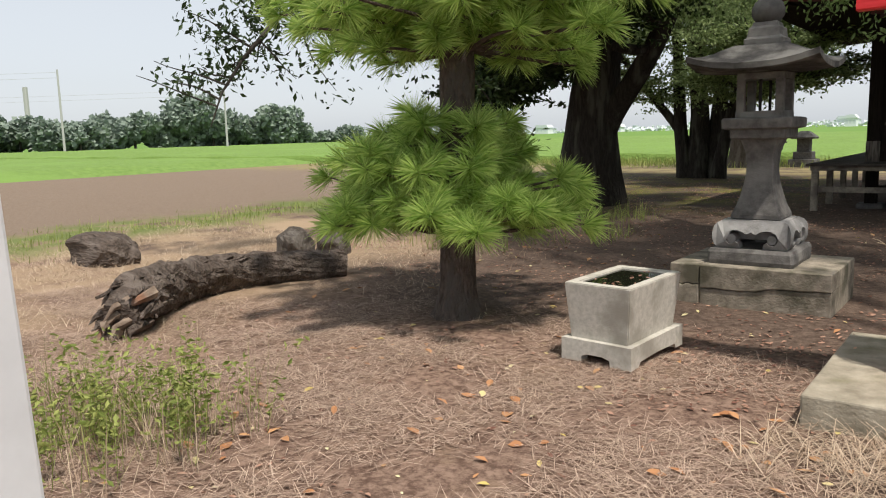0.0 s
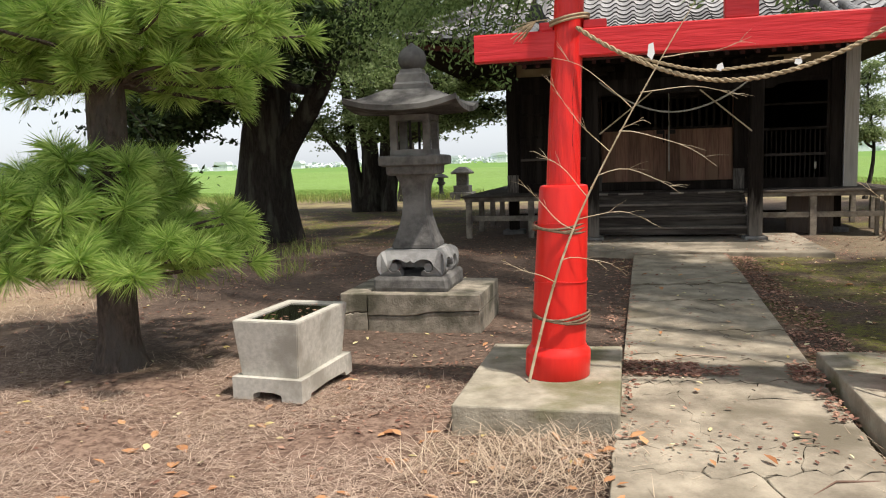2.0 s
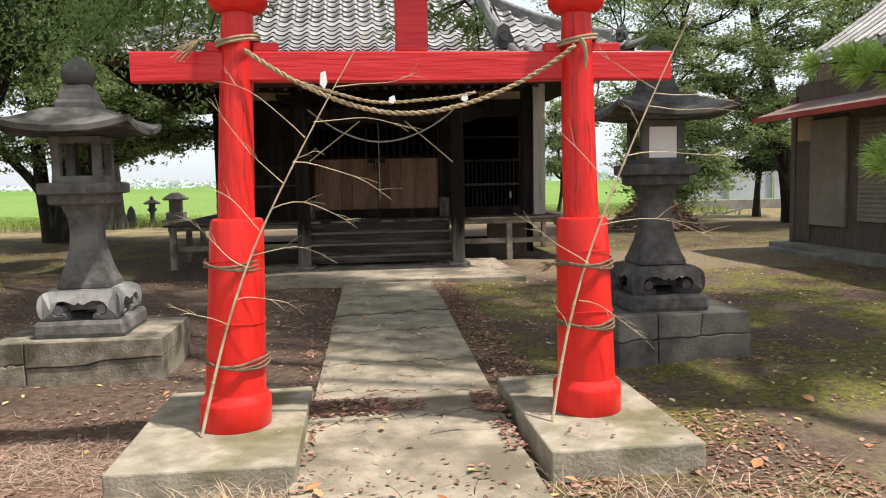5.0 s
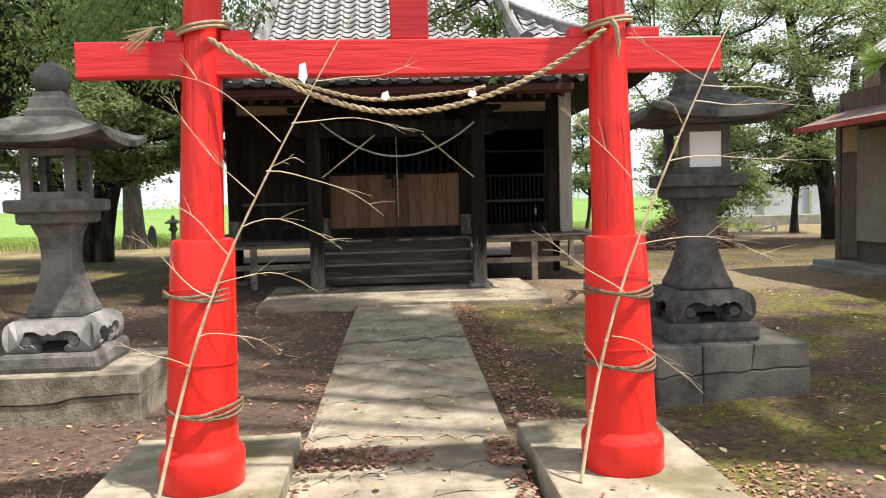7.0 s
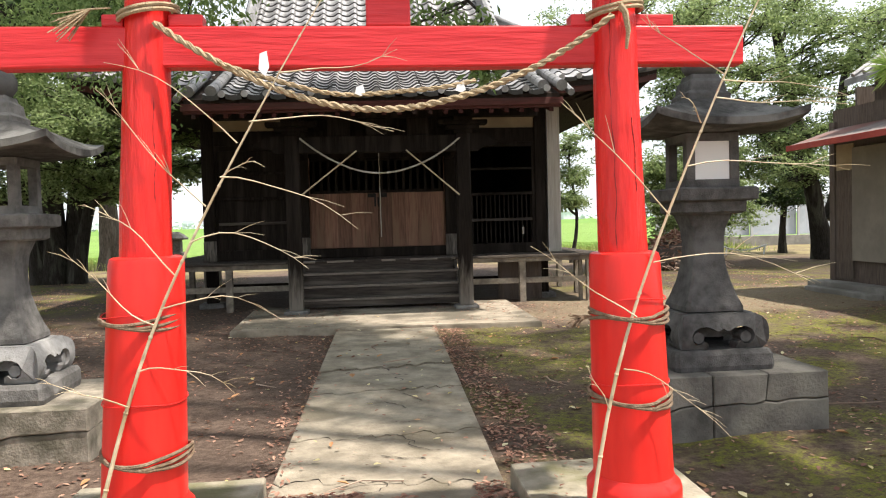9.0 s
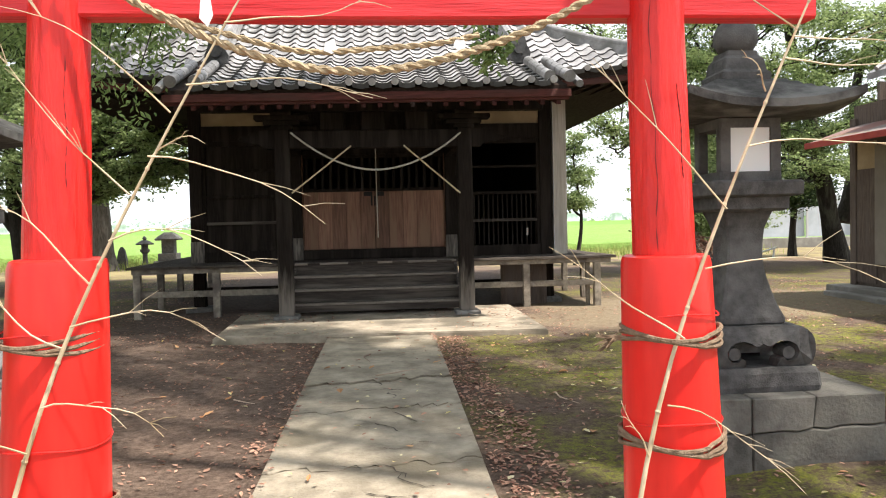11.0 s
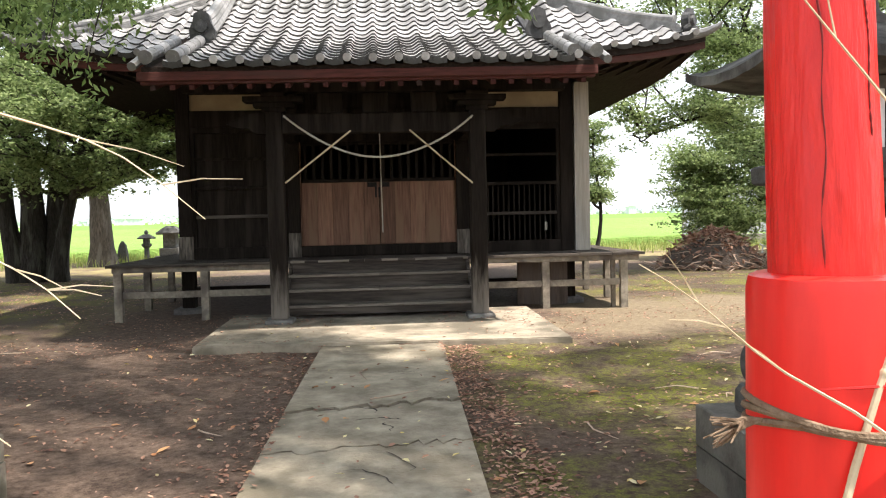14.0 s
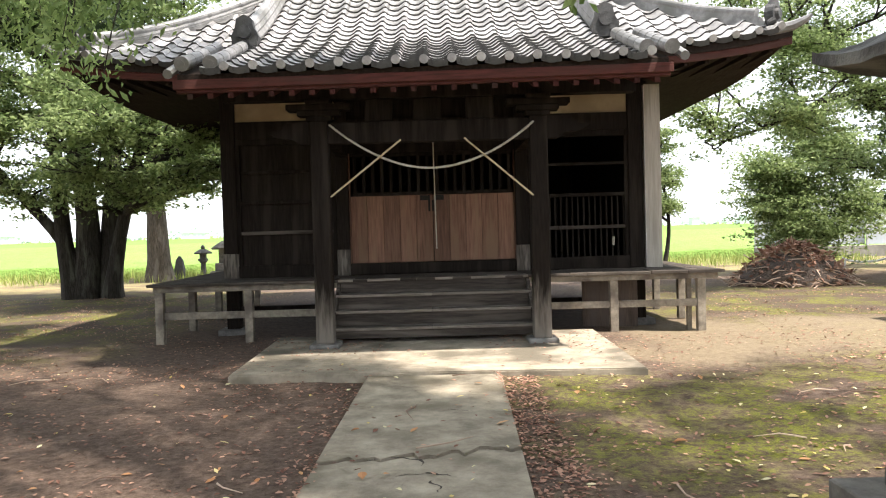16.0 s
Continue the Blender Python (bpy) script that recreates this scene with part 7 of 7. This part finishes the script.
# ---- white post by the entrance ----
bm = boxed(-2.56, -2.45, -10.42, -10.32, -0.05, 1.9, bevel=0.01)
for v_ in bm.verts:
    v_.co.x -= 0.08 * v_.co.z
wp = part("white_post", bm, M_WHITEPOST, None, loc=(-2.505, -10.37, 0))
tagged(wp, "grey-white painted metal post leaning at the entrance", "post")
bm = boxed(-2.546, -2.514, -10.432, -10.419, 0.2, 1.02, bevel=0.003)
for v_ in bm.verts:
    v_.co.x -= 0.08 * v_.co.z
part("flange", bm, M_WHITEPOST, wp, "narrow bolted flange")
for z in (0.80, 0.93):
    bm = bmesh.new()
    tube(bm, [(-2.53 - 0.08 * z, -10.444, z), (-2.53 - 0.08 * z, -10.43, z)], 0.011, 8)
    part("bolt", bm, M_IRON, wp)

# ---- small stone monuments by the field ----
def monument(x, y):
    th = thing("small_stone_shrine", (x, y, 0), "small dark stone shrine with a roof cap", "stone shrine")
    for a in (((x - 0.42, x + 0.42, y - 0.4, y + 0.4, -0.05, 0.3), "base"), ((x - 0.3, x + 0.3, y - 0.28, y + 0.28, 0.298, 0.55), "plinth"), ((x - 0.2, x + 0.2, y - 0.2, y + 0.2, 0.548, 0.98), "body")):
        part(a[1], boxed(*a[0], bevel=0.02), M_GRANITE_DK, th)
    bm = bmesh.new()
    square_loft(bm, [(0.36, 0.34, 0.975), (0.38, 0.36, 1.03), (0.24, 0.2, 1.16), (0.12, 0.1, 1.24)], x, y)
    part("roof_cap", bm, M_GRANITE_DK, th)


monument(-6.75, 17.3)
th = thing("small_stone_lantern", (-7.9, 18.6, 0), "small dark stone lantern at the field's edge", "stone lantern")
for nm, prof in (("base", [(0.22, 0), (0.22, 0.14)]), ("shaft", [(0.12, 0.14), (0.085, 0.3), (0.085, 0.5), (0.15, 0.58)]), ("light_box", [(0.17, 0.58), (0.17, 0.66), (0.12, 0.66), (0.12, 0.82)]), ("roof", [(0.30, 0.82), (0.31, 0.86), (0.14, 0.96), (0.09, 0.98)]), ("finial", [(0.05, 0.98), (0.08, 1.03), (0.05, 1.09), (0.01, 1.13)])):
    bm = bmesh.new()
    lathe(bm, prof, -7.9, 18.6, 8)
    part(nm, bm, M_GRANITE_DK, th)
bm = bmesh.new()
square_loft(bm, [(0.16, 0.1, -0.05), (0.15, 0.1, 0.35), (0.1, 0.07, 0.65), (0.03, 0.03, 0.78)], -8.45, 17.9)
tagged(part("stone_marker", bm, M_GRANITE_DK, None, loc=(-8.45, 17.9, 0)), "narrow pointed stone marker", "stone marker")

# ---- storehouse east of the yard ----
hut = thing("storehouse", (9.6, 0.5, 0), "small brown storehouse with a tiled roof and tin awning", "storehouse")
HX, HY0, HY1 = 7.8, -2.6, 3.0
part("foundation", boxed(7.45, 11.6, HY0 - 0.2, HY1 + 0.25, -0.05, 0.20, bevel=0.02), M_CONC, hut, "concrete plinth")
part("foundation", boxed(7.25, 7.449, 1.2, HY1 + 0.0, -0.05, 0.12, bevel=0.02), M_CONC, hut)
part("wall", boxed(HX, 11.4, HY0, HY1, 0.2, 3.1), M_HUTWOOD, hut, "brown board wall")
part("corner_post", boxed(HX - 0.05, HX + 0.1, HY1 - 0.10, HY1 + 0.05, 0.2, 2.9, bevel=0.01), M_HUTWOOD, hut)
part("plaster_band", boxed(HX - 0.02, HX - 0.003, 2.43, HY1 - 0.11, 2.07, 2.5), M_PLASTER, hut)
part("side_board", boxed(HX - 0.03, HX - 0.003, 2.43, HY1 - 0.11, 0.25, 2.06), M_HUTWOOD, hut)
part("panel", boxed(HX - 0.06, HX - 0.003, 1.39, 2.41, 0.56, 2.42, bevel=0.006), M_HUTWALL, hut, "plain taupe panel")
sh = part("shutter", boxed(HX - 0.03, HX - 0.003, -1.4, 1.08, 0.68, 2.35), M_HUTWALL, hut, "ribbed roller shutter")
for k in range(22):
    part("slat", boxed(HX - 0.055, HX - 0.031, -1.38, 1.06, 0.69 + 0.075 * k, 0.755 + 0.075 * k, bevel=0.008), M_HUTWALL, sh)
bm = bmesh.new()
v8 = [(HX + 0.1, 2.82), (6.95, 2.50), (6.95, 2.44), (HX + 0.1, 2.76)]
a = [bm.verts.new((x, HY0 - 0.3, z)) for x, z in v8]
b = [bm.verts.new((x, HY1 - 0.02, z)) for x, z in v8]
for i in range(4):
    bm.faces.new((a[i], a[(i + 1) % 4], b[(i + 1) % 4], b[i]))
bm.faces.new(a[::-1])
bm.faces.new(b)
part("awning", bm, M_TIN, hut, "tin awning")
part("awning_edge", boxed(6.93, 6.955, HY0 - 0.3, HY1 - 0.02, 2.415, 2.51, bevel=0.004), mat("red_tin_edge", (0.3, 0.04, 0.035), (0.42, 0.07, 0.05), scale=4, rough=0.6, bump=0.2), hut, "red tin edge")
for s in (-1, 1):
    def hut_slope(u, v, s=s):
        x = 9.7 + s * 2.15 * (1 - v)
        return x, HY0 - 0.5 + (HY1 - 0.2 - HY0) * u, 3.5 + 1.35 * v + 0.2 * v * v
    bm = bmesh.new()
    A = [[bm.verts.new(hut_slope(i / 8, j / 6)) for j in range(7)] for i in range(9)]
    B = [[bm.verts.new(Vector(hut_slope(i / 8, j / 6)) - Vector((0, 0, 0.1))) for j in range(7)] for i in range(9)]
    for i in range(8):
        for j in range(6):
            bm.faces.new((A[i][j], A[i + 1][j], A[i + 1][j + 1], A[i][j + 1]))
            bm.faces.new((B[i][j], B[i][j + 1], B[i + 1][j + 1], B[i + 1][j]))
    for i in range(8):
        bm.faces.new((A[i][0], B[i][0], B[i + 1][0], A[i + 1][0]))
    for j in range(6):
        bm.faces.new((A[8][j], B[8][j], B[8][j + 1], A[8][j + 1]))
        bm.faces.new((A[0][j], A[0][j + 1], B[0][j + 1], B[0][j]))
    rf = part("roof", bm, M_TILE_DK, hut)
    if s < 0:
        for k in range(22):
            y = HY0 - 0.45 + 0.285 * k
            if y > HY1 - 0.75:
                break
            bm = bmesh.new()
            tube(bm, [Vector((0, y, 0)) + Vector((hut_slope(0, v / 6)[0], 0, hut_slope(0, v / 6)[2] + 0.03)) for v in range(7)], 0.05, 6)
            part("cover_tile", bm, M_TILE, rf)
part("gable_wall", boxed(8.2, 11.2, HY1 - 0.06, HY1 - 0.002, 3.1, 3.5), M_HUTWOOD, hut)
part("upper_wall", boxed(8.0, 11.2, HY0, 2.2, 3.1, 3.75), M_HUTWOOD, hut)

# ---- fence, brush pile, far things ----
fence = thing("sheet_fence", (20, 22.5, 0), "tall pale grey sheet fence at the field's edge", "fence", kind="structure")
for k in range(9):
    x = 11.5 + 2.0 * k
    part("sheet", boxed(x, x + 1.97, 21.0 - 0.06 * k, 21.04 - 0.06 * k, 0.45, 2.1), M_FENCE, fence)
    part("fence_post", boxed(x - 0.04, x + 0.04, 20.9 - 0.06 * k, 20.98 - 0.06 * k, 0.0, 2.15), M_POLE, fence)
part("kerb", boxed(11.4, 29.6, 20.4, 20.85, -0.05, 0.42), M_CONC, fence)
pile = thing("brush_pile", (7.6, 9.4, 0), "heap of dry cut branches and twigs", "brush pile")
bm = bmesh.new()
rb = random.Random(77)
for k in range(420):
    a, d = rb.uniform(0, 6.28), rb.uniform(0, 1) ** 0.6
    c = Vector((7.6 + 1.35 * d * math.cos(a), 9.4 + 1.0 * d * math.sin(a), 0.95 * (1 - d ** 1.6) * rb.uniform(0.1, 1) + 0.03))
    dr = Vector((rb.uniform(-1, 1), rb.uniform(-1, 1), rb.uniform(-0.4, 0.4))).normalized()
    ln = rb.uniform(0.25, 0.8)
    tube(bm, [c - dr * ln / 2, c + Vector((0, 0, 0.04)), c + dr * ln / 2], [0.014, 0.012, 0.004], 4)
part("tangle", bm, M_STRAW_RD, pile)
bm = bmesh.new()
bmesh.ops.create_icosphere(bm, subdivisions=3, radius=1)
for v_ in bm.verts:
    v_.co = Vector((7.6 + v_.co.x * 1.2, 9.4 + v_.co.y * 0.85, v_.co.z * 0.72)) + noise.noise_vector(v_.co * 3) * 0.12
part("core", bm, M_PINEBARK, pile)
v, f = leaf_quads(np.random.default_rng(5), np.array([(7.6 + 1.3 * math.cos(a) * d, 9.4 + 0.95 * math.sin(a) * d, 0.85 * (1 - d * d) + 0.06) for a, d in ((rb.uniform(0, 6.28), rb.uniform(0, 1)) for _ in range(900))]), 0.14, 0.2)
raw("dead_leaves", v, f, M_LITTER, pile)


def far_wood(trees, n, seed):
    """Tree line, haze in its leaf colour: overlapping lumpy crowns down to the ground."""
    r = np.random.default_rng(seed)
    for x, y, h in trees:
        P = []
        for q in range(7):
            a = r.uniform(0, 6.28)
            c = np.array([x + np.cos(a) * h * 0.38, y + np.sin(a) * 3, h * r.uniform(0.22, 0.72)])
            u = r.normal(size=(n // 7, 3))
            u /= np.linalg.norm(u, axis=1)[:, None]
            P.append(c + u * r.uniform(0.75, 1.0, n // 7)[:, None] * np.array([h * 0.36, 2.5, h * 0.28]))
        P = np.concatenate(P)
        P[:, 2] = np.clip(np.abs(P[:, 2]), 0.1, h)
        v, f = leaf_quads(r, P, 0.95, 0.1, 0.9)
        th = thing("far_tree", (x, y, 0), "hazy rounded tree beyond the rice fields", "tree", "far trees")
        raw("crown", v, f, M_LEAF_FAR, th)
        bm = bmesh.new()
        tube(bm, [(x, y, -0.2), (x, y, h * 0.5)], [0.3, 0.15], 6)
        part("trunk", bm, M_BARK_GREY, th)


FAR_TREES = [(-139.0, 48.0, 7.9), (-142.0, 54.0, 7.0), (-135.0, 56.0, 6.0), (-133.0, 60.0, 5.7), (-136.0, 64.0, 5.5), (-139.0, 70.0, 6.3), (-137.0, 73.0, 7.1), (-139.0, 79.0, 6.1), (-137.0, 82.0, 7.9), (-135.0, 85.0, 10.8), (-133.0, 88.0, 8.5), (-130.0, 92.0, 6.4), (-130.0, 96.0, 7.4), (-125.0, 98.0, 8.8), (-125.0, 102.0, 4.9), (-148.0, 74.0, 7.8), (-140.0, 45.0, 7.4), (-142.0, 41.0, 7.9), (-130.0, 114.0, 3.9), (-124.0, 120.0, 4.0)]
far_wood(FAR_TREES, 2600, 1)
for x, y, h in ((-116.4, 48.6, 12.4), (-107.6, 71.7, 10.0)):
    bm = bmesh.new()
    tube(bm, [(x, y, -0.3), (x, y, h)], [0.2, 0.13], 10)
    th = thing("utility_pole", (x, y, 0), "slim grey concrete utility pole in the fields", "utility pole", "utility poles")
    part("pole", bm, M_POLE, th)
    bm = bmesh.new()
    for z in (h - 0.4, h - 1.2):
        tube(bm, [(x, y, z), (x - 60, y - 42, z - 0.5)], 0.02, 4)
    part("wire", bm, M_POLE, th)
bm = bmesh.new()
tube(bm, [(-191, 79, 0), (-191, 79, 15)], 0.6, 8)
tagged(part("distant_tower", bm, M_POLE, None, loc=(-191, 79, 0)), "pale slim tower behind the far trees", "tower")
rh = random.Random(15)
for k in range(30):
    x = -260 + k * 22 + rh.uniform(-6, 6)
    y = 430 + rh.uniform(-30, 30)
    w, h = rh.uniform(4, 9), rh.uniform(2.6, 4.2)
    th = thing("far_house", (x, y, 0), "low house on the horizon, haze-pale in colour", "house", "far houses")
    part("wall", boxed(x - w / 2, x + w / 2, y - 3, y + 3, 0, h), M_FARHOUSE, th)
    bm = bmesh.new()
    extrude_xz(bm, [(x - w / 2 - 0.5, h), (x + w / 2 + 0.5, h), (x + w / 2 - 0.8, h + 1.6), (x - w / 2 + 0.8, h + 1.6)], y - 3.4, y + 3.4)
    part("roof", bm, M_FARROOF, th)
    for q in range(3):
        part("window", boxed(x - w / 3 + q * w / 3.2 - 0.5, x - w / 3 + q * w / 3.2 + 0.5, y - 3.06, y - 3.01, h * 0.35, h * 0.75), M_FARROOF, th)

# ---- litter, grass, straw ----
def patchy(seed, s=1.0, lo=0.0):
    def fn(x, y):
        return np.array([max(0.0, min(1.0, 0.5 + 1.4 * noise.noise(Vector((a * s, b * s, seed))) - lo)) for a, b in zip(x, y)])
    return fn


def scatter(name, n, rects, size, material, label, seed, dens=None, z=0.006):
    r = np.random.default_rng(seed)
    P = []
    area = [(x1 - x0) * (y1 - y0) * w for x0, x1, y0, y1, w in rects]
    for (x0, x1, y0, y1, w), a in zip(rects, area):
        m = int(n * a / sum(area))
        P.append(np.stack([r.uniform(x0, x1, m), r.uniform(y0, y1, m)], 1))
    P = np.concatenate(P)
    if dens:
        P = P[r.uniform(0, 1, len(P)) < dens(P[:, 0], P[:, 1])]
    xl, xr = -0.62 + 0.018 * P[:, 1], 0.615 + 0.025 * P[:, 1]
    onpath = (P[:, 0] > xl) & (P[:, 0] < xr) & (P[:, 1] < 0) & (P[:, 1] > -9.6)
    land = (np.abs(P[:, 0]) < 1.94) & (P[:, 1] > 0.06) & (P[:, 1] < 2.4)
    pads = (((P[:, 0] > -1.61) & (P[:, 0] < -0.74)) | ((P[:, 0] > 0.51) & (P[:, 0] < 1.29))) & (P[:, 1] > -7.12) & (P[:, 1] < -5.7)
    keep = ~pads | (r.uniform(0, 1, len(P)) < 0.05)
    P, onpath, land, pads = P[keep], onpath[keep], land[keep], pads[keep]
    zz = ground_height(P[:, 0], P[:, 1])
    zz = np.where(onpath, slab_top(P[:, 1]) + 0.005, np.where(land, 0.107, np.where(pads, 0.149, zz)))
    v, f = flat_leaves(r, np.column_stack([P, zz + z]), size)
    return tagged(raw(name, v, f, material), label, "leaf litter", kind="stuff")


YARD = [(-12, -3.3, 3, 11, 0.9), (3.7, 9, 2.4, 9, 0.7), (-8, -0.6, -5.6, 3, 1.0), (-8, -0.6, -9.5, -5.6, 0.13), (0.6, 8, -9, 2.4, 1.0), (-0.6, 0.6, -9.3, 0, 0.12), (-1.9, 1.9, 0, 1.6, 0.12)]
scatter("leaf_litter", 33000, YARD, 0.039, M_LITTER, "small brown fallen leaves strewn over the yard", 51, patchy(1.0, 0.8, -0.1))
scatter("leaf_litter", 6300, [(0.56, 0.92, -7.4, -0.05, 2.6), (-0.9, -0.66, -7.4, -0.1, 0.8), (1.2, 2.0, -7.8, -6.2, 2), (-2.6, -1.5, -7.2, -5.6, 0.6), (-0.74, -0.25, -6.15, -5.8, 9), (-0.3, 0.0, -6.1, -5.9, 6), (0.3, 0.5, -6.2, -5.75, 9), (0.35, 0.5, -6.9, -6.3, 4), (-0.7, 0.5, -7.5, -7.0, 0.25)], 0.036, M_LITTER, "reddish-brown leaves drifted along the path's edge", 52)
scatter("leaf_litter", 520, [(-6, 0, -10.2, -6.5, 1)], 0.038, M_LITTER, "broken brown leaves among the pine straw", 55, patchy(6.0, 1.2, -0.1))
scatter("orange_leaves", 290, [(-1.9, -0.6, -8.1, -7.2, 6), (-4.5, 0, -10, -7, 2), (-6, 5, -7, 0, 0.4), (0.6, 2.2, -9, -6.8, 2)], 0.075, M_LITTER_OR, "scattered large orange fallen leaves", 53)
scatter("yellow_leaves", 560, [(-6, 6, -9.5, 1, 1.0), (0.7, 4, -6, 0, 2)], 0.05, M_LITTER_YE, "scattered pale yellow fallen leaves", 54)
WEST = lambda x, y: np.clip((-0.8 - x) / 1.2, 0, 1) * np.clip((-5.4 - y) / 1.5, 0, 1) * np.clip(patchy(2.0, 1.3, 0.05)(x, y) * 1.3, 0, 1)
blade_patch("pine_straw", 135000, -8.5, -0.4, -10.6, -5.2, 0.15, 0.0031, M_STRAW_RD, "brown pine straw lying on the earth", "pine straw", flat=True, density=WEST, seed=61)
blade_patch("dry_straw", 9000, -1.75, 0.15, -8.7, -7.05, 0.27, 0.004, M_STRAW, "tangled dry straw before the gate footing", "straw", lean=1.5, seed=62,
            density=lambda x, y: np.exp(-((x + 1.15) / 0.55) ** 2 - ((y + 7.45) / 0.4) ** 2))
blade_patch("dry_straw", 5200, 0.3, 3.0, -9.0, -7.0, 0.24, 0.004, M_STRAW, "dry straw beside the path", "straw", lean=1.5, seed=63,
            density=lambda x, y: np.exp(-((x - 1.0) / 0.6) ** 2 - ((y + 7.7) / 0.45) ** 2))
blade_patch("dry_grass", 60000, -13, -3.2, -10.5, -3.0, 0.2, 0.004, M_STRAW, "pale dry grass round the fallen log", "grass", lean=1.5, seed=64,
            density=lambda x, y: np.clip((-5.0 - x) / 2.5, 0, 1) * patchy(3.0, 0.7, 0.1)(x, y))
rw = np.random.default_rng(65)
W, S = [], []
for k in range(62):
    x, y = -4.3 + rw.normal(0, 0.25), -9.15 + rw.normal(0, 0.25)
    h, lx, ly = rw.uniform(0.18, 0.52), rw.normal(0, 0.10), rw.normal(0, 0.10)
    for q in range(36):
        t = rw.uniform(0.1, 1.0)
        W.append((x + lx * t + rw.normal(0, 0.03), y + ly * t + rw.normal(0, 0.03), h * t))
    S.append((x, y, 0.0))
v, f = leaf_quads(rw, np.array(W), 0.042, 0.1, 0.42)
v2, f2 = blades(rw, np.array(S * 6) + rw.normal(0, 0.05, (len(S) * 6, 3)) * np.array([1, 1, 0]), 0.42, 0.003, 0.6)
tagged(raw("weeds", np.concatenate([v, v2]), np.concatenate([f, f2 + len(v)]), M_WEED), "bushy clump of leafy green weeds at the verge", "weeds", kind="stuff")
blade_patch("dry_grass", 900, -5.2, -3.4, -9.9, -8.4, 0.45, 0.004, M_STRAW, "dry stalks among the green weeds", "grass", lean=0.7, seed=71, density=lambda x, y: np.exp(-((x + 4.3) / 0.45) ** 2 - ((y + 9.1) / 0.4) ** 2))
blade_patch("weeds", 9000, -16, -8.5, -7.5, 2.0, 0.14, 0.01, M_WEED, "low green weeds along the dirt lot", "weeds", lean=1.0, seed=66, density=lambda x, y: np.clip(1 - np.abs(x + 12.3) / 2.2, 0, 1) * patchy(5.0, 0.6, 0.05)(x, y))
blade_patch("weeds", 3600, -9.5, -4.9, -3.5, 1.5, 0.30, 0.008, M_WEED, "thin weeds in the shade of the trees", "weeds", lean=0.8, seed=67, density=lambda x, y: patchy(9.0, 1.1, 0.42)(x, y))
blade_patch("weeds", 900, -1.7, -1.3, -9.0, -8.6, 0.09, 0.01, M_WEED, "small green weed tuft in the litter", "weeds", lean=1.2, seed=68, density=lambda x, y: np.exp(-((x + 1.5) / 0.12) ** 2 - ((y + 8.8) / 0.1) ** 2))
blade_patch("grass_verge", 16000, -30, 14, 15.5, 20.5, 0.35, 0.02, M_WEED, "rough grass bank before the rice field", "grass", lean=0.8, seed=69, density=lambda x, y: np.clip((y - 15.5) / 3, 0, 1))
bm = bmesh.new()
for k in range(46):
    x, y = rb.uniform(-6, 6), rb.uniform(-8, 1)
    if abs(x) < 2 and y > -0.1:
        continue
    a = rb.uniform(0, 6.28)
    ln = rb.uniform(0.1, 0.45)
    zz = float(ground_height(x, y)) + 0.012 + (0.05 if abs(x) < 0.65 else 0)
    tube(bm, [(x, y, zz), (x + ln * 0.5 * math.cos(a), y + ln * 0.5 * math.sin(a), zz + 0.012), (x + ln * math.cos(a + 0.3), y + ln * math.sin(a + 0.3), zz)], [0.006, 0.005, 0.002], 5)
tagged(part("fallen_twigs", bm, M_STRAW_RD), "thin fallen twigs on the bare earth", "twigs", kind="stuff")

# ---- white pipe hurdle by the grey fence ----
hurdle = thing("pipe_hurdle", (11.9, 14.4, 0), "low bent white pipe hurdle before the fence", "hurdle")
bm = bmesh.new()
tube(bm, [(11.35, 14.6, 0.30), (11.5, 14.55, 0.22), (11.8, 14.45, 0.17), (12.15, 14.35, 0.19), (12.4, 14.25, 0.27), (12.6, 14.2, 0.34)], 0.03, 8)
part("top_rail", bm, M_WHITEPOST, hurdle, smooth=True)
for x, y, h in ((11.4, 14.58, 0.27), (12.5, 14.22, 0.3)):
    bm = bmesh.new()
    tube(bm, [(x, y, -0.03), (x + 0.04, y, h)], 0.028, 8)
    part("leg", bm, M_WHITEPOST, hurdle, smooth=True)

# ---- woods on the horizon, haze put into their pale colour ----
rw = np.random.default_rng(91)
hx = rw.uniform(-520, 520, 5200)
top = np.array([2.4 + 5.5 * max(0.0, noise.noise(Vector((x * 0.011, 3.1, 0)))) + 3.0 * max(0.0, noise.noise(Vector((x * 0.05, 7.7, 0)))) for x in hx])
v, f = leaf_quads(rw, np.column_stack([hx, 455 + rw.uniform(-12, 12, len(hx)), top * rw.uniform(0.1, 1.0, len(hx))]), 2.4, 0.1, 0.8)
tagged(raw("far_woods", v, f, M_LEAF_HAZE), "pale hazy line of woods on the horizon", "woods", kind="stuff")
